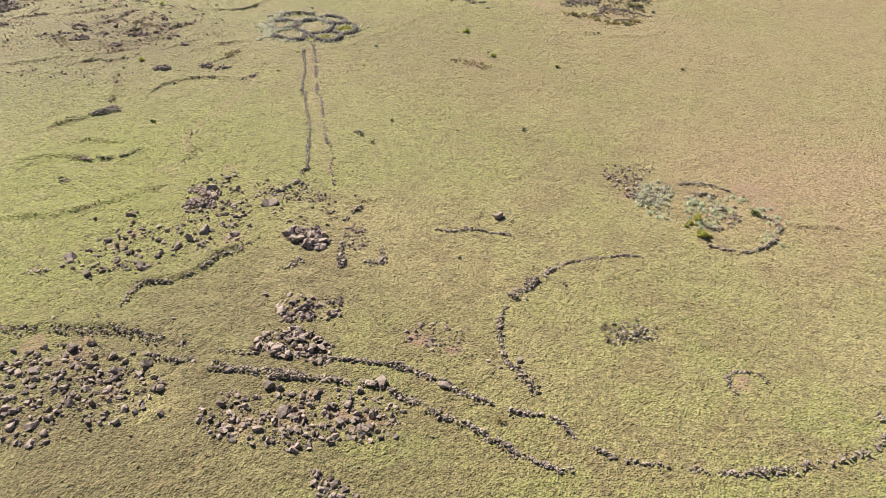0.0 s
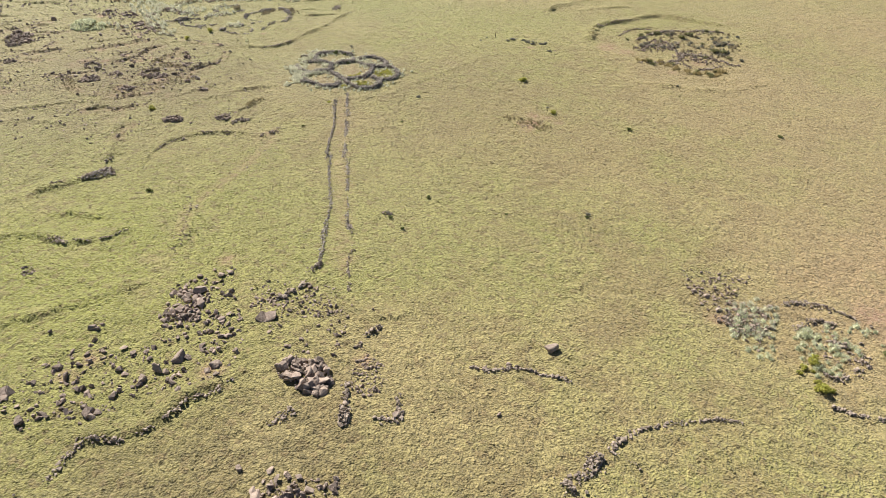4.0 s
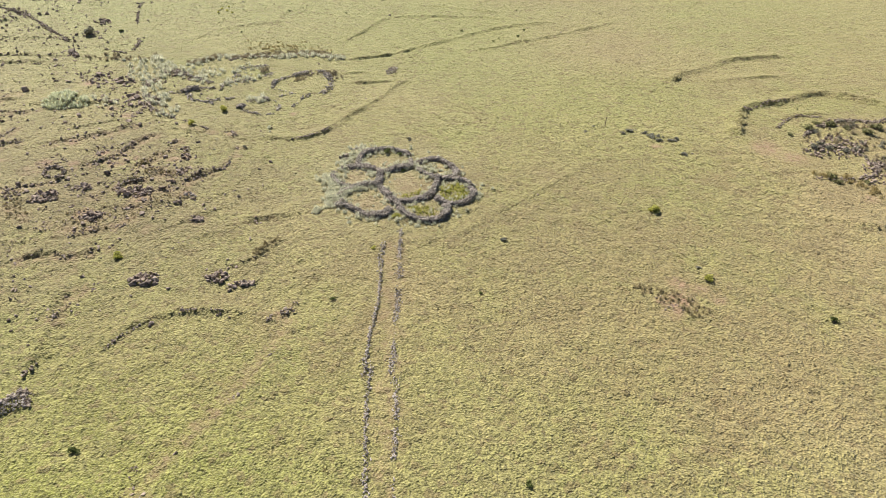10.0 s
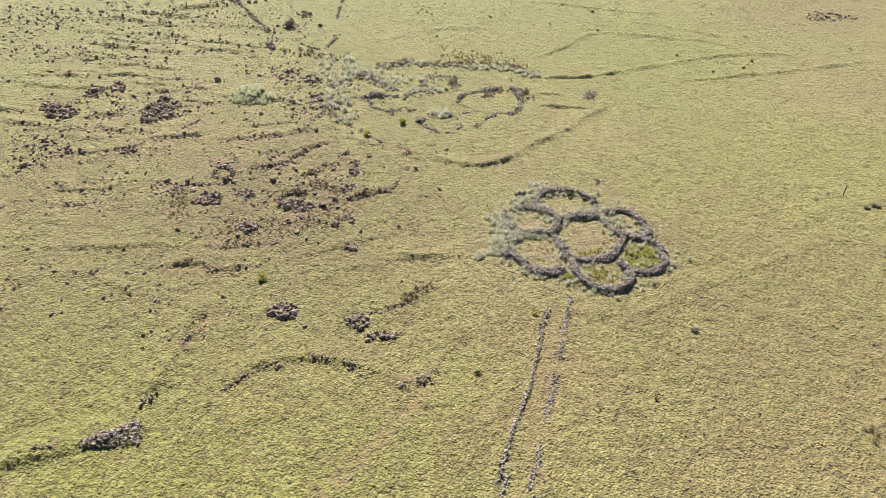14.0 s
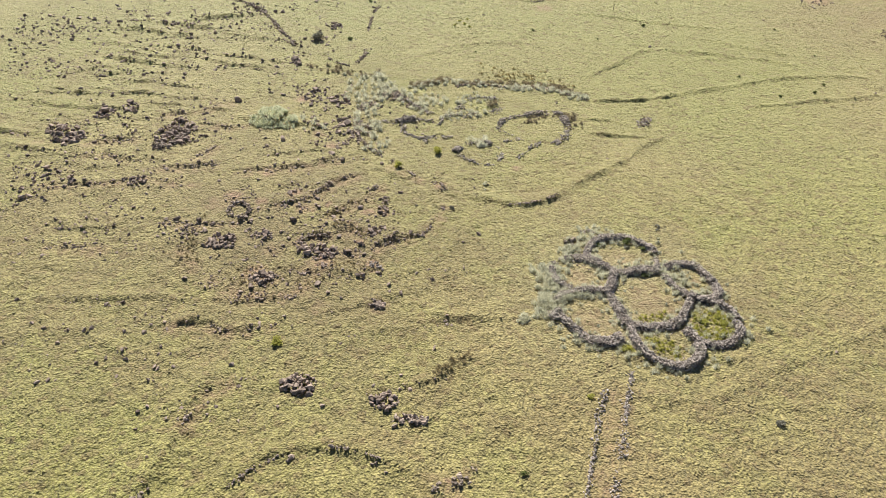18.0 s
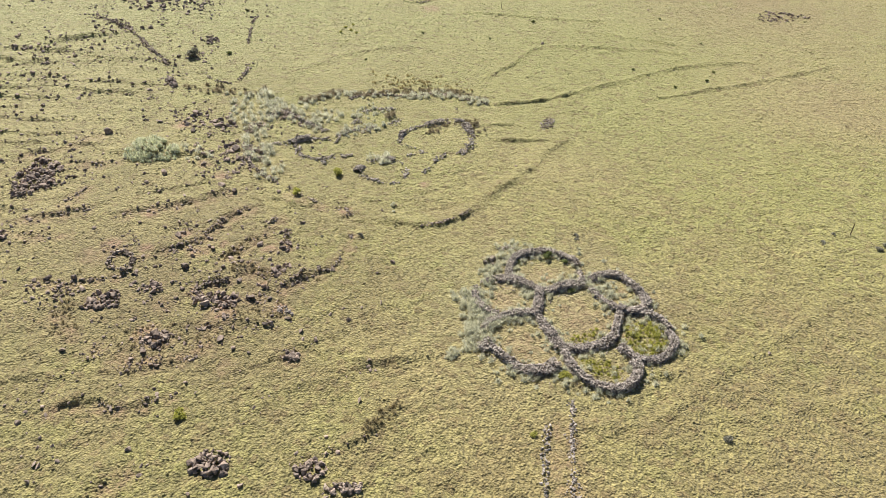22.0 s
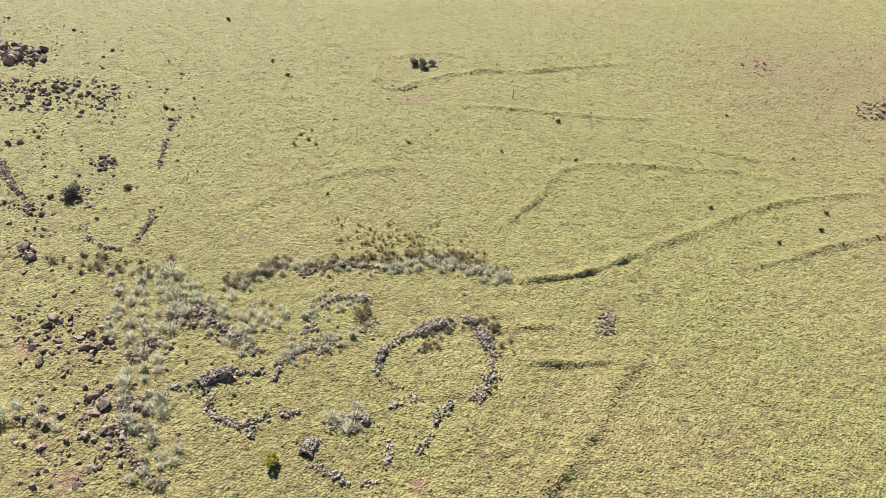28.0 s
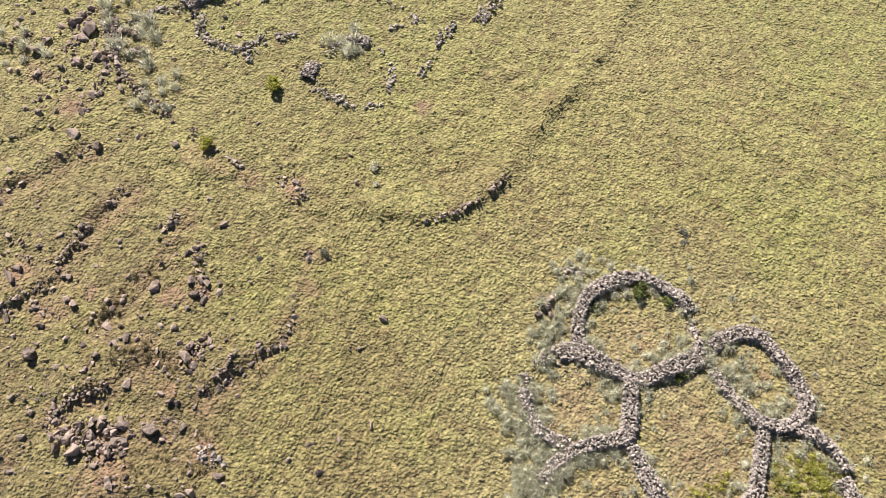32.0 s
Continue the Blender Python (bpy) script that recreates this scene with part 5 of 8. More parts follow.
tussocks([(2.4, 61.8), (1.3, 61.3), (0.6, 60.0), (0.6, 58.5), (1.2, 57.6), (2.5, 57.0)], 32, 0.36, "cream tufts of dry grass at the enclosure wall", silver_grass, 325, 1.5)
tussocks([(1.4, 56.3), (0.6, 55.2), (0.5, 54.0), (1.1, 53.1)], 24, 0.36, "cream tufts of dry grass at the enclosure wall", silver_grass, 326, 1.5)
tussocks([(-27.1, 96.7), (-22.1, 97.5), (-20.0, 95.1), (-19.5, 91.6), (-19.9, 88.4), (-19.7, 84.7), (-18.7, 82.2), (-19.0, 79.8), (-21.4, 81.8), (-22.5, 86.2), (-22.5, 88.4), (-24.4, 89.5), (-25.0, 93.1)], 520, 0.8, "silvery tall tussock grass overgrowing a ruin", silver_grass, 41, 0.0)
tussocks([(-28.9, 82.8), (-27.4, 83.2), (-24.4, 82.3), (-24.1, 81.2), (-26.0, 80.1), (-28.1, 80.5)], 24, 0.55, "pale tussocks among slabs", silver_grass, 43, 0.0)
tussocks([(-19.7, 79.1), (-17.2, 80.0), (-17.6, 76.7), (-19.5, 77.1)], 24, 0.6, "pale tussocks at a tumbled wall", silver_grass, 44, 0.0)
tussocks([(-8.2, 82.1), (-7.2, 82.8), (-6.3, 82.3), (-6.4, 80.9), (-7.8, 80.9)], 26, 0.66, "pale plume of tussock grass on the ring", silver_grass, 45, 0.0)
tussocks([(-21.2, 95.1), (-18.8, 93.2), (-16.5, 90.7), (-13.9, 88.4)], 50, 0.6, "silvery tussocks along a tumbled wall", silver_grass, 46, 1.3)
tussocks([(-31.9, 98.3), (-29.1, 98.8), (-21.9, 98.6), (-22.0, 97.0), (-27.5, 96.0)], 40, 0.5, "grey-green tufts on the slope", dry_scrub, 47, 0.0)
shrub(-19.3, 47.6, 1.02, bright_leaf, "rounded yellow-green shrub with a dark underside", 0.6, 1)
shrub(-19.0, 47.4, 0.60, bright_leaf, "rounded yellow-green shrub with a dark underside", 0.6, 2)
shrub(31.9, 47.4, 1.21, bright_leaf, "low yellow-green shrub on the open slope", 0.6, 3)
shrub(-11.7, 78.4, 1.16, bright_leaf, "rounded yellow-green shrub beside the ring wall", 0.9, 4)
shrub(32.6, -16.2, 0.75, bright_leaf, "yellow-green shrub in the eastern ruin", 0.8, 5)
shrub(32.5, -15.5, 0.56, bright_leaf, "yellow-green shrub in the eastern ruin", 0.8, 6)
shrub(32.4, -13.9, 0.72, bright_leaf, "yellow-green shrub in the eastern ruin", 0.8, 7)
shrub(31.7, -14.2, 0.57, bright_leaf, "yellow-green shrub in the eastern ruin", 0.8, 8)
shrub(32.9, -14.3, 0.48, bright_leaf, "yellow-green shrub in the eastern ruin", 0.8, 9)
shrub(32.9, -16.6, 0.56, bright_leaf, "yellow-green shrub in the eastern ruin", 0.8, 10)
shrub(-15.2, 74.4, 0.93, bright_leaf, "small yellow-green shrub on a wall end", 0.9, 11)
shrub(3.3, 45.7, 0.6, bright_leaf, "low yellow-green herb at the avenue's end", 0.5, 41)
shrub(12.1, 54.7, 0.90, bright_leaf, "bright yellow-green herbs filling an enclosure", 0.45, 12)
shrub(13.7, 54.6, 0.83, bright_leaf, "bright yellow-green herbs filling an enclosure", 0.45, 14)
shrub(13.5, 53.6, 0.75, bright_leaf, "bright yellow-green herbs filling an enclosure", 0.45, 18)
shrub(13.4, 55.3, 0.77, bright_leaf, "bright yellow-green herbs filling an enclosure", 0.45, 19)
shrub(6.2, 50.8, 0.94, bright_leaf, "bright yellow-green herbs inside the enclosure", 0.5, 23)
shrub(7.0, 64.5, 0.98, shrub_leaf, "dark green shrub inside the wall", 0.8, 24)
shrub(8.4, 63.9, 0.75, shrub_leaf, "low dark green herbs beside the wall", 0.5, 25)
shrub(4.5, 64.0, 0.69, shrub_leaf, "low dark green herbs beside the wall", 0.5, 26)
shrub(8.2, 60.0, 0.66, shrub_leaf, "low dark green herbs beside the wall", 0.5, 27)
shrub(10.0, 18.1, 0.60, shrub_leaf, "small dark green shrub in open pasture", 0.7, 28)
shrub(5.9, 12.6, 0.52, shrub_leaf, "small dark green shrub in open pasture", 0.7, 29)
shrub(39.6, 29.5, 0.78, shrub_leaf, "small dark green shrub in open pasture", 0.7, 30)
shrub(31.9, 36.2, 0.99, bright_leaf, "small yellow-green shrub in open pasture", 0.7, 31)
shrub(31.9, 47.0, 0.72, shrub_leaf, "small dark green shrub in open pasture", 0.7, 32)
shrub(17.1, 13.3, 0.37, shrub_leaf, "small dark green shrub in open pasture", 0.7, 33)
shrub(-18.6, 25.7, 0.71, shrub_leaf, "small dark green shrub in open pasture", 0.7, 34)
shrub(5.1, 15.8, 0.62, grey_leaf, "small grey dry shrub in open pasture", 0.6, 35)
shrub(25.6, 11.6, 0.62, grey_leaf, "small grey dry shrub in open pasture", 0.6, 36)
shrub(15.5, 45.0, 0.69, grey_leaf, "small grey dry shrub in open pasture", 0.6, 37)
shrub(-1.0, 38.8, 0.54, shrub_leaf, "small dark shrub in open pasture", 0.6, 38)
shrub(11.5, 37.6, 0.39, shrub_leaf, "small dark shrub in open pasture", 0.6, 39)
shrub(15.7, 45.1, 0.40, grey_leaf, "dry grey shrub in open pasture", 0.35, 40)
shrub(15.4, 44.9, 0.29, grey_leaf, "dry grey shrub in open pasture", 0.35, 41)
shrub(32.8, 67.0, 0.58, grey_leaf, "low dark scrub along a damp gully", 0.45, 42)
shrub(37.4, 65.0, 0.47, grey_leaf, "low dark scrub along a damp gully", 0.45, 43)
shrub(39.0, 63.6, 0.56, grey_leaf, "low dark scrub along a damp gully", 0.45, 44)
shrub(39.5, 63.0, 0.69, grey_leaf, "low dark scrub along a damp gully", 0.45, 45)
shrub(40.0, 62.7, 0.46, grey_leaf, "low dark scrub along a damp gully", 0.45, 46)
shrub(40.5, 58.2, 0.48, grey_leaf, "low dark scrub along a damp gully", 0.45, 47)
shrub(40.4, 61.8, 0.46, grey_leaf, "low dark scrub along a damp gully", 0.45, 48)
shrub(41.0, 61.4, 0.54, grey_leaf, "low dark scrub along a damp gully", 0.45, 49)
shrub(-14.6, 118.2, 0.56, bright_leaf, "one of a cluster of yellow-green shrubs", 0.8, 50)
shrub(-14.1, 120.2, 0.48, bright_leaf, "one of a cluster of yellow-green shrubs", 0.8, 51)
shrub(-13.0, 121.2, 0.53, bright_leaf, "one of a cluster of yellow-green shrubs", 0.8, 52)
shrub(-13.2, 119.1, 0.57, bright_leaf, "one of a cluster of yellow-green shrubs", 0.8, 53)
shrub(-12.3, 118.1, 0.52, bright_leaf, "one of a cluster of yellow-green shrubs", 0.8, 54)
shrub(13.8, 122.9, 0.61, shrub_leaf, "small dark green shrub on the far meadow", 0.8, 55)
shrub(6.7, 116.6, 0.42, shrub_leaf, "small dark green shrub on the far meadow", 0.8, 56)
shrub(-2.8, 118.5, 0.52, shrub_leaf, "small dark green shrub on the far meadow", 0.8, 57)
shrub(-16.9, 134.9, 0.66, shrub_leaf, "small dark green shrub on the far meadow", 0.8, 58)
shrub(-19.3, 139.1, 0.57, shrub_leaf, "small dark green shrub on the far meadow", 0.8, 59)
shrub(-27.1, 153.0, 0.71, shrub_leaf, "small dark green shrub on the far meadow", 0.8, 60)
shrub(-29.1, 125.5, 0.60, shrub_leaf, "small dark green shrub on the far meadow", 0.8, 61)
shrub(24.7, 105.4, 0.46, shrub_leaf, "small dark green shrub on the far meadow", 0.8, 62)
shrub(34.8, 103.7, 0.50, shrub_leaf, "small dark green shrub on the far meadow", 0.8, 63)
shrub(33.0, 101.3, 0.52, shrub_leaf, "small dark green shrub on the far meadow", 0.8, 64)
shrub(28.5, 99.7, 0.47, shrub_leaf, "small dark green shrub on the far meadow", 0.8, 65)
shrub(-10.5, 108.7, 0.42, shrub_leaf, "small dark green shrub on the far meadow", 0.8, 66)
shrub(33.2, 123.6, 0.41, shrub_leaf, "small dark green shrub on the far meadow", 0.8, 67)
shrub(36.3, 113.8, 0.37, shrub_leaf, "small dark green shrub on the far meadow", 0.8, 68)
shrub(-1.6, 138.8, 1.42, grey_leaf, "dense dark shrub inside a small far ring", 0.9, 69)
shrub(-0.5, 138.3, 1.55, grey_leaf, "dense dark shrub inside a small far ring", 0.9, 70)
shrub(0.7, 138.6, 1.10, grey_leaf, "dense dark shrub inside a small far ring", 0.9, 71)
shrub(-32.9, 107.5, 1.78, grey_leaf, "bushy grey shrub on the rocky slope", 0.9, 72)
shrub(-28.6, 109.2, 1.01, shrub_leaf, "low dark shrub on the slope", 0.5, 73)
shrub(10.1, 67.8, 0.60, grey_leaf, "small grey plant in the grass", 0.5, 74)
shrub(10.0, 67.2, 0.39, grey_leaf, "small grey plant in the grass", 0.5, 75)
shrub(-6.2, 72.7, 0.68, silver_grass, "pale feathery tuft in the grass", 0.7, 76)
shrub(-6.1, 71.6, 0.45, silver_grass, "pale feathery tuft in the grass", 0.7, 77)
shrub(-8.9, 67.6, 0.58, grey_leaf, "brown dry tuft in the grass", 0.7, 78)
shrub(-12.2, 67.5, 0.33, grey_leaf, "brown dry tuft in the grass", 0.7, 79)
shrub(58.2, 23.6, 0.71, shrub_leaf, "small dark green shrub in open pasture", 0.6, 80)
shrub(5.2, 14.9, 0.57, shrub_leaf, "small dark green shrub in open pasture", 0.6, 81)
shrub(25.2, 11.2, 0.47, shrub_leaf, "small dark green shrub in open pasture", 0.6, 82)
shrub(56.2, 57.1, 1.11, grey_leaf, "dark grey-brown thicket overgrowing the north-eastern compound", 0.6, 83)
shrub(57.4, 57.5, 1.05, grey_leaf, "dark grey-brown thicket overgrowing the north-eastern compound", 0.6, 84)
shrub(57.9, 56.5, 1.04, grey_leaf, "dark grey-brown thicket overgrowing the north-eastern compound", 0.6, 85)
shrub(59.2, 55.5, 1.04, grey_leaf, "dark grey-brown thicket overgrowing the north-eastern compound", 0.6, 86)
shrub(60.5, 55.6, 0.92, grey_leaf, "dark grey-brown thicket overgrowing the north-eastern compound", 0.6, 87)
shrub(69.2, 55.7, 1.06, grey_leaf, "dark grey-brown thicket overgrowing the north-eastern compound", 0.6, 88)
shrub(70.1, 55.1, 1.11, grey_leaf, "dark grey-brown thicket overgrowing the north-eastern compound", 0.6, 89)
shrub(58.4, 61.5, 1.56, olive_leaf, "low olive shrub overgrowing the north-eastern compound", 0.5, 90)
shrub(60.3, 62.6, 1.17, olive_leaf, "low olive shrub overgrowing the north-eastern compound", 0.5, 91)
shrub(61.9, 62.0, 1.58, olive_leaf, "low olive shrub overgrowing the north-eastern compound", 0.5, 92)
shrub(63.3, 60.8, 1.03, olive_leaf, "low olive shrub overgrowing the north-eastern compound", 0.5, 93)
shrub(65.0, 59.2, 1.70, olive_leaf, "low olive shrub overgrowing the north-eastern compound", 0.5, 94)
shrub(67.0, 60.3, 1.57, olive_leaf, "low olive shrub overgrowing the north-eastern compound", 0.5, 95)
shrub(71.3, 61.7, 1.18, olive_leaf, "low olive shrub overgrowing the north-eastern compound", 0.5, 96)
shrub(73.0, 60.9, 1.17, olive_leaf, "low olive shrub overgrowing the north-eastern compound", 0.5, 97)
shrub(66.9, 51.9, 1.75, olive_leaf, "low olive shrub overgrowing the north-eastern compound", 0.5, 98)
shrub(67.8, 51.3, 1.60, olive_leaf, "low olive shrub overgrowing the north-eastern compound", 0.5, 99)
shrub(55.5, 60.6, 0.89, olive_leaf, "low olive shrub overgrowing the north-eastern compound", 0.5, 100)
shrub(54.0, 50.4, 1.41, olive_leaf, "low olive shrub overgrowing the north-eastern compound", 0.5, 101)
shrub(54.2, 49.2, 1.03, olive_leaf, "low olive shrub overgrowing the north-eastern compound", 0.5, 102)
shrub(59.4, 45.2, 1.00, olive_leaf, "low olive shrub overgrowing the north-eastern compound", 0.5, 103)
shrub(60.6, 43.6, 1.34, olive_leaf, "low olive shrub overgrowing the north-eastern compound", 0.5, 104)
shrub(62.2, 44.8, 0.78, olive_leaf, "low olive shrub overgrowing the north-eastern compound", 0.5, 105)
shrub(63.9, 50.0, 1.06, olive_leaf, "low olive shrub overgrowing the north-eastern compound", 0.5, 106)
shrub(57.2, 48.7, 0.80, olive_leaf, "low olive shrub overgrowing the north-eastern compound", 0.5, 107)
shrub(36.7, 65.0, 1.02, grey_leaf, "low dark scrub in a damp hollow", 0.45, 108)
shrub(35.7, 64.6, 0.76, grey_leaf, "low dark scrub in a damp hollow", 0.45, 109)
shrub(38.4, 64.1, 0.89, grey_leaf, "low dark scrub in a damp hollow", 0.45, 110)
shrub(38.7, 62.9, 1.13, grey_leaf, "low dark scrub in a damp hollow", 0.45, 111)
shrub(39.1, 62.0, 0.87, grey_leaf, "low dark scrub in a damp hollow", 0.45, 112)
shrub(40.4, 61.6, 1.00, grey_leaf, "low dark scrub in a damp hollow", 0.45, 113)
shrub(41.4, 62.0, 0.75, grey_leaf, "low dark scrub in a damp hollow", 0.45, 114)
shrub(40.5, 58.1, 0.85, grey_leaf, "low dark scrub in a damp hollow", 0.45, 115)
shrub(31.9, 46.8, 0.54, grey_leaf, "low dark scrub in a damp hollow", 0.45, 116)
shrub(53.2, 40.6, 0.53, grey_leaf, "low dark scrub in a damp hollow", 0.45, 117)
shrub(31.4, 65.9, 0.64, grey_leaf, "low dark scrub in a damp hollow", 0.45, 118)
shrub(31.9, 38.0, 0.49, grey_leaf, "low dark scrub in a damp hollow", 0.45, 119)
shrub(33.6, -13.4, 1.24, bright_leaf, "green shrub in the eastern ruin", 0.8, 120)
shrub(32.0, -16.3, 1.36, bright_leaf, "green shrub in the eastern ruin", 0.8, 121)
shrub(40.6, -13.9, 1.17, shrub_leaf, "low green shrub by the eastern ruin", 0.5, 122)
wooden_post(34.3, 66.9, 1.1, 4, "thin weathered wooden post standing in the pasture")
wooden_post(9.6, 129.1, 1.1, 4, "thin weathered wooden post standing in the pasture")
shrub(69.3, 55.0, 0.91, grey_leaf, "dark grey-brown thicket overgrowing the north-eastern compound", 0.6, 123)
shrub(70.7, 55.2, 1.04, grey_leaf, "dark grey-brown thicket overgrowing the north-eastern compound", 0.6, 124)
shrub(71.5, 54.3, 0.91, grey_leaf, "dark grey-brown thicket overgrowing the north-eastern compound", 0.6, 125)
shrub(66.9, 51.5, 0.88, grey_leaf, "dark grey-brown thicket overgrowing the north-eastern compound", 0.6, 126)
shrub(74.9, 57.9, 0.80, grey_leaf, "dark grey-brown thicket overgrowing the north-eastern compound", 0.6, 127)
shrub(68.9, 47.8, 0.86, grey_leaf, "dark grey-brown thicket overgrowing the north-eastern compound", 0.6, 128)
shrub(70.3, 58.5, 0.80, olive_leaf, "low olive shrub overgrowing the north-eastern compound", 0.5, 129)
shrub(66.8, 55.9, 0.91, olive_leaf, "low olive shrub overgrowing the north-eastern compound", 0.5, 130)
shrub(67.5, 49.3, 0.99, olive_leaf, "low olive shrub overgrowing the north-eastern compound", 0.5, 131)
shrub(58.6, 44.7, 0.70, olive_leaf, "low olive shrub overgrowing the north-eastern compound", 0.5, 132)
shrub(60.2, 42.9, 0.81, olive_leaf, "low olive shrub overgrowing the north-eastern compound", 0.5, 133)

# ---- rubble
rubble([(-17.8, 44.1), (-16.9, 45.1), (-15.4, 44.5), (-15.4, 43.2), (-16.6, 42.8), (-17.6, 43.4)], 119, "heap of jagged grey slabs with one pale block", 0.15, 0.58, 24, "rubble_heap", 0.4, 1)
rubble([(-11.5, 43.6), (-10.3, 44.2), (-9.4, 43.5), (-10.1, 42.5), (-11.2, 42.7)], 76, "small heap of dark stones", 0.15, 0.51, 15, "rubble_heap", 0.3, 2)
rubble([(-9.6, 42.1), (-8.4, 42.5), (-7.2, 42.3), (-7.6, 41.6), (-8.9, 41.5)], 59, "low heap of dark stones in grass", 0.11, 0.43, 12, "rubble_heap", 0.2, 3)
rubble([(-7.8, -5.2), (-6.1, -4.6), (-4.2, -5.7), (-3.8, -8.0), (-5.1, -9.1), (-6.7, -7.6), (-7.7, -6.3)], 234, "jumbled heap of pale grey boulders", 0.19, 0.90, 36, "rubble_heap", 0.5, 4)
rubble([(-2.7, -6.7), (-0.5, -6.8), (0.1, -8.5), (-1.2, -10.2), (-2.6, -9.3)], 117, "flat scatter of small stones", 0.09, 0.38, 12, "rubble_heap", 0, 5)
rubble([(-13.0, -20.6), (-11.5, -19.4), (-9.3, -19.0), (-8.2, -20.4), (-6.8, -22.2), (-7.8, -24.6), (-9.3, -23.5), (-11.2, -22.5)], 215, "rocky outcrop of boulders and slabs", 0.15, 0.72, 30, "rubble_heap", 0.2, 6)
rubble([(-10.5, -16.7), (-8.5, -14.9), (-6.9, -16.2), (-4.6, -16.5), (-5.5, -19.4), (-7.9, -19.0), (-10.1, -18.4)], 156, "scatter of broken boulders", 0.15, 0.64, 24, "rubble_heap", 0.1, 7)
rubble([(-17.2, -26.8), (-15.1, -24.7), (-12.6, -26.1), (-9.1, -26.6), (-6.0, -27.6), (-3.4, -30.1), (-5.1, -32.8), (-8.7, -32.1), (-11.6, -31.7), (-14.6, -30.2), (-16.9, -28.5)], 645, "wide scatter of broken dolerite on reddish soil", 0.11, 0.61, 54, "rubble_heap", 0, 8)
rubble([(-30.2, -16.7), (-28.0, -16.1), (-24.6, -15.9), (-21.4, -19.6), (-19.2, -22.8), (-20.3, -24.7), (-22.5, -26.2), (-24.9, -24.3), (-26.5, -26.3), (-29.2, -25.4)], 586, "wide scatter of dark boulders and stones", 0.11, 0.61, 54, "rubble_heap", 0, 9)
rubble([(-26.8, -4.7), (-25.2, -1.3), (-21.3, 0.6), (-16.2, -1.0), (-15.7, 7.4), (-10.3, 9.2), (-10.0, -1.8), (-11.7, -6.6), (-16.1, -6.3), (-20.4, -8.2), (-24.5, -7.7)], 645, "rocky slope littered with grey blocks", 0.11, 0.61, 54, "rubble_heap", 0, 10)
rubble([(-2.3, -22.2), (0.7, -21.6), (4.0, -23.3), (1.6, -26.8), (0.6, -25.8), (-0.6, -24.1)], 136, "thin scatter of pinkish stones", 0.09, 0.41, 12, "rubble_heap", 0, 11)
rubble([(-11.2, -33.2), (-9.4, -34.7), (-8.4, -36.5), (-11.0, -35.6)], 97, "scatter of stones in the turf", 0.11, 0.54, 9, "rubble_heap", 0, 12)
rubble([(-8.6, 8.0), (-3.4, 6.4), (-0.8, 1.6), (-2.9, -5.0), (-7.6, -3.7), (-8.8, 2.7)], 175, "thin scatter of grey stones", 0.11, 0.46, 15, "rubble_heap", 0, 13)
rubble([(14.5, -26.2), (16.5, -26.0), (18.5, -27.3), (18.3, -28.8), (15.3, -28.8), (13.9, -28.2)], 136, "low overgrown cairn of pale stones", 0.11, 0.37, 18, "rubble_heap", 0.2, 14, True)
rubble([(29.0, -2.5), (33.0, -1.0), (33.2, -5.3), (34.6, -7.9), (30.0, -11.8), (29.1, -7.2)], 221, "tumbled brown stones of the eastern ruin", 0.11, 0.43, 18, "rubble_heap", 0.2, 77)
rubble([(36.2, -9.0), (39.2, -9.2), (39.5, -13.1), (37.5, -15.5), (35.1, -16.2), (34.7, -13.6)], 119, "tumbled inner stones of the eastern ruin", 0.11, 0.37, 12, "rubble_heap", 0.1, 78)
rubble([(-28.8, 13.1), (-27.7, 13.5), (-27.0, 12.3), (-27.9, 11.6)], 42, "small flat heap of grey stones", 0.11, 0.34, 6, "rubble_heap", 0.1, 15)
rubble([(-2.0, -5.9), (-0.9, -5.4), (0.2, -7.1), (-1.4, -7.0)], 78, "pale flat scatter of stones", 0.09, 0.38, 6, "rubble_heap", 0, 16)
rubble([(4.4, 16.0), (5.3, 16.4), (5.5, 15.5), (4.8, 15.1)], 20, "tiny pile of stones", 0.11, 0.31, 3, "rubble_heap", 0.1, 17)
rubble([(-49.8, 78.0), (-50.0, 80.7), (-48.3, 80.0), (-48.6, 78.2)], 42, "small outcrop of dark slabs", 0.22, 0.74, 9, "rubble_heap", 0.2, 21)
rubble([(-53.1, 74.1), (-53.3, 75.9), (-50.2, 75.9), (-48.1, 73.3), (-49.3, 71.3), (-51.0, 72.1)], 119, "outcrop of pale grey slabs", 0.22, 0.80, 24, "rubble_heap", 0.3, 22)
rubble([(-48.2, 81.1), (-47.1, 82.8), (-46.0, 80.6), (-47.1, 79.6)], 34, "small outcrop of dark slabs", 0.22, 0.68, 7, "rubble_heap", 0.2, 23)
rubble([(-41.0, 72.4), (-41.8, 76.5), (-40.9, 80.0), (-38.1, 78.6), (-37.7, 74.3)], 187, "long outcrop of grey slabs", 0.19, 0.66, 30, "rubble_heap", 0.3, 24)
rubble([(-52.7, 67.3), (-49.9, 68.4), (-45.0, 66.7), (-42.9, 65.1), (-45.2, 64.2), (-47.7, 65.7), (-50.6, 64.1)], 76, "terrace strewn with dark stones", 0.15, 0.51, 18, "rubble_heap", 0, 25)
rubble([(-50.3, 63.7), (-46.7, 64.9), (-45.6, 61.4), (-48.0, 60.1)], 51, "terrace strewn with dark stones", 0.15, 0.51, 12, "rubble_heap", 0, 26)
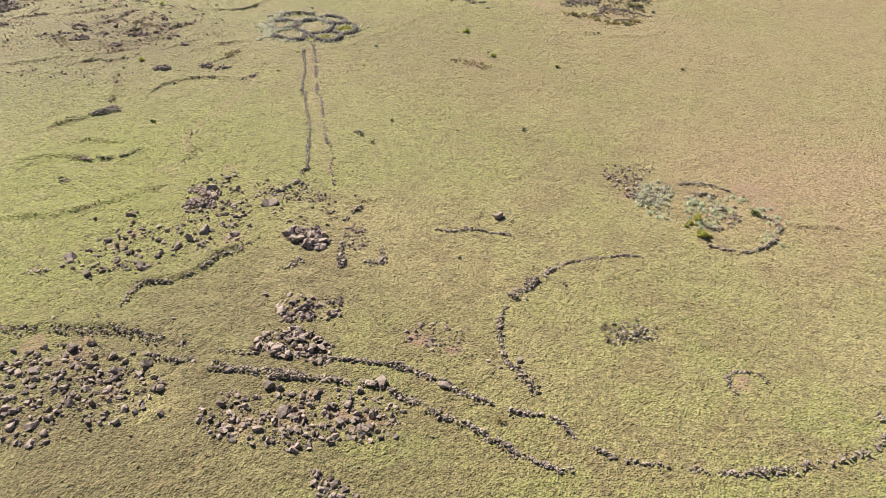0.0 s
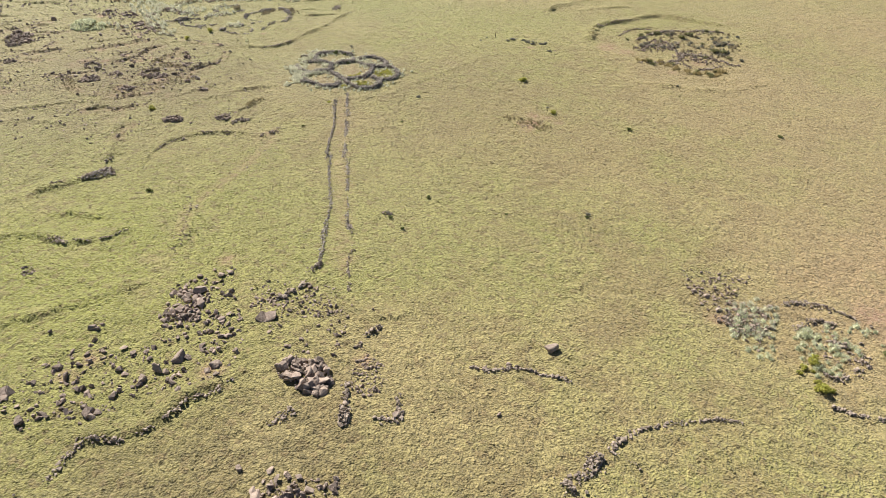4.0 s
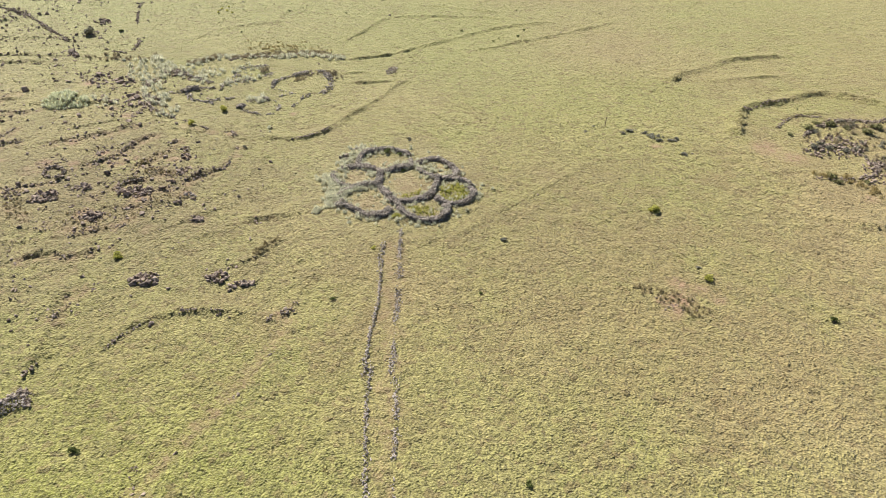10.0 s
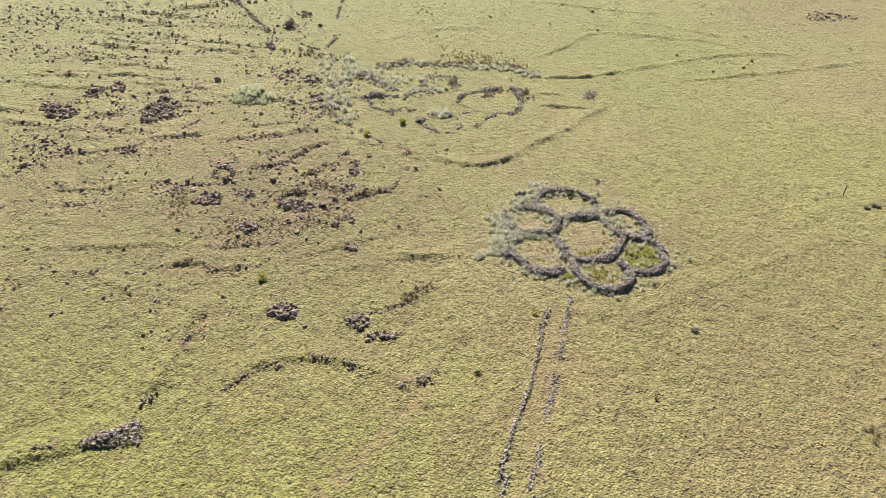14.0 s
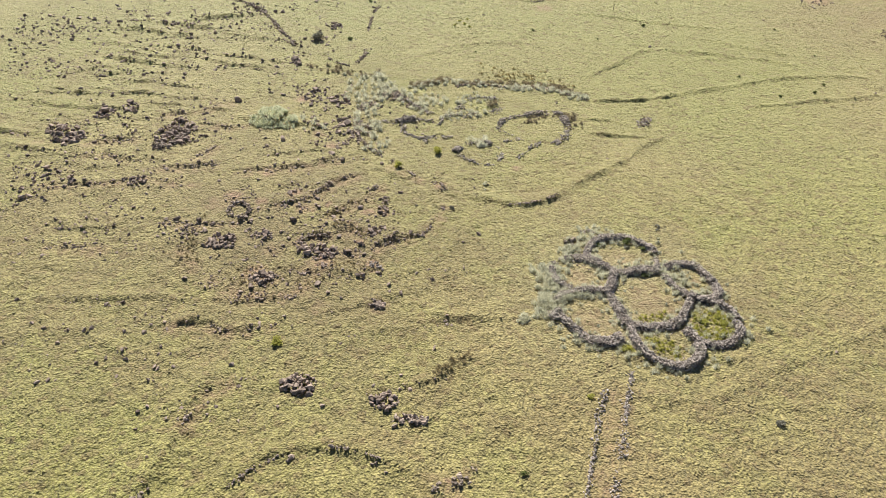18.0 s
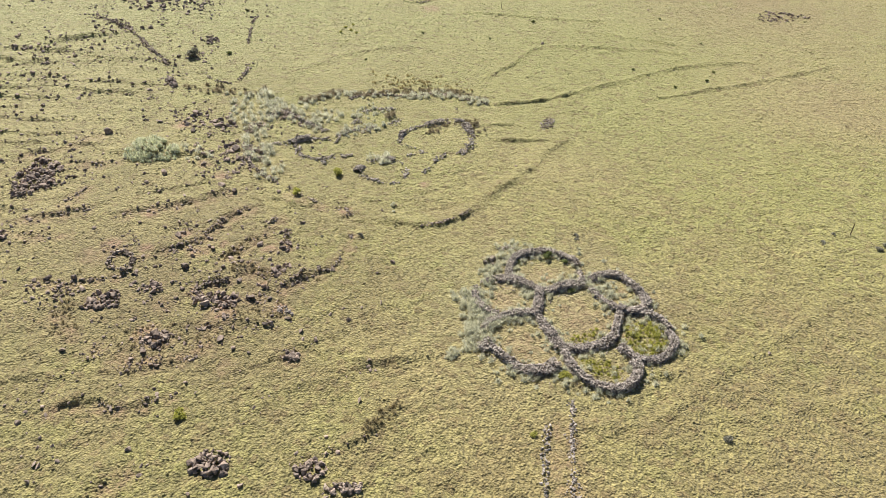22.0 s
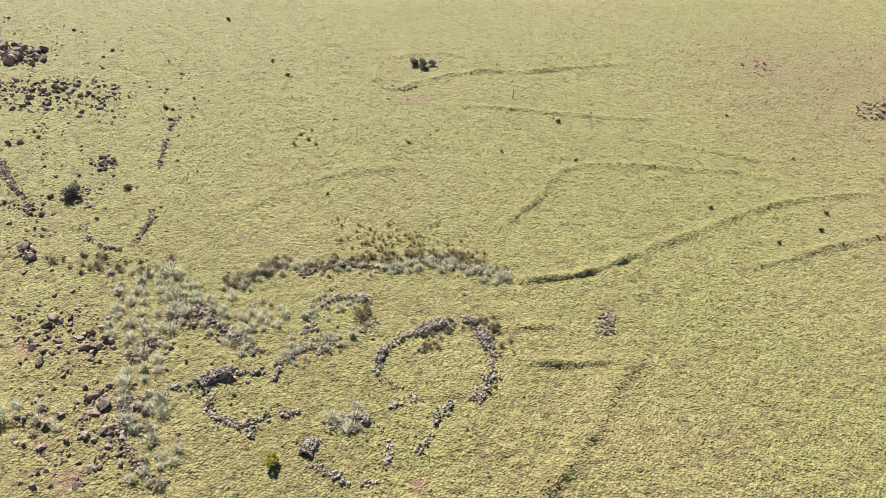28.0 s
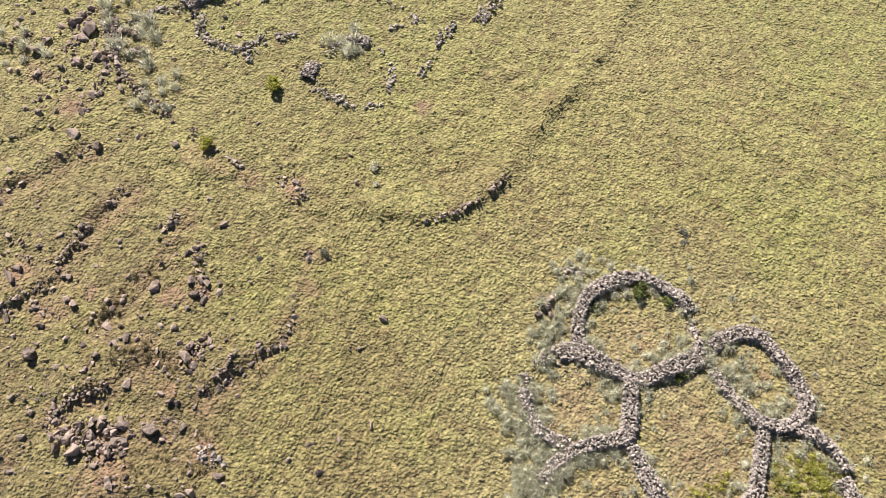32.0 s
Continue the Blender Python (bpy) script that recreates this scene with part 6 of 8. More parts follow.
rubble([(-29.3, 57.8), (-28.7, 59.9), (-26.7, 59.8), (-26.7, 57.9)], 85, "heap of pale grey slabs", 0.19, 0.60, 18, "rubble_heap", 0.25, 27)
rubble([(-21.9, 60.3), (-18.9, 59.2), (-17.6, 57.9), (-18.9, 57.4), (-20.4, 57.8)], 76, "row of tumbled dark stones", 0.15, 0.51, 15, "rubble_heap", 0.1, 28)
rubble([(-23.8, 54.1), (-23.4, 55.5), (-21.8, 55.4), (-21.3, 54.5), (-22.8, 53.6)], 34, "loose scatter of reddish stones", 0.15, 0.45, 12, "rubble_heap", 0, 29)
rubble([(-40.9, 66.5), (-39.6, 67.8), (-38.0, 66.1), (-39.0, 64.9)], 51, "small outcrop of stones", 0.15, 0.51, 9, "rubble_heap", 0.1, 30)
rubble([(-34.2, 60.5), (-32.7, 61.6), (-29.8, 59.7), (-31.2, 57.1), (-33.6, 58.2)], 59, "scatter of small dark stones", 0.11, 0.37, 12, "rubble_heap", 0, 32)
rubble([(-44.0, 58.7), (-37.9, 60.6), (-33.7, 57.4), (-37.0, 55.3), (-41.4, 55.3)], 76, "scatter of small dark stones on the slope", 0.09, 0.33, 12, "rubble_heap", 0, 33)
rubble([(-28.6, 56.8), (-21.7, 57.3), (-15.4, 58.3), (-13.9, 55.7), (-21.1, 52.5), (-26.6, 52.9)], 110, "scatter of small dark stones on the slope", 0.09, 0.33, 12, "rubble_heap", 0, 34)
rubble([(-31.1, 66.5), (-28.4, 68.0), (-27.1, 65.8), (-29.7, 64.4)], 68, "patch of small reddish stones", 0.09, 0.30, 6, "rubble_heap", 0, 35)
rubble([(-26.4, 82.8), (-23.9, 83.2), (-21.5, 81.8), (-20.9, 79.7), (-20.9, 76.9), (-23.3, 76.8), (-25.2, 77.0), (-26.6, 80.2)], 85, "scatter of broken slabs below the tussocks", 0.11, 0.49, 36, "rubble_heap", 0, 41)
rubble([(-24.5, 84.5), (-19.9, 84.5), (-19.1, 80.1), (-20.9, 79.3), (-23.3, 80.6)], 68, "grey slabs among pale tussocks", 0.15, 0.58, 24, "rubble_heap", 0.1, 42)
rubble([(-21.3, 59.1), (-19.8, 59.8), (-17.5, 59.6), (-17.7, 58.2), (-20.1, 58.3)], 136, "loose tumble of pinkish slabs", 0.11, 0.49, 24, "rubble_heap", 0.1, 43)
rubble([(-14.9, 58.1), (-14.1, 58.3), (-13.3, 57.3), (-14.1, 57.2)], 42, "small group of pale stones", 0.11, 0.37, 6, "rubble_heap", 0, 44, True)
rubble([(-24.4, 64.4), (-19.2, 64.7), (-13.1, 63.5), (-12.9, 59.4), (-16.1, 60.1), (-18.2, 56.7), (-23.1, 57.1)], 187, "thin scatter of stones on the terraces", 0.08, 0.29, 24, "rubble_heap", 0, 45)
rubble([(-25.4, 70.0), (-22.9, 69.9), (-21.8, 64.9), (-24.6, 65.6)], 51, "thin scatter of reddish stones", 0.09, 0.36, 12, "rubble_heap", 0, 46)
rubble([(-15.7, 68.7), (-14.8, 68.7), (-14.6, 64.9), (-15.3, 65.0)], 34, "loose column of stones", 0.11, 0.37, 6, "rubble_heap", 0, 47)
rubble([(-25.8, 60.3), (-24.9, 60.9), (-24.0, 60.9), (-23.7, 60.0), (-24.7, 59.5), (-25.4, 59.6)], 46, "row of grey stones on the stony slope", 0.14, 0.5, 14, "rubble_heap", 0.1, 91)
rubble([(-24.0, 54.7), (-23.2, 55.2), (-22.3, 55.5), (-21.9, 54.5), (-22.0, 53.5), (-23.4, 53.2)], 40, "group of large dark stones among smaller ones", 0.18, 0.72, 14, "rubble_heap", 0.1, 92)
rubble([(-20.3, 55.9), (-19.3, 56.3), (-19.1, 55.7), (-20.0, 55.3)], 26, "short row of small dark stones", 0.1, 0.36, 8, "rubble_heap", 0.05, 93)
rubble([(-25.0, 51.7), (-23.4, 52.5), (-21.8, 52.9), (-21.6, 52.1), (-23.0, 51.5), (-24.6, 51.1)], 60, "brown stony patch with small stones", 0.08, 0.3, 10, "rubble_heap", 0, 94)
rubble([(-20.9, 52.9), (-19.5, 53.4), (-19.1, 52.8), (-20.6, 52.2)], 26, "brown stony patch with small stones", 0.08, 0.28, 6, "rubble_heap", 0, 95)
rubble([(-17.7, 59.2), (-16.3, 59.7), (-14.8, 59.3), (-14.7, 58.5), (-17.3, 58.3)], 40, "scatter of small grey stones on the slope", 0.08, 0.34, 10, "rubble_heap", 0, 96)
rubble([(-27.6, 53.0), (-26.1, 53.7), (-25.6, 52.9), (-27.1, 52.3)], 30, "scatter of small dark stones on the slope", 0.08, 0.3, 8, "rubble_heap", 0, 97)
rubble([(-32.2, 60.1), (-31.0, 60.7), (-30.5, 59.4), (-31.7, 59.1)], 28, "cluster of grey stones on the slope", 0.12, 0.45, 8, "rubble_heap", 0.1, 98)
rubble([(-13.6, 53.4), (-12.6, 53.5), (-12.2, 52.5), (-13.2, 52.2)], 24, "small pile of brown stones", 0.12, 0.5, 6, "rubble_heap", 0.15, 99)
rubble([(-16.1, 62.2), (-15.3, 63.0), (-14.3, 63.6), (-14.2, 62.7), (-15.3, 61.6)], 40, "row of grey stones on a terrace edge", 0.14, 0.5, 12, "rubble_heap", 0.1, 100)
boulders([(-32.9, 61.1, 0.7), (-30.8, 61.2, 0.6), (-29.8, 60.1, 0.75), (-29.5, 61.1, 0.5), (-25.1, 56.6, 0.45), (-18.3, 56.6, 0.6), (-18.2, 54.7, 0.7), (-18.4, 56.9, 0.55), (-15.2, 56.1, 0.6), (-14.8, 56.2, 0.5), (-13.7, 56.8, 0.5), (-12.5, 55.3, 0.55), (-11.3, 54.5, 0.6), (-12.9, 52.8, 0.9), (-20.6, 54.2, 0.45), (-19.4, 53.9, 0.4), (-15.9, 53.2, 0.4), (-16.7, 54.9, 0.35), (-22.7, 54.8, 0.7), (-23.6, 54.5, 0.7), (-22.8, 53.8, 0.55), (-22.8, 63.1, 0.75), (-17.3, 66.1, 0.8), (-15.5, 66.4, 0.7), (-15.3, 65.6, 0.6)], "boulders of the stony slope")
rubble([(-54.8, 137.1), (-53.7, 141.1), (-51.1, 141.1), (-46.5, 140.0), (-45.4, 135.4), (-49.4, 135.2), (-52.5, 133.9)], 119, "dark rock outcrop on the hilltop slope", 0.30, 1.15, 18, "rubble_heap", 0.4, 51)
rubble([(-49.6, 129.7), (-46.9, 132.1), (-40.7, 132.9), (-36.0, 131.5), (-34.8, 126.9), (-41.3, 123.4), (-44.8, 123.9), (-47.9, 127.1)], 272, "rocky slope littered with dark blocks", 0.19, 0.72, 30, "rubble_heap", 0, 52)
rubble([(-50.4, 121.5), (-46.1, 120.3), (-39.9, 113.1), (-43.9, 114.2), (-47.4, 113.9)], 119, "rocky slope littered with dark blocks", 0.15, 0.58, 12, "rubble_heap", 0, 53)
rubble([(-33.4, 113.7), (-31.9, 115.4), (-30.5, 113.2), (-31.6, 111.7)], 42, "small outcrop of dark blocks", 0.19, 0.60, 7, "rubble_heap", 0.1, 54)
rubble([(-30.1, 89.5), (-27.7, 91.0), (-25.4, 89.7), (-23.4, 87.1), (-26.1, 85.4), (-28.8, 87.0)], 59, "loose scatter of reddish slabs", 0.15, 0.51, 18, "rubble_heap", 0, 55)
rubble([(-34.1, 108.0), (-33.3, 110.1), (-31.5, 108.9), (-30.9, 105.6), (-32.7, 106.1)], 51, "stones round a grey shrub", 0.15, 0.45, 7, "rubble_heap", 0, 56)
rubble([(-33.9, 98.3), (-33.6, 100.0), (-32.8, 98.9), (-32.8, 97.5)], 23, "group of dark angular boulders", 0.30, 0.84, 4, "rubble_heap", 0.2, 57)
rubble([(47.1, 123.3), (50.3, 126.0), (53.0, 125.2), (57.2, 124.2), (55.5, 122.4), (49.4, 121.0)], 119, "dark stony outcrop on the far slope", 0.15, 0.58, 12, "rubble_heap", 0.1, 58)
rubble([(40.5, 139.6), (46.1, 141.7), (45.5, 135.8), (41.0, 132.7), (38.9, 135.0)], 85, "dark stony patch on the far slope", 0.11, 0.43, 6, "rubble_heap", 0, 59)
rubble([(29.9, 0.8), (34.4, -0.2), (36.3, -2.1), (31.5, -5.4), (28.6, -4.3)], 136, "stony mound with reddish soil", 0.11, 0.43, 15, "rubble_heap", 0.2, 60)
rubble([(29.9, -6.0), (34.2, -6.0), (33.0, -9.2), (28.9, -9.2)], 119, "overgrown heap of grey stones", 0.15, 0.45, 15, "rubble_heap", 0.3, 61)
rubble([(26.0, 34.7), (28.1, 34.3), (29.2, 32.9), (28.8, 32.0), (26.3, 32.9)], 22, "patch of small reddish stones", 0.08, 0.22, 3, "rubble_heap", 0, 62)
rubble([(26.0, 34.8), (29.5, 35.1), (29.8, 32.4), (25.8, 32.5)], 18, "low patch of reddish stones", 0.09, 0.24, 3, "rubble_heap", 0, 63)
rubble([(-43.1, 62.2), (-35.1, 64.0), (-29.8, 58.3), (-36.3, 54.3), (-40.0, 55.8)], 76, "scatter of dark stones on the western slope", 0.11, 0.43, 9, "rubble_heap", 0, 64)
rubble([(-59.6, 95.8), (-47.7, 100.0), (-36.6, 79.3), (-44.6, 72.7), (-48.7, 73.6)], 127, "scatter of dark stones on the western slope", 0.15, 0.51, 12, "rubble_heap", 0, 65)
rubble([(-71.3, 97.2), (-64.4, 105.3), (-49.0, 117.0), (-37.8, 108.8), (-42.8, 91.9), (-55.1, 82.7)], 136, "scatter of dark stones on the upper slope", 0.15, 0.58, 12, "rubble_heap", 0, 66)
rubble([(-21.0, 92.8), (-18.8, 92.6), (-17.5, 90.7), (-19.4, 90.0), (-20.8, 90.6)], 153, "dark stones among pale tussocks", 0.11, 0.43, 18, "rubble_heap", 0.2, 71)
rubble([(-22.6, 87.4), (-22.2, 88.7), (-21.0, 89.8), (-20.4, 89.0), (-21.3, 87.4), (-21.7, 86.1)], 119, "tumbled stones among pale tussocks", 0.11, 0.43, 15, "rubble_heap", 0.2, 72)
rubble([(-31.1, 91.2), (-28.4, 92.4), (-24.4, 91.6), (-23.0, 88.4), (-26.8, 87.0), (-29.7, 88.3)], 76, "flat reddish slabs lying in the grass", 0.15, 0.73, 15, "rubble_heap", 0, 85)
rubble([(-25.6, 83.0), (-22.7, 84.9), (-19.7, 82.5), (-18.3, 78.7), (-21.6, 77.7), (-25.2, 78.8)], 98, "broken slabs tumbled among tussocks", 0.11, 0.65, 27, "rubble_heap", 0.05, 86)
rubble([(-21.1, 94.5), (-18.4, 92.9), (-16.5, 90.7), (-16.6, 89.3), (-19.3, 91.3), (-20.7, 90.7)], 153, "dark tumbled stones among tussocks", 0.09, 0.36, 6, "rubble_heap", 0.15, 87)
rubble([(10.0, 90.3), (11.3, 92.3), (12.0, 91.2), (11.4, 89.4), (10.2, 88.6)], 102, "low patch of pale stones in the grass", 0.08, 0.26, 9, "rubble_heap", 0.05, 73, True)
rubble([(54.4, 56.5), (57.6, 59.1), (60.9, 59.8), (64.0, 57.9), (60.5, 53.9), (57.4, 54.0), (54.8, 55.1)], 221, "tumbled stones of the compound", 0.15, 0.51, 15, "rubble_heap", 0.3, 74)
rubble([(60.2, 53.4), (62.5, 53.1), (65.7, 50.7), (65.7, 47.6), (63.3, 46.4), (60.8, 49.5), (57.4, 47.9), (57.1, 49.5)], 221, "tumbled stones of the compound", 0.15, 0.51, 15, "rubble_heap", 0.2, 75)
rubble([(59.5, 62.3), (63.4, 63.8), (69.1, 63.0), (72.1, 62.2), (69.7, 60.0), (63.0, 60.3)], 153, "tumbled stones of the compound", 0.15, 0.45, 9, "rubble_heap", 0.1, 76)
rubble([(-55.9, 77.1), (-49.9, 79.5), (-37.6, 80.6), (-34.3, 75.2), (-41.3, 71.8), (-52.6, 71.9)], 144, "dark rocky rib across the slope", 0.11, 0.52, 12, "rubble_heap", 0.1, 81)
rubble([(-50.9, 69.1), (-43.8, 71.3), (-35.7, 71.7), (-34.0, 65.4), (-46.3, 61.8)], 110, "dark stones strewn over a terrace", 0.11, 0.43, 9, "rubble_heap", 0, 82)
rubble([(-73.2, 113.0), (-63.9, 118.1), (-52.0, 114.2), (-47.9, 100.4), (-58.9, 95.9)], 102, "dark stones strewn over the upper slope", 0.15, 0.58, 6, "rubble_heap", 0, 83)
rubble([(-41.0, 79.4), (-38.4, 80.6), (-33.8, 76.4), (-36.1, 74.4), (-39.0, 74.4)], 51, "dark stones strewn over a terrace", 0.11, 0.43, 6, "rubble_heap", 0, 84)
rubble([(-16.5, 11.8), (-15.6, 16.3), (-14.9, 19.1), (-15.0, 23.9), (-14.2, 23.8), (-14.2, 16.1), (-15.6, 11.3)], 136, "thin trail of small stones", 0.06, 0.25, 6, "rubble_heap", 0, 88)
rubble([(-16.1, 6.3), (-14.1, 6.8), (-12.8, 4.8), (-13.6, 3.5), (-13.1, 2.0), (-14.1, 1.7), (-16.4, 2.5), (-16.0, 3.4), (-14.4, 4.3)], 215, "jumbled heap of grey stones", 0.11, 0.61, 18, "rubble_heap", 0.15, 89)
rubble([(-9.3, 4.3), (-6.0, 4.8), (-4.4, 5.9), (-3.0, 3.9), (-1.6, -0.1), (-4.0, -0.2), (-6.1, 1.0), (-8.9, 2.3)], 215, "loose scatter of grey stones", 0.08, 0.40, 9, "rubble_heap", 0, 90)

# ---- walls
dry_wall([(3.6, 61.4), (3.5, 62.4), (3.8, 63.5), (4.3, 64.4), (5.4, 65.0), (6.5, 65.3), (7.5, 65.2), (8.4, 64.6), (9.3, 63.8), (9.4, 62.7), (9.4, 61.6), (9.3, 60.9)], "tumbled grey drystone wall of the lobed cattle enclosure", 0.70, 0.49, 0.19, 230, 0.34, "enclosure_wall", "walls of the lobed enclosure", 11)
dry_wall([(1.6, 61.2), (2.4, 61.6), (3.3, 61.6), (3.7, 61.4), (4.2, 61.0), (4.9, 60.5), (5.6, 60.1), (6.3, 59.9), (7.5, 60.3), (8.3, 60.6), (9.3, 60.8)], "tumbled grey drystone wall of the lobed cattle enclosure", 0.89, 0.49, 0.19, 230, 0.34, "enclosure_wall", "walls of the lobed enclosure", 12)
dry_wall([(5.7, 60.0), (5.5, 58.7), (5.1, 57.3), (4.6, 57.2), (3.5, 57.1), (2.6, 56.9), (1.9, 56.6), (1.2, 56.1)], "tumbled grey drystone wall of the lobed cattle enclosure", 0.81, 0.49, 0.19, 230, 0.34, "enclosure_wall", "walls of the lobed enclosure", 13)
dry_wall([(0.6, 60.6), (0.6, 59.7), (0.6, 58.8), (0.8, 58.0)], "tumbled grey drystone wall of the lobed cattle enclosure", 0.59, 0.33, 0.19, 230, 0.34, "enclosure_wall", "walls of the lobed enclosure", 14)
dry_wall([(9.3, 60.8), (10.0, 61.3), (10.6, 61.7), (11.7, 62.0), (12.6, 61.7), (13.1, 60.8), (13.5, 60.1), (13.8, 59.2), (13.9, 58.2), (13.6, 57.7), (12.8, 57.3), (12.2, 57.2), (11.4, 57.5)], "tumbled grey drystone wall of the lobed cattle enclosure", 0.70, 0.49, 0.19, 230, 0.34, "enclosure_wall", "walls of the lobed enclosure", 15)
dry_wall([(9.6, 60.8), (9.9, 60.0), (10.3, 59.1), (10.8, 58.3), (11.3, 57.5)], "tumbled grey drystone wall of the lobed cattle enclosure", 0.74, 0.40, 0.19, 230, 0.34, "enclosure_wall", "walls of the lobed enclosure", 16)
dry_wall([(11.5, 57.5), (11.3, 56.5), (10.8, 55.4), (10.4, 54.4), (9.7, 53.8), (8.9, 53.5), (8.0, 53.3), (7.0, 53.3), (6.3, 53.5)], "tumbled grey drystone wall of the lobed cattle enclosure", 0.81, 0.49, 0.19, 230, 0.14, "enclosure_wall", "walls of the lobed enclosure", 17)
dry_wall([(5.0, 57.2), (5.3, 56.6), (5.6, 55.6), (5.9, 54.7), (6.2, 53.8), (6.3, 53.3)], "tumbled grey drystone wall of the lobed cattle enclosure", 0.74, 0.49, 0.19, 230, 0.34, "enclosure_wall", "walls of the lobed enclosure", 18)
dry_wall([(12.9, 57.3), (13.6, 56.9), (14.0, 56.6), (14.4, 56.1), (14.7, 55.4), (14.8, 55.0)], "tumbled grey drystone wall of the lobed cattle enclosure", 0.67, 0.49, 0.19, 230, 0.34, "enclosure_wall", "walls of the lobed enclosure", 19)
dry_wall([(14.5, 54.7), (14.7, 54.2), (14.6, 53.4), (13.9, 52.5), (12.9, 52.0), (11.9, 52.0), (11.1, 52.5), (10.7, 53.4)], "tumbled grey drystone wall of the lobed cattle enclosure", 0.81, 0.49, 0.19, 230, 0.14, "enclosure_wall", "walls of the lobed enclosure", 20)
dry_wall([(1.0, 54.3), (1.3, 53.6), (1.9, 52.8), (2.6, 52.1), (3.2, 51.3), (4.1, 51.2), (5.0, 51.3), (5.8, 51.8)], "tumbled grey drystone wall of the lobed cattle enclosure", 1.0, 0.49, 0.19, 230, 0.34, "enclosure_wall", "walls of the lobed enclosure", 21)
dry_wall([(6.5, 53.2), (6.6, 52.4), (6.9, 51.1), (7.4, 50.4), (8.1, 49.8), (8.9, 49.4), (9.9, 49.4), (10.7, 49.9), (11.3, 50.8), (11.5, 51.6), (11.1, 52.1)], "tumbled grey drystone wall of the lobed cattle enclosure", 0.81, 0.49, 0.19, 230, 0.16, "enclosure_wall", "walls of the lobed enclosure", 22)
dry_wall([(3.1, 65.7), (3.7, 66.0), (4.3, 65.5)], "tumbled grey drystone wall of the lobed cattle enclosure", 0.59, 0.26, 0.19, 230, 0.34, "enclosure_wall", "walls of the lobed enclosure", 23)
dry_wall([(1.8, 63.5), (2.1, 64.1), (2.5, 64.6)], "low broken stub of drystone walling beside the enclosure", 0.5, 0.3, 0.28, 30, 0.3, "stone_wall", "ruined stone walls", 24)
dry_wall([(4.3, 46.4), (3.7, 44.0), (3.5, 42.1), (3.2, 39.9), (2.7, 37.4), (2.1, 35.6), (1.6, 33.4), (1.1, 31.5), (0.8, 29.4)], "low continuous wall of pale stones edging the sunken avenue", 0.40, 0.20, 0.135, 90, 0.12, "avenue_wall", "walls of the sunken avenue", 31)
dry_wall([(1.4, 30.3), (0.9, 28.2), (0.4, 25.2), (0.0, 21.5), (-0.3, 18.8), (-0.9, 16.3), (-1.6, 14.2), (-2.1, 12.3)], "low continuous wall of pale stones edging the sunken avenue", 0.33, 0.17, 0.125, 70, 0.18, "avenue_wall", "walls of the sunken avenue", 32)
dry_wall([(-1.3, 14.5), (-2.1, 11.5), (-2.6, 9.3), (-2.8, 8.2)], "low line of pale stones edging the sunken avenue", 0.40, 0.2, 0.14, 20, 0.25, "avenue_wall", "walls of the sunken avenue", 33)
dry_wall([(6.3, 48.6), (5.7, 45.4), (5.3, 42.7), (4.7, 39.7)], "faint flat line of pale stones edging the sunken avenue", 0.50, 0.07, 0.12, 16, 0.4, "avenue_wall", "walls of the sunken avenue", 34)
dry_wall([(4.7, 39.4), (4.2, 36.9), (3.7, 34.4), (3.3, 32.0), (2.7, 29.4)], "faint flat line of pale stones edging the sunken avenue", 0.50, 0.07, 0.12, 40, 0.4, "avenue_wall", "walls of the sunken avenue", 35)
dry_wall([(3.0, 28.9), (2.5, 24.9), (1.8, 21.3), (1.3, 18.0), (0.9, 15.5), (0.7, 13.4)], "faint flat line of pale stones edging the sunken avenue", 0.46, 0.07, 0.12, 36, 0.4, "avenue_wall", "walls of the sunken avenue", 36)
dry_wall([(1.0, 14.7), (0.9, 12.7), (0.6, 10.0), (-0.1, 8.3), (-0.6, 5.7), (-1.0, 3.2)], "low line of stones edging the sunken avenue", 0.30, 0.09, 0.14, 9, 0.55, "stone_wall", "ruined stone walls", 37)
dry_wall([(-2.7, 8.1), (-3.4, 7.2), (-4.1, 6.5)], "jumbled dark stones at the avenue's mouth", 0.65, 0.29, 0.26, 27, 0.35, "stone_wall", "ruined stone walls", 38)
dry_wall([(-4.3, 5.1), (-5.3, 4.4), (-6.3, 3.7), (-7.6, 3.3)], "loose row of grey stones across the pasture", 0.65, 0.22, 0.26, 22, 0.35, "stone_wall", "ruined stone walls", 39)
dry_wall([(23.9, -17.8), (22.1, -17.2), (19.7, -17.0), (18.0, -16.9), (16.1, -17.0), (14.3, -17.6)], "faint curving line of small stones in the grass", 0.36, 0.13, 0.17, 22, 0.35, "stone_wall", "ruined stone walls", 41)
dry_wall([(14.6, -17.5), (12.5, -18.4), (10.9, -19.6), (9.0, -20.6)], "curved drystone wall of the round enclosure", 0.72, 0.36, 0.22, 54, 0.35, "stone_wall", "ruined stone walls", 42)
dry_wall([(9.0, -20.6), (7.6, -22.0), (6.4, -23.6), (5.8, -25.2), (5.4, -26.8), (5.2, -28.1)], "curved drystone wall of the round enclosure", 0.58, 0.22, 0.20, 54, 0.35, "stone_wall", "ruined stone walls", 43)
dry_wall([(5.2, -28.1), (5.5, -29.2), (5.9, -30.2), (5.9, -31.2), (5.7, -31.8)], "curved drystone wall of the round enclosure", 0.72, 0.25, 0.22, 36, 0.35, "stone_wall", "ruined stone walls", 44)
dry_wall([(13.1, -18.4), (14.1, -19.2), (14.5, -20.2)], "short spur of scattered stones", 0.36, 0.11, 0.17, 9, 0.35, "stone_wall", "ruined stone walls", 45)
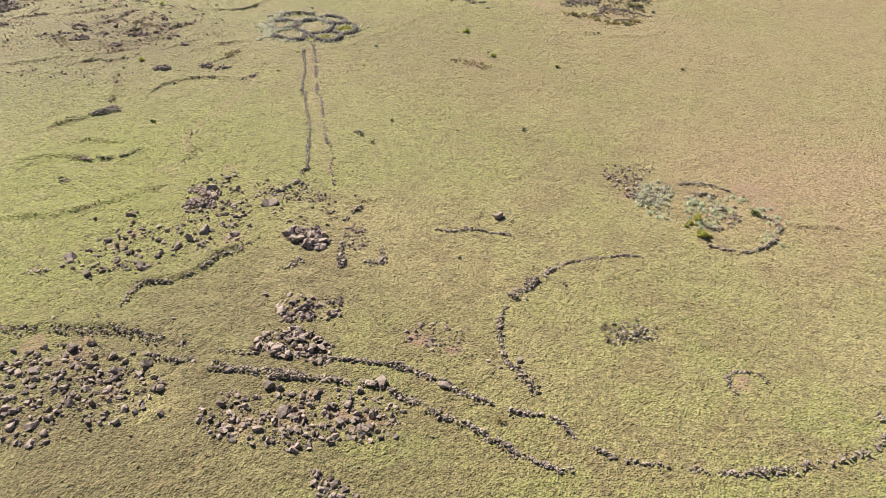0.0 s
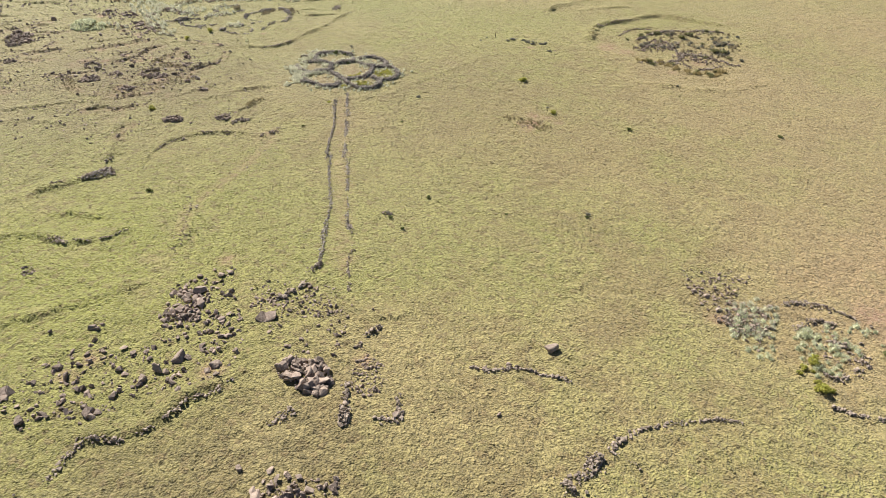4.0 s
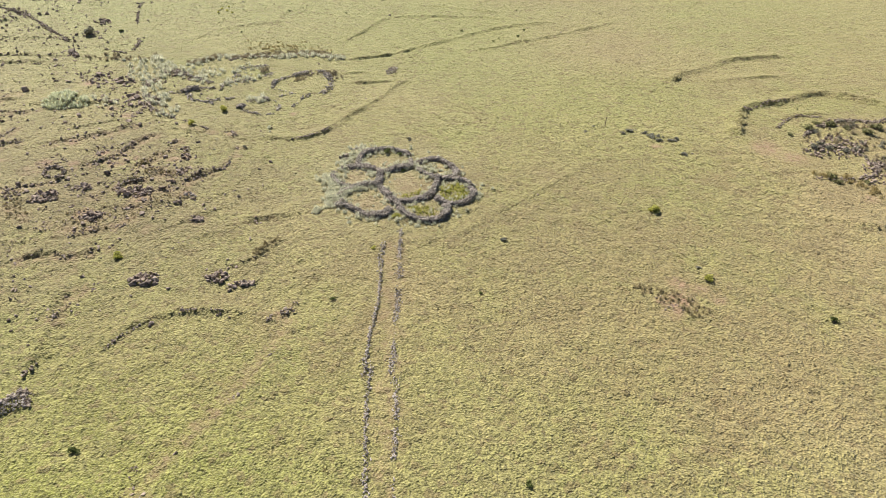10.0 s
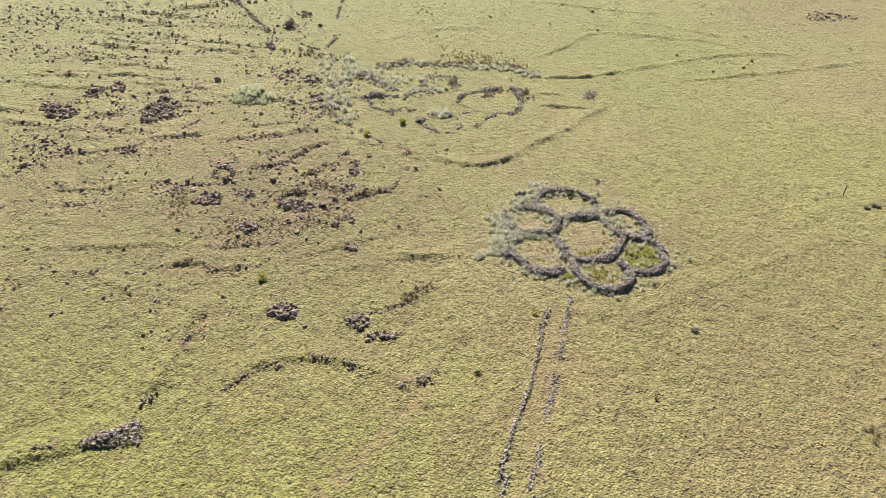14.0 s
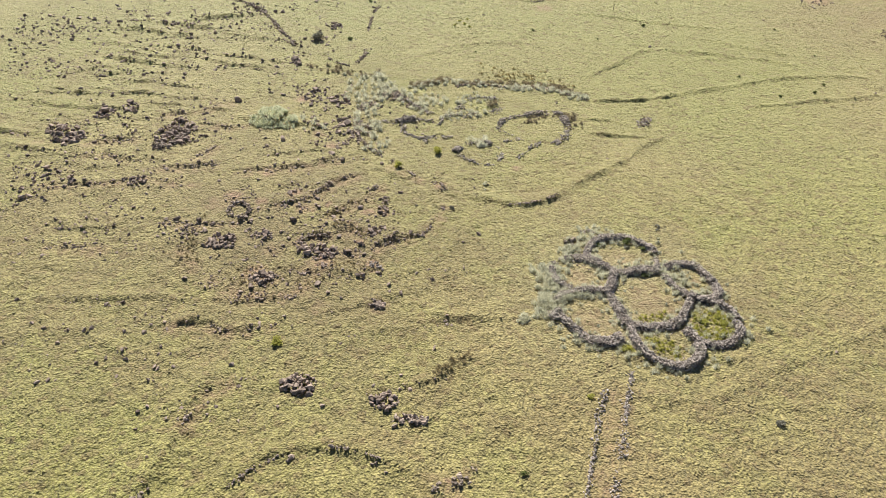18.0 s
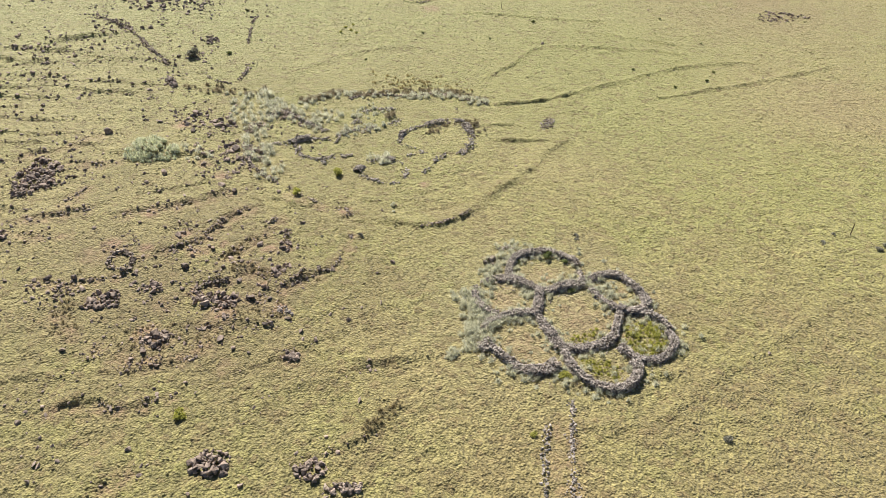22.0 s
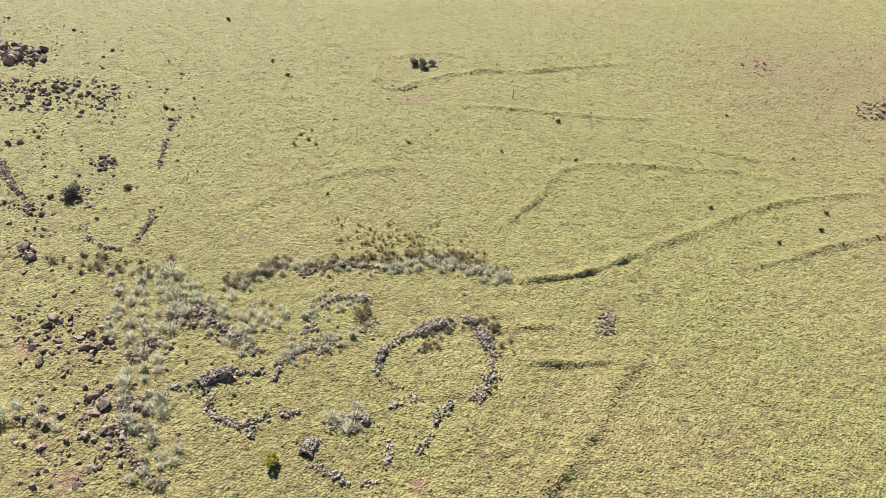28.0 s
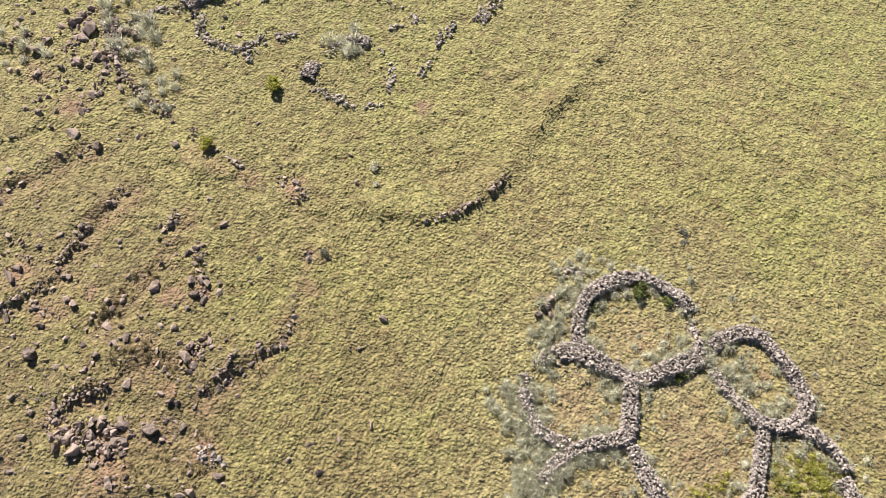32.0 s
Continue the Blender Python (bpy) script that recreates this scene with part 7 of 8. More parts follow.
dry_wall([(-15.9, -21.9), (-13.7, -23.1), (-11.8, -24.1), (-9.6, -25.2), (-7.7, -26.1), (-5.9, -27.0), (-4.4, -27.8)], "long straight drystone wall of grey blocks", 0.65, 0.32, 0.22, 112, 0.25, "stone_wall", "ruined stone walls", 46)
dry_wall([(-4.1, -28.3), (-3.4, -29.2), (-2.6, -30.0), (-1.5, -31.5), (-0.3, -32.9), (0.8, -34.3), (1.8, -35.7)], "long drystone wall of grey blocks with gaps", 0.65, 0.29, 0.22, 90, 0.3, "stone_wall", "ruined stone walls", 47)
dry_wall([(1.8, -35.7), (2.8, -37.0), (3.9, -38.0), (5.0, -38.7)], "collapsed end of a drystone wall", 0.58, 0.14, 0.20, 27, 0.35, "stone_wall", "ruined stone walls", 48)
dry_wall([(-10.7, -21.9), (-8.4, -23.2), (-6.8, -24.0), (-4.9, -24.8), (-3.0, -25.8)], "row of set stones beside boulders", 0.36, 0.22, 0.21, 45, 0.35, "stone_wall", "ruined stone walls", 49)
dry_wall([(-3.0, -25.8), (-1.6, -27.1), (-0.3, -28.4), (0.2, -29.4), (1.4, -30.7), (2.4, -31.6)], "drystone wall with pale faced blocks", 0.50, 0.32, 0.22, 72, 0.25, "stone_wall", "ruined stone walls", 50)
dry_wall([(2.8, -32.4), (4.3, -33.2), (5.5, -33.8), (6.2, -34.6), (6.3, -35.5), (6.8, -36.7), (7.5, -37.7), (8.9, -39.0)], "drystone wall of the large round enclosure", 0.58, 0.25, 0.21, 67, 0.3, "stone_wall", "ruined stone walls", 51)
dry_wall([(8.9, -39.0), (10.5, -39.8), (12.5, -40.8), (14.5, -41.7), (16.7, -42.4)], "sparse stone footing of the large round enclosure", 0.43, 0.14, 0.18, 40, 0.35, "stone_wall", "ruined stone walls", 52)
dry_wall([(16.7, -42.4), (19.1, -42.8), (21.2, -43.1), (23.6, -43.2), (25.6, -43.2), (27.3, -42.7)], "drystone wall of the large round enclosure", 0.72, 0.29, 0.22, 90, 0.3, "stone_wall", "ruined stone walls", 53)
dry_wall([(27.3, -42.7), (28.5, -41.7), (29.4, -40.5)], "scattered stone footing of the round enclosure", 0.36, 0.14, 0.18, 18, 0.35, "stone_wall", "ruined stone walls", 54)
dry_wall([(-30.7, -12.7), (-28.7, -13.4), (-26.2, -14.4), (-24.2, -15.1), (-22.6, -15.3), (-20.6, -16.7), (-19.0, -17.8)], "long dark drystone terrace wall", 0.95, 0.29, 0.17, 90, 0.12, "stone_wall", "ruined stone walls", 55)
dry_wall([(-18.2, -18.5), (-17.4, -19.1)], "short dark stone row", 0.43, 0.22, 0.20, 6, 0.35, "stone_wall", "ruined stone walls", 56)
dry_wall([(-21.4, -18.6), (-19.8, -19.6), (-17.9, -20.9), (-16.9, -20.9)], "row of pale stones below the terrace wall", 0.43, 0.18, 0.20, 27, 0.35, "stone_wall", "ruined stone walls", 57)
dry_wall([(-15.2, -20.3), (-13.9, -21.0), (-12.3, -21.7)], "scatter of stones along an old footing", 0.43, 0.14, 0.18, 13, 0.35, "stone_wall", "ruined stone walls", 58)
dry_wall([(-10.7, -5.9), (-12.2, -7.0), (-14.0, -7.4), (-15.3, -8.9), (-16.6, -9.8), (-18.0, -10.3)], "dark drystone terrace wall with shadowed face", 0.43, 0.29, 0.20, 67, 0.3, "stone_wall", "ruined stone walls", 59)
dry_wall([(-18.0, -10.3), (-19.5, -9.8), (-20.9, -9.5)], "low pale stone terrace edge", 0.50, 0.25, 0.20, 27, 0.35, "stone_wall", "ruined stone walls", 60)
dry_wall([(-20.5, -9.9), (-21.6, -11.6), (-22.1, -12.7)], "narrow stone row descending from a terrace", 0.36, 0.25, 0.20, 18, 0.35, "stone_wall", "ruined stone walls", 61)
dry_wall([(-22.5, -13.1), (-23.0, -13.3), (-23.8, -13.4)], "isolated dark drystone stub", 0.50, 0.29, 0.20, 13, 0.35, "stone_wall", "ruined stone walls", 62)
dry_wall([(-29.5, -5.2), (-28.1, -5.2), (-26.6, -4.6)], "row of dark stones on the terrace", 0.43, 0.29, 0.24, 18, 0.35, "stone_wall", "ruined stone walls", 63)
dry_wall([(-1.5, -4.4), (-1.0, -3.4), (-0.2, -2.7), (0.8, -2.2)], "curved drystone stub in open grass", 0.50, 0.29, 0.20, 27, 0.35, "stone_wall", "ruined stone walls", 64)
dry_wall([(20.2, -35.9), (20.3, -35.1), (20.7, -34.1), (21.8, -33.8), (23.1, -34.2), (23.6, -35.0), (23.4, -35.7)], "small broken ring of pale stones", 0.36, 0.14, 0.18, 22, 0.35, "stone_wall", "ruined stone walls", 65)
dry_wall([(-2.8, -8.2), (-3.4, -10.1), (-3.8, -12.4)], "short upright wall of stacked stones", 0.58, 0.32, 0.22, 18, 0.35, "stone_wall", "ruined stone walls", 66)
dry_wall([(0.9, -9.3), (0.2, -11.1), (0.3, -12.7), (-1.7, -12.1)], "corner of a ruined stone hut", 0.36, 0.22, 0.20, 18, 0.35, "stone_wall", "ruined stone walls", 67)
dry_wall([(-8.8, -11.1), (-7.8, -10.7), (-6.9, -9.6)], "patch of flat rubble in a row", 0.58, 0.11, 0.18, 13, 0.35, "stone_wall", "ruined stone walls", 68)
dry_wall([(6.4, -8.4), (7.8, -9.2), (9.7, -9.0), (11.6, -10.2), (13.4, -11.5)], "sparse broken line of stones", 0.43, 0.14, 0.21, 18, 0.35, "stone_wall", "ruined stone walls", 69)
dry_wall([(34.6, -6.3), (36.1, -6.0), (37.8, -6.1), (39.2, -6.9), (40.3, -7.8)], "overgrown wall of the eastern ruin", 0.58, 0.32, 0.21, 27, 0.35, "stone_wall", "ruined stone walls", 71)
dry_wall([(40.3, -7.8), (41.1, -9.0), (42.1, -10.5)], "low stone footing of the eastern ruin", 0.36, 0.18, 0.18, 13, 0.35, "stone_wall", "ruined stone walls", 72)
dry_wall([(34.1, -10.2), (35.5, -9.1), (37.6, -8.8), (38.8, -9.6)], "overgrown inner wall of the eastern ruin", 0.58, 0.29, 0.21, 18, 0.35, "stone_wall", "ruined stone walls", 73)
dry_wall([(36.7, -11.4), (37.8, -12.2), (38.3, -13.1), (37.8, -14.4), (36.1, -15.5), (34.3, -15.6), (33.6, -14.6)], "collapsed inner ring of the eastern ruin", 0.72, 0.29, 0.21, 40, 0.35, "stone_wall", "ruined stone walls", 74)
dry_wall([(40.6, -14.0), (41.6, -15.5), (41.3, -17.1), (39.3, -18.8), (37.2, -19.7), (34.8, -20.0), (33.0, -19.3), (31.6, -18.0)], "curved low wall of the eastern ruin", 0.50, 0.25, 0.21, 40, 0.35, "stone_wall", "ruined stone walls", 75)
dry_wall([(29.9, -5.5), (29.7, -7.7), (32.0, -8.2), (31.7, -9.4)], "tumbled stones of the eastern ruin", 0.86, 0.29, 0.24, 27, 0.35, "stone_wall", "ruined stone walls", 76)
dry_wall([(56.1, 56.6), (58.7, 57.5), (60.0, 56.2), (60.8, 54.4), (60.3, 52.3), (62.6, 51.6), (64.4, 50.1), (65.2, 47.9)], "overgrown drystone wall of the north-eastern compound", 0.79, 0.29, 0.20, 27, 0.35, "stone_wall", "ruined stone walls", 81)
dry_wall([(52.3, 50.7), (54.0, 49.8), (56.2, 49.6), (58.6, 49.8), (60.9, 51.7)], "overgrown drystone wall of the north-eastern compound", 0.72, 0.25, 0.20, 27, 0.35, "stone_wall", "ruined stone walls", 82)
dry_wall([(56.7, 59.8), (59.0, 61.4), (61.9, 62.8), (65.5, 62.9), (68.4, 61.9), (71.3, 62.3), (73.7, 60.0)], "overgrown drystone wall of the north-eastern compound", 0.65, 0.22, 0.20, 22, 0.35, "stone_wall", "ruined stone walls", 83)
dry_wall([(59.0, 48.5), (59.3, 46.2), (61.9, 45.4), (65.2, 46.9)], "overgrown drystone wall of the north-eastern compound", 0.58, 0.29, 0.21, 18, 0.35, "stone_wall", "ruined stone walls", 84)
dry_wall([(52.8, 67.5), (57.7, 69.2), (60.5, 69.4)], "dark banked wall above the compound", 0.43, 0.25, 0.20, 9, 0.35, "stone_wall", "ruined stone walls", 85)
dry_wall([(-11.7, 96.5), (-10.3, 97.6), (-8.7, 98.0), (-6.4, 97.7), (-4.2, 97.5), (-2.5, 98.2), (-1.1, 98.6), (0.8, 97.8), (2.4, 96.7), (4.6, 95.8)], "long overgrown outer wall of the northern ring", 0.50, 0.15, 0.18, 40, 0.18, "stone_wall", "ruined stone walls", 92)
dry_wall([(11.3, 91.6), (11.4, 90.3), (10.8, 89.1)], "small pile of pale stones in the grass", 0.86, 0.22, 0.20, 18, 0.35, "stone_wall", "ruined stone walls", 105)
dry_wall([(-21.4, 83.6), (-21.1, 81.6), (-20.6, 79.9), (-20.1, 79.0)], "narrow stone wall among pale tussocks", 0.58, 0.32, 0.20, 36, 0.35, "stone_wall", "ruined stone walls", 106)
dry_wall([(-20.1, 78.9), (-19.4, 78.5), (-18.5, 77.6), (-17.5, 76.5)], "narrow wall of pale stones running downhill", 0.50, 0.22, 0.17, 31, 0.35, "stone_wall", "ruined stone walls", 107)
dry_wall([(-16.2, 75.6), (-15.8, 74.9), (-15.2, 74.3)], "pale stone stub beside a shrub", 0.50, 0.25, 0.17, 18, 0.35, "stone_wall", "ruined stone walls", 108)
dry_wall([(-15.2, 74.3), (-14.2, 73.8), (-13.3, 73.0)], "line of small stones in the turf", 0.36, 0.11, 0.16, 13, 0.35, "stone_wall", "ruined stone walls", 109)
dry_wall([(-11.4, 72.2), (-10.5, 71.7), (-9.8, 70.9)], "patch of pale flat stones in the bank", 0.72, 0.07, 0.16, 22, 0.35, "stone_wall", "ruined stone walls", 110)
dry_wall([(-3.7, 69.1), (-1.9, 69.7), (-0.3, 70.4), (1.0, 71.8)], "stones showing in the curved bank", 0.29, 0.10, 0.16, 27, 0.35, "stone_wall", "ruined stone walls", 111)
dry_wall([(-28.2, 62.3), (-29.0, 63.4), (-28.9, 64.7), (-27.9, 64.8), (-27.0, 63.7), (-27.1, 62.6), (-27.6, 62.0)], "small ring of stacked grey stones", 0.50, 0.32, 0.21, 27, 0.35, "stone_wall", "ruined stone walls", 130)
dry_wall([(-9.6, 41.8), (-8.7, 42.1), (-7.3, 41.9)], "low stone stub with dry grass", 0.65, 0.29, 0.22, 18, 0.35, "stone_wall", "ruined stone walls", 139)
dry_wall([(-25.8, 29.7), (-25.0, 30.2), (-24.2, 30.7), (-23.5, 31.5), (-23.0, 31.9)], "dark triangular stone-walled corner", 0.65, 0.29, 0.20, 63, 0.3, "stone_wall", "ruined stone walls", 140)
dry_wall([(-28.8, 28.8), (-27.6, 29.2), (-25.8, 29.7)], "thin dark stone wall running out from a corner", 0.36, 0.18, 0.18, 22, 0.35, "stone_wall", "ruined stone walls", 170)
dry_wall([(-22.9, 31.8), (-22.6, 30.9), (-22.2, 30.2)], "dark stone-walled corner", 0.65, 0.25, 0.18, 18, 0.3, "stone_wall", "ruined stone walls", 141)
dry_wall([(-23.3, 32.9), (-23.3, 33.8), (-22.9, 34.6)], "loose line of pale stones", 0.50, 0.14, 0.22, 13, 0.35, "stone_wall", "ruined stone walls", 142)
dry_wall([(-6.3, 36.9), (-5.3, 37.2), (-4.6, 37.8), (-4.0, 38.8)], "patch of broken reddish stones", 0.58, 0.18, 0.20, 22, 0.35, "stone_wall", "ruined stone walls", 144)
dry_wall([(-18.5, 35.0), (-17.7, 36.4), (-16.8, 37.4), (-15.7, 38.2)], "low dark drystone terrace riser", 0.29, 0.10, 0.16, 22, 0.35, "stone_wall", "ruined stone walls", 145)
dry_wall([(-12.6, 39.0), (-11.2, 38.9), (-9.7, 38.5)], "low dark drystone terrace riser", 0.29, 0.08, 0.16, 13, 0.35, "stone_wall", "ruined stone walls", 146)
dry_wall([(-26.4, 17.6), (-25.8, 16.9), (-25.1, 16.6)], "small group of stones on a bank", 0.50, 0.18, 0.20, 9, 0.35, "stone_wall", "ruined stone walls", 147)
dry_wall([(-48.9, 120.0), (-46.5, 118.6), (-44.1, 116.5), (-41.1, 113.0), (-39.0, 109.6), (-36.5, 106.5), (-35.3, 104.3)], "old stone wall climbing the western slope", 0.58, 0.22, 0.21, 36, 0.35, "stone_wall", "ruined stone walls", 150)
dry_wall([(-25.8, 106.0), (-25.2, 104.1), (-25.4, 102.3), (-25.8, 100.7)], "stone row closing a hillside pen", 0.50, 0.22, 0.21, 18, 0.35, "stone_wall", "ruined stone walls", 151)
dry_wall([(-30.2, 102.6), (-29.1, 100.8), (-27.7, 99.8), (-26.3, 99.6)], "stone row closing a hillside pen", 0.43, 0.14, 0.20, 13, 0.35, "stone_wall", "ruined stone walls", 152)
dry_wall([(-27.4, 124.0), (-27.6, 120.5), (-27.2, 116.5), (-26.7, 112.1)], "sparse stone row on the slope", 0.36, 0.11, 0.20, 13, 0.35, "stone_wall", "ruined stone walls", 153)
dry_wall([(-4.6, 132.3), (-3.1, 131.1), (-1.5, 132.4)], "stones of a small far ring", 0.43, 0.22, 0.20, 9, 0.35, "stone_wall", "ruined stone walls", 154)
dry_wall([(-39.8, 76.3), (-38.9, 78.4), (-38.8, 74.0), (-40.5, 73.1)], "heap wall of grey slabs", 0.86, 0.36, 0.33, 18, 0.35, "stone_wall", "ruined stone walls", 160)
dry_wall([(2.4, 61.8), (1.3, 61.3), (0.6, 60.0), (0.6, 58.5), (1.2, 57.6), (2.5, 57.0)], "tumbled grey drystone wall of the lobed cattle enclosure", 0.67, 0.40, 0.19, 230, 0.34, "enclosure_wall", "walls of the lobed enclosure", 25)
dry_wall([(1.4, 56.3), (0.6, 55.2), (0.5, 54.0), (1.1, 53.1)], "tumbled grey drystone wall of the lobed cattle enclosure", 0.67, 0.40, 0.19, 230, 0.34, "enclosure_wall", "walls of the lobed enclosure", 26)
dry_wall([(-26.9, 17.6), (-25.2, 17.0), (-23.3, 16.3), (-21.4, 16.8), (-19.9, 18.0)], "thin dark line of stones on a low bank", 0.29, 0.09, 0.13, 9, 0.5, "stone_wall", "ruined stone walls", 198)
dry_wall([(68.5, 55.1), (70.5, 55.4), (71.6, 53.9), (72.7, 53.1)], "overgrown drystone wall of the north-eastern compound", 0.72, 0.25, 0.20, 9, 0.35, "stone_wall", "ruined stone walls", 199)
dry_wall([(65.7, 48.7), (65.8, 47.0), (67.5, 46.0)], "overgrown drystone wall of the north-eastern compound", 0.72, 0.25, 0.20, 9, 0.35, "stone_wall", "ruined stone walls", 200)
dry_wall([(54.9, 62.5), (57.2, 64.4), (59.9, 65.2), (62.1, 64.2)], "low stone kerb of the north-eastern compound", 0.43, 0.14, 0.17, 9, 0.35, "stone_wall", "ruined stone walls", 201)

for number, (line, step, stones) in enumerate(RISERS):
    if stones == 2:
        dry_wall(line, "dark stone face of a cultivation terrace", 0.32, step * 0.8, 0.15, 20, 0.3, "stone_wall", "terrace edges", 700 + number)
    elif stones:
        riser_stones(line, step, stones, 700 + number)
dry_wall([(-5.7, 85.7), (-5.7, 86.7), (-5.5, 87.7), (-5.0, 88.5), (-4.2, 89.1), (-2.9, 89.8), (-1.9, 90.5), (-0.8, 90.9), (0.4, 91.1), (1.6, 90.8)], "tumbled grey wall of the northern ring", 0.6, 0.36, 0.16, 22, 0.25, "ring_wall", "walls of the northern ring", 400)
dry_wall([(1.6, 90.0), (2.0, 88.5), (2.2, 87.4), (2.1, 86.0), (1.7, 84.8), (1.2, 83.9), (0.6, 83.1)], "tumbled grey wall of the northern ring", 0.85, 0.36, 0.16, 22, 0.25, "ring_wall", "walls of the northern ring", 401)
dry_wall([(-0.8, 82.9), (-1.6, 82.3), (-2.0, 81.5), (-2.4, 80.5), (-3.2, 79.0)], "tumbled grey wall of the northern ring", 0.7, 0.31, 0.16, 22, 0.25, "ring_wall", "walls of the northern ring", 402)
dry_wall([(-5.7, 85.7), (-5.0, 84.8), (-4.1, 84.0), (-3.0, 83.3), (-5.0, 82.7)], "tumbled grey wall of the northern ring", 0.6, 0.14, 0.16, 22, 0.6, "ring_wall", "walls of the northern ring", 403)
dry_wall([(-10.6, 91.7), (-9.9, 92.9), (-9.1, 93.8), (-8.1, 93.9), (-6.8, 93.5), (-6.3, 93.6)], "tumbled grey wall of the northern ring", 0.85, 0.31, 0.16, 22, 0.25, "ring_wall", "walls of the northern ring", 404)
dry_wall([(-10.9, 91.6), (-10.3, 90.7), (-11.1, 89.6), (-10.6, 88.9)], "tumbled grey wall of the northern ring", 0.7, 0.14, 0.16, 22, 0.6, "ring_wall", "walls of the northern ring", 405)
dry_wall([(-10.2, 88.0), (-9.2, 88.3), (-8.5, 89.0), (-7.3, 89.0), (-6.3, 88.7), (-5.8, 88.5)], "tumbled grey wall of the northern ring", 0.9, 0.31, 0.16, 22, 0.25, "ring_wall", "walls of the northern ring", 406)
dry_wall([(-6.6, 89.4), (-6.2, 90.5), (-5.7, 91.4)], "tumbled grey wall of the northern ring", 0.9, 0.24, 0.16, 22, 0.25, "ring_wall", "walls of the northern ring", 407)
dry_wall([(-12.5, 85.1), (-12.4, 86.0), (-12.3, 87.1), (-11.7, 87.8), (-10.8, 88.1), (-10.3, 88.5)], "tumbled grey wall of the northern ring", 0.7, 0.36, 0.16, 22, 0.25, "ring_wall", "walls of the northern ring", 408)
dry_wall([(-19.6, 92.6), (-18.3, 91.7), (-17.1, 90.8), (-15.9, 89.3), (-15.0, 88.6), (-14.2, 88.0), (-13.5, 87.6)], "tumbled grey wall of the northern ring", 0.7, 0.31, 0.16, 22, 0.25, "ring_wall", "walls of the northern ring", 409)
dry_wall([(-20.4, 83.4), (-19.5, 84.1), (-18.4, 84.6), (-17.2, 84.8)], "tumbled grey wall of the northern ring", 0.6, 0.24, 0.16, 22, 0.25, "ring_wall", "walls of the northern ring", 410)
dry_wall([(-17.2, 84.8), (-16.7, 85.3), (-15.9, 85.7), (-15.3, 85.8)], "tumbled grey wall of the northern ring", 0.8, 0.48, 0.16, 22, 0.25, "ring_wall", "walls of the northern ring", 411)
dry_wall([(-15.3, 85.7), (-14.3, 85.8), (-13.5, 85.9)], "tumbled grey wall of the northern ring", 0.5, 0.22, 0.16, 22, 0.25, "ring_wall", "walls of the northern ring", 412)
dry_wall([(-16.7, 84.7), (-16.3, 83.8), (-16.3, 82.8), (-15.8, 82.1), (-15.2, 81.6), (-14.5, 81.3), (-13.8, 81.3)], "tumbled grey wall of the northern ring", 0.6, 0.24, 0.16, 22, 0.25, "ring_wall", "walls of the northern ring", 413)
dry_wall([(-13.8, 81.3), (-13.2, 81.6), (-12.6, 82.2), (-12.2, 82.6)], "tumbled grey wall of the northern ring", 0.7, 0.34, 0.16, 22, 0.25, "ring_wall", "walls of the northern ring", 414)
dry_wall([(-13.3, 80.1), (-13.2, 81.4)], "tumbled grey wall of the northern ring", 0.7, 0.24, 0.16, 22, 0.25, "ring_wall", "walls of the northern ring", 415)
dry_wall([(-9.9, 79.0), (-9.5, 80.3), (-8.5, 81.2), (-7.3, 81.8), (-6.2, 81.6)], "tumbled grey wall of the northern ring", 0.8, 0.43, 0.16, 22, 0.25, "ring_wall", "walls of the northern ring", 416)
dry_wall([(-6.2, 81.6), (-5.4, 81.0), (-5.0, 79.9), (-5.0, 78.6), (-5.5, 77.4)], "tumbled grey wall of the northern ring", 0.6, 0.19, 0.16, 22, 0.6, "ring_wall", "walls of the northern ring", 417)
dry_wall([(-5.5, 77.4), (-6.3, 76.8), (-7.3, 77.0), (-8.6, 77.7), (-9.7, 78.5)], "tumbled grey wall of the northern ring", 0.7, 0.18, 0.16, 22, 0.6, "ring_wall", "walls of the northern ring", 418)
dry_wall([(-11.7, 82.2), (-10.6, 82.3)], "tumbled grey wall of the northern ring", 0.5, 0.22, 0.16, 22, 0.25, "ring_wall", "walls of the northern ring", 419)
rubble([(-25.5, 29.6), (-24.1, 31.0), (-23.3, 32.2), (-22.2, 30.3), (-23.8, 29.8)], 260, "dense heap of small grey stones in a wall corner", 0.10, 0.28, 24, "rubble_heap", 0.45, 801, True)

# ---- the turf itself ----
build_ground()


def with_sides(made):
    return made[0], 3, made[1]


def domes(x, y, z, height, radius, seed):
    """Low rounded tussocks, each a little lopsided: corners and triangles."""
    rng = np.random.default_rng(seed)
    n = len(x)
    a = rng.uniform(0, 2 * np.pi, n)
    lean_x, lean_y = radius * rng.uniform(-0.25, 0.25, n), radius * rng.uniform(-0.25, 0.25, n)
    co = []
    for share, up in ((1.0, -0.5), (0.68, 0.55)):
        for k in range(6):
            r = radius * share * rng.uniform(0.75, 1.25, n)
            co.append(np.stack([x + np.cos(a + k * np.pi / 3) * r + lean_x * max(up, 0), y + np.sin(a + k * np.pi / 3) * r + lean_y * max(up, 0),
                                z + height * up * rng.uniform(0.8, 1.2, n)], -1))
    co.append(np.stack([x + lean_x, y + lean_y, z + height], -1))
    co = np.stack(co, 1).reshape(-1, 3)
    face = []
    for k in range(6):
        m = (k + 1) % 6
        face += [k, m, 6 + m, k, 6 + m, 6 + k, 6 + k, 6 + m, 12]
    return co, (np.arange(n)[:, None] * 13 + np.array(face)).ravel()


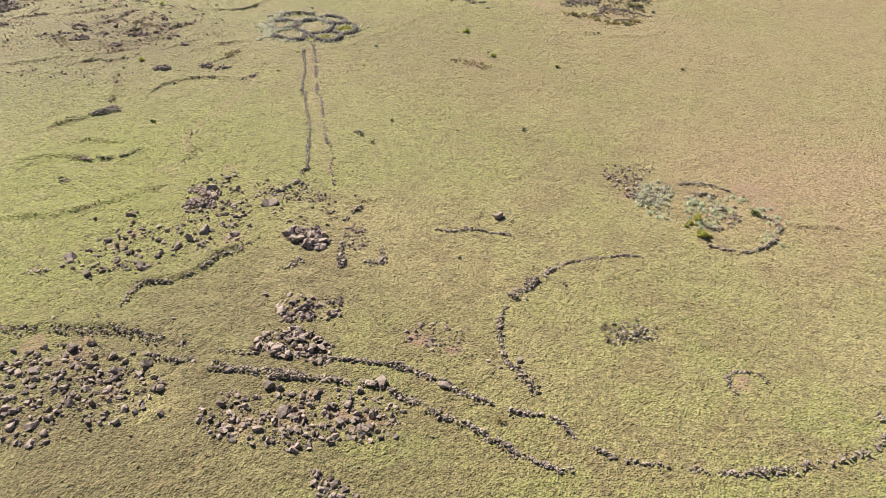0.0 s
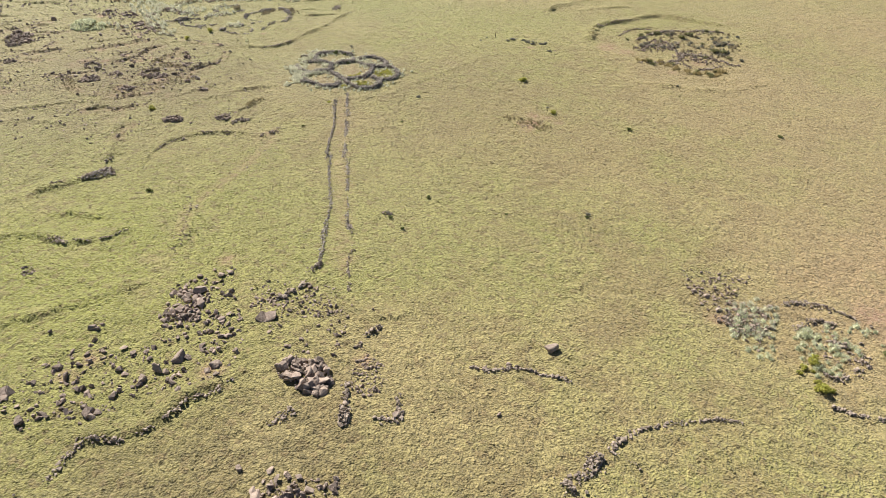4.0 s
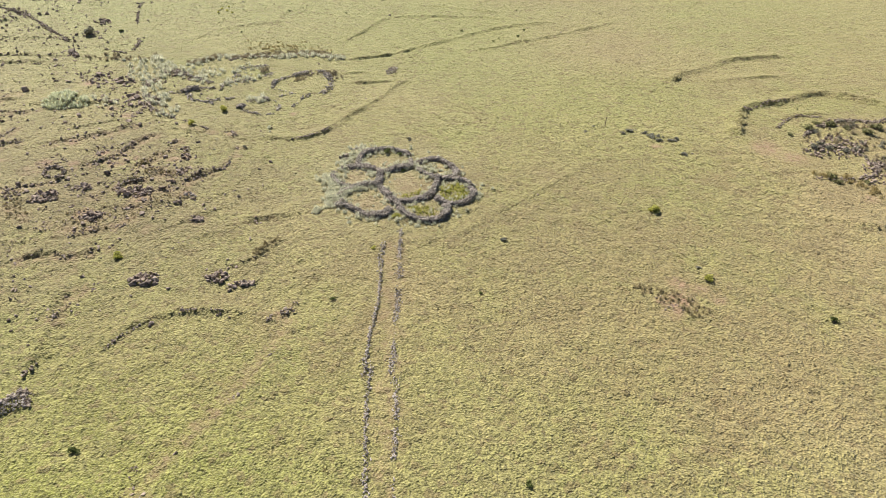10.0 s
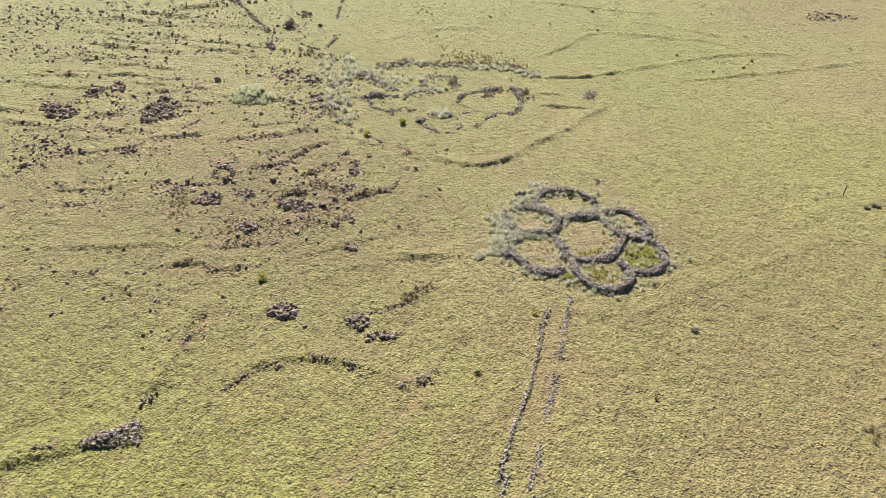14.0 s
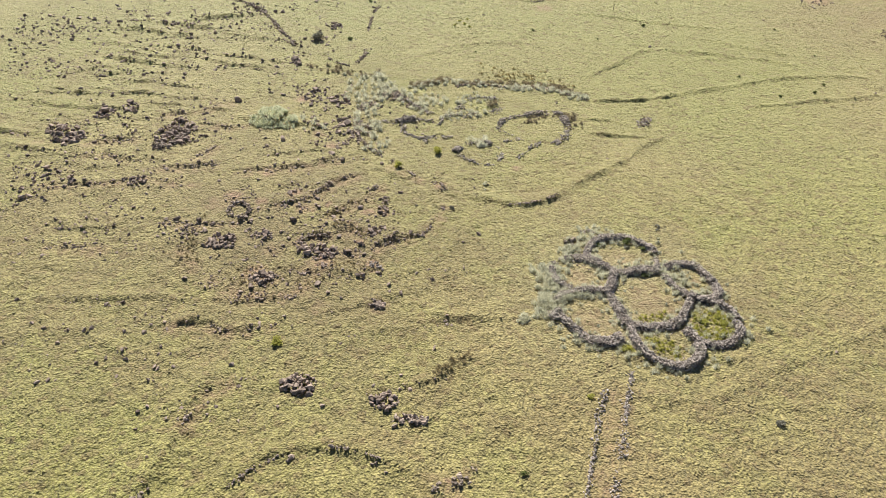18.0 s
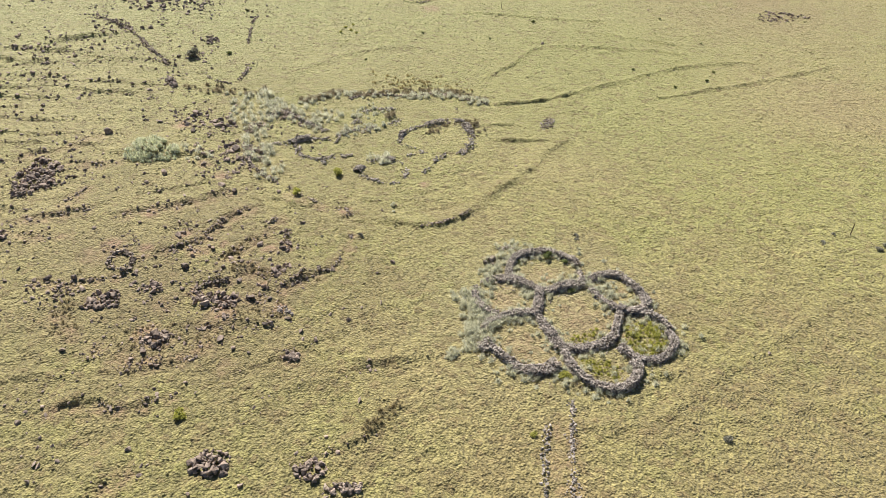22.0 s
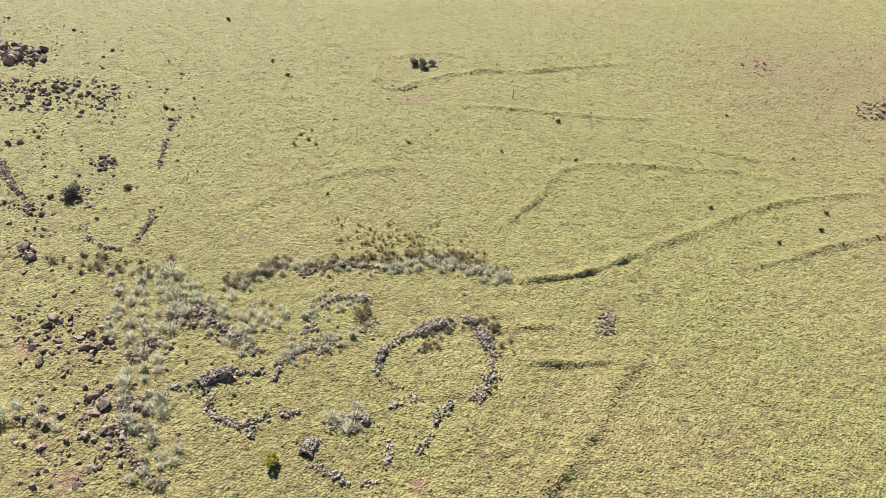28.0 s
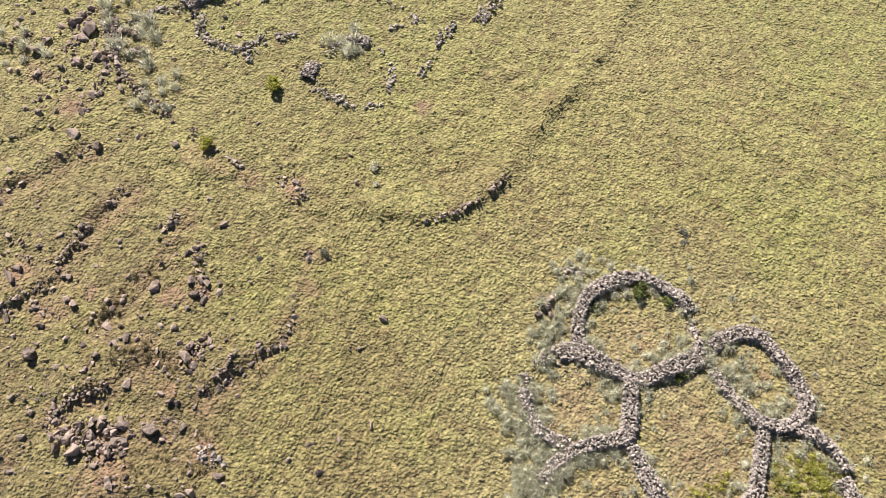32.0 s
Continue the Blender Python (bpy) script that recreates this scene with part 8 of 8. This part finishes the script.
def turf_tufts():
    """Low tussocks of grass, dense where the view is near and thinning out with distance."""
    rng = np.random.default_rng(31)
    n = 300000
    x, y = rng.uniform(-75, 85, n), rng.uniform(-50, 150, n)
    out = np.maximum(np.maximum(-34 - x, x - 40), 0) + 0.8 * np.maximum(np.maximum(-46 - y, y - 100), 0)
    dense = 1 / (1 + (out / 16) ** 2)
    keep = rng.uniform(0, 1, n) < 0.52 * dense * (0.35 + 0.65 * lumps(x, y, 0.7, 21))
    x, y, dense = x[keep], y[keep], dense[keep]
    keep = np.ones(len(x), bool)
    for bx, by, r, amount in BARE:
        keep &= (np.hypot(x - bx, y - by) > r * rng.uniform(0.5, 1.3, len(x))) | (rng.uniform(0, 1, len(x)) > amount)
    x, y, dense = x[keep], y[keep], dense[keep]
    r = (0.06 + 0.09 * rng.uniform(0, 1, len(x)) ** 2) * (1 + 0.5 * (1 - dense))
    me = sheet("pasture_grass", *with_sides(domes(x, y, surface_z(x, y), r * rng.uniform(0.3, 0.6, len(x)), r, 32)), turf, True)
    tagged(new("pasture_grass", me), "short yellow-green tufted grass covering the hillside", "grass", kind="stuff")


turf_tufts()


def bank_grass():
    """Longer, darker grass on the banks."""
    rng = np.random.default_rng(41)
    xs, ys = [], []
    for points, height, width, step in BANKS:
        if height + step < 0.46:
            continue
        px, py, tx, ty, s = along(points, 0.055)
        o = np.where(tx > 0, -1, 1) * rng.normal(-0.05, width * 0.35, len(px))
        keep = rng.uniform(0, 1, len(px)) < 1.1 * lumps(px, py, 2.2, 43) - 0.3
        xs.append((px - ty * o)[keep])
        ys.append((py + tx * o)[keep])
    x, y = np.concatenate(xs), np.concatenate(ys)
    h = rng.uniform(0.03, 0.075, len(x))
    me = sheet("bank_grass", *with_sides(blades(x, y, ground_z(x, y), h, h * 1.2, 9, 0.5, 42, 0.7)), bank_blades)
    tagged(new("bank_grass", me), "dark brown grass along the old banks and terraces", "grass", kind="stuff")


def scattered_herbs():
    """Small dark plants dotted over the pasture."""
    rng = np.random.default_rng(51)
    x, y = rng.uniform(-65, 70, 1300), rng.uniform(-46, 170, 1300)
    keep = rng.uniform(0, 1, len(x)) < 0.15 + 0.8 * lumps(x, y, 9.0, 53) + 0.4 * (x < -8)
    x, y = x[keep], y[keep]
    h = rng.uniform(0.06, 0.15, len(x)) * (1 + 0.6 * (rng.uniform(0, 1, len(x)) < 0.1))
    me = sheet("pasture_herb", *with_sides(blades(x, y, surface_z(x, y), h, h * 1.1, 9, 0.5, 52, 0.8)), bank_blades)
    tagged(new("pasture_herb", me), "small dark herbs dotted over the pasture", "plants", kind="stuff")


def slope_stones():
    """Small stones strewn over the western slope and thinly elsewhere."""
    rnd = random.Random(61)
    cos, tris, n = [], [], 0
    rng = np.random.default_rng(62)
    x, y = rng.uniform(-75, 50, 60000), rng.uniform(-45, 150, 60000)
    west = np.clip((-x - np.where(y > 92, 24, 4)) / 14, 0, 1) * np.clip((y - 34) / 10, 0, 1)
    zone = (x > -50) * (x < -9) * (y > 50) * (y < 74)
    keep = rng.uniform(0, 1, len(x)) < west * (1 + 0.9 * (y > 88)) * (0.03 + 1.3 * np.clip(lumps(x, y, 5.0, 63) - 0.5, 0, 1) + 4.0 * np.clip((relief(x, y + 0.45) - relief(x, y - 0.45)) / 0.2, 0, 1)) + 0.002 + 0.30 * zone * np.clip(lumps(x, y, 1.7, 64) - 0.52, 0, 1) * (lumps(x, y, 6.0, 65) > 0.35)
    x, y = x[keep], y[keep]
    z = ground_z(x, y) + hummocks(x, y)
    for px, py, pz in zip(x, y, z):
        size = 0.09 + 0.36 * rnd.random() ** 3 + (0.25 * rnd.random() ** 3 if py > 88 else 0)
        co, faces = rnd.choice(SHAPES)
        m = np.array(stone_matrix(rnd, px, py, pz + size * 0.1, size, 35))
        cos.append(co @ m[:3, :3].T + m[:3, 3])
        tris.append(faces + n)
        n += len(co)
    me = sheet("slope_stones", np.concatenate(cos), 3, np.concatenate(tris).ravel(), rubble_fill)
    tagged(new("slope_stones", me), "small grey-brown stones strewn thinly over the slope", "stones", kind="stuff")


bank_grass()
scattered_herbs()
slope_stones()
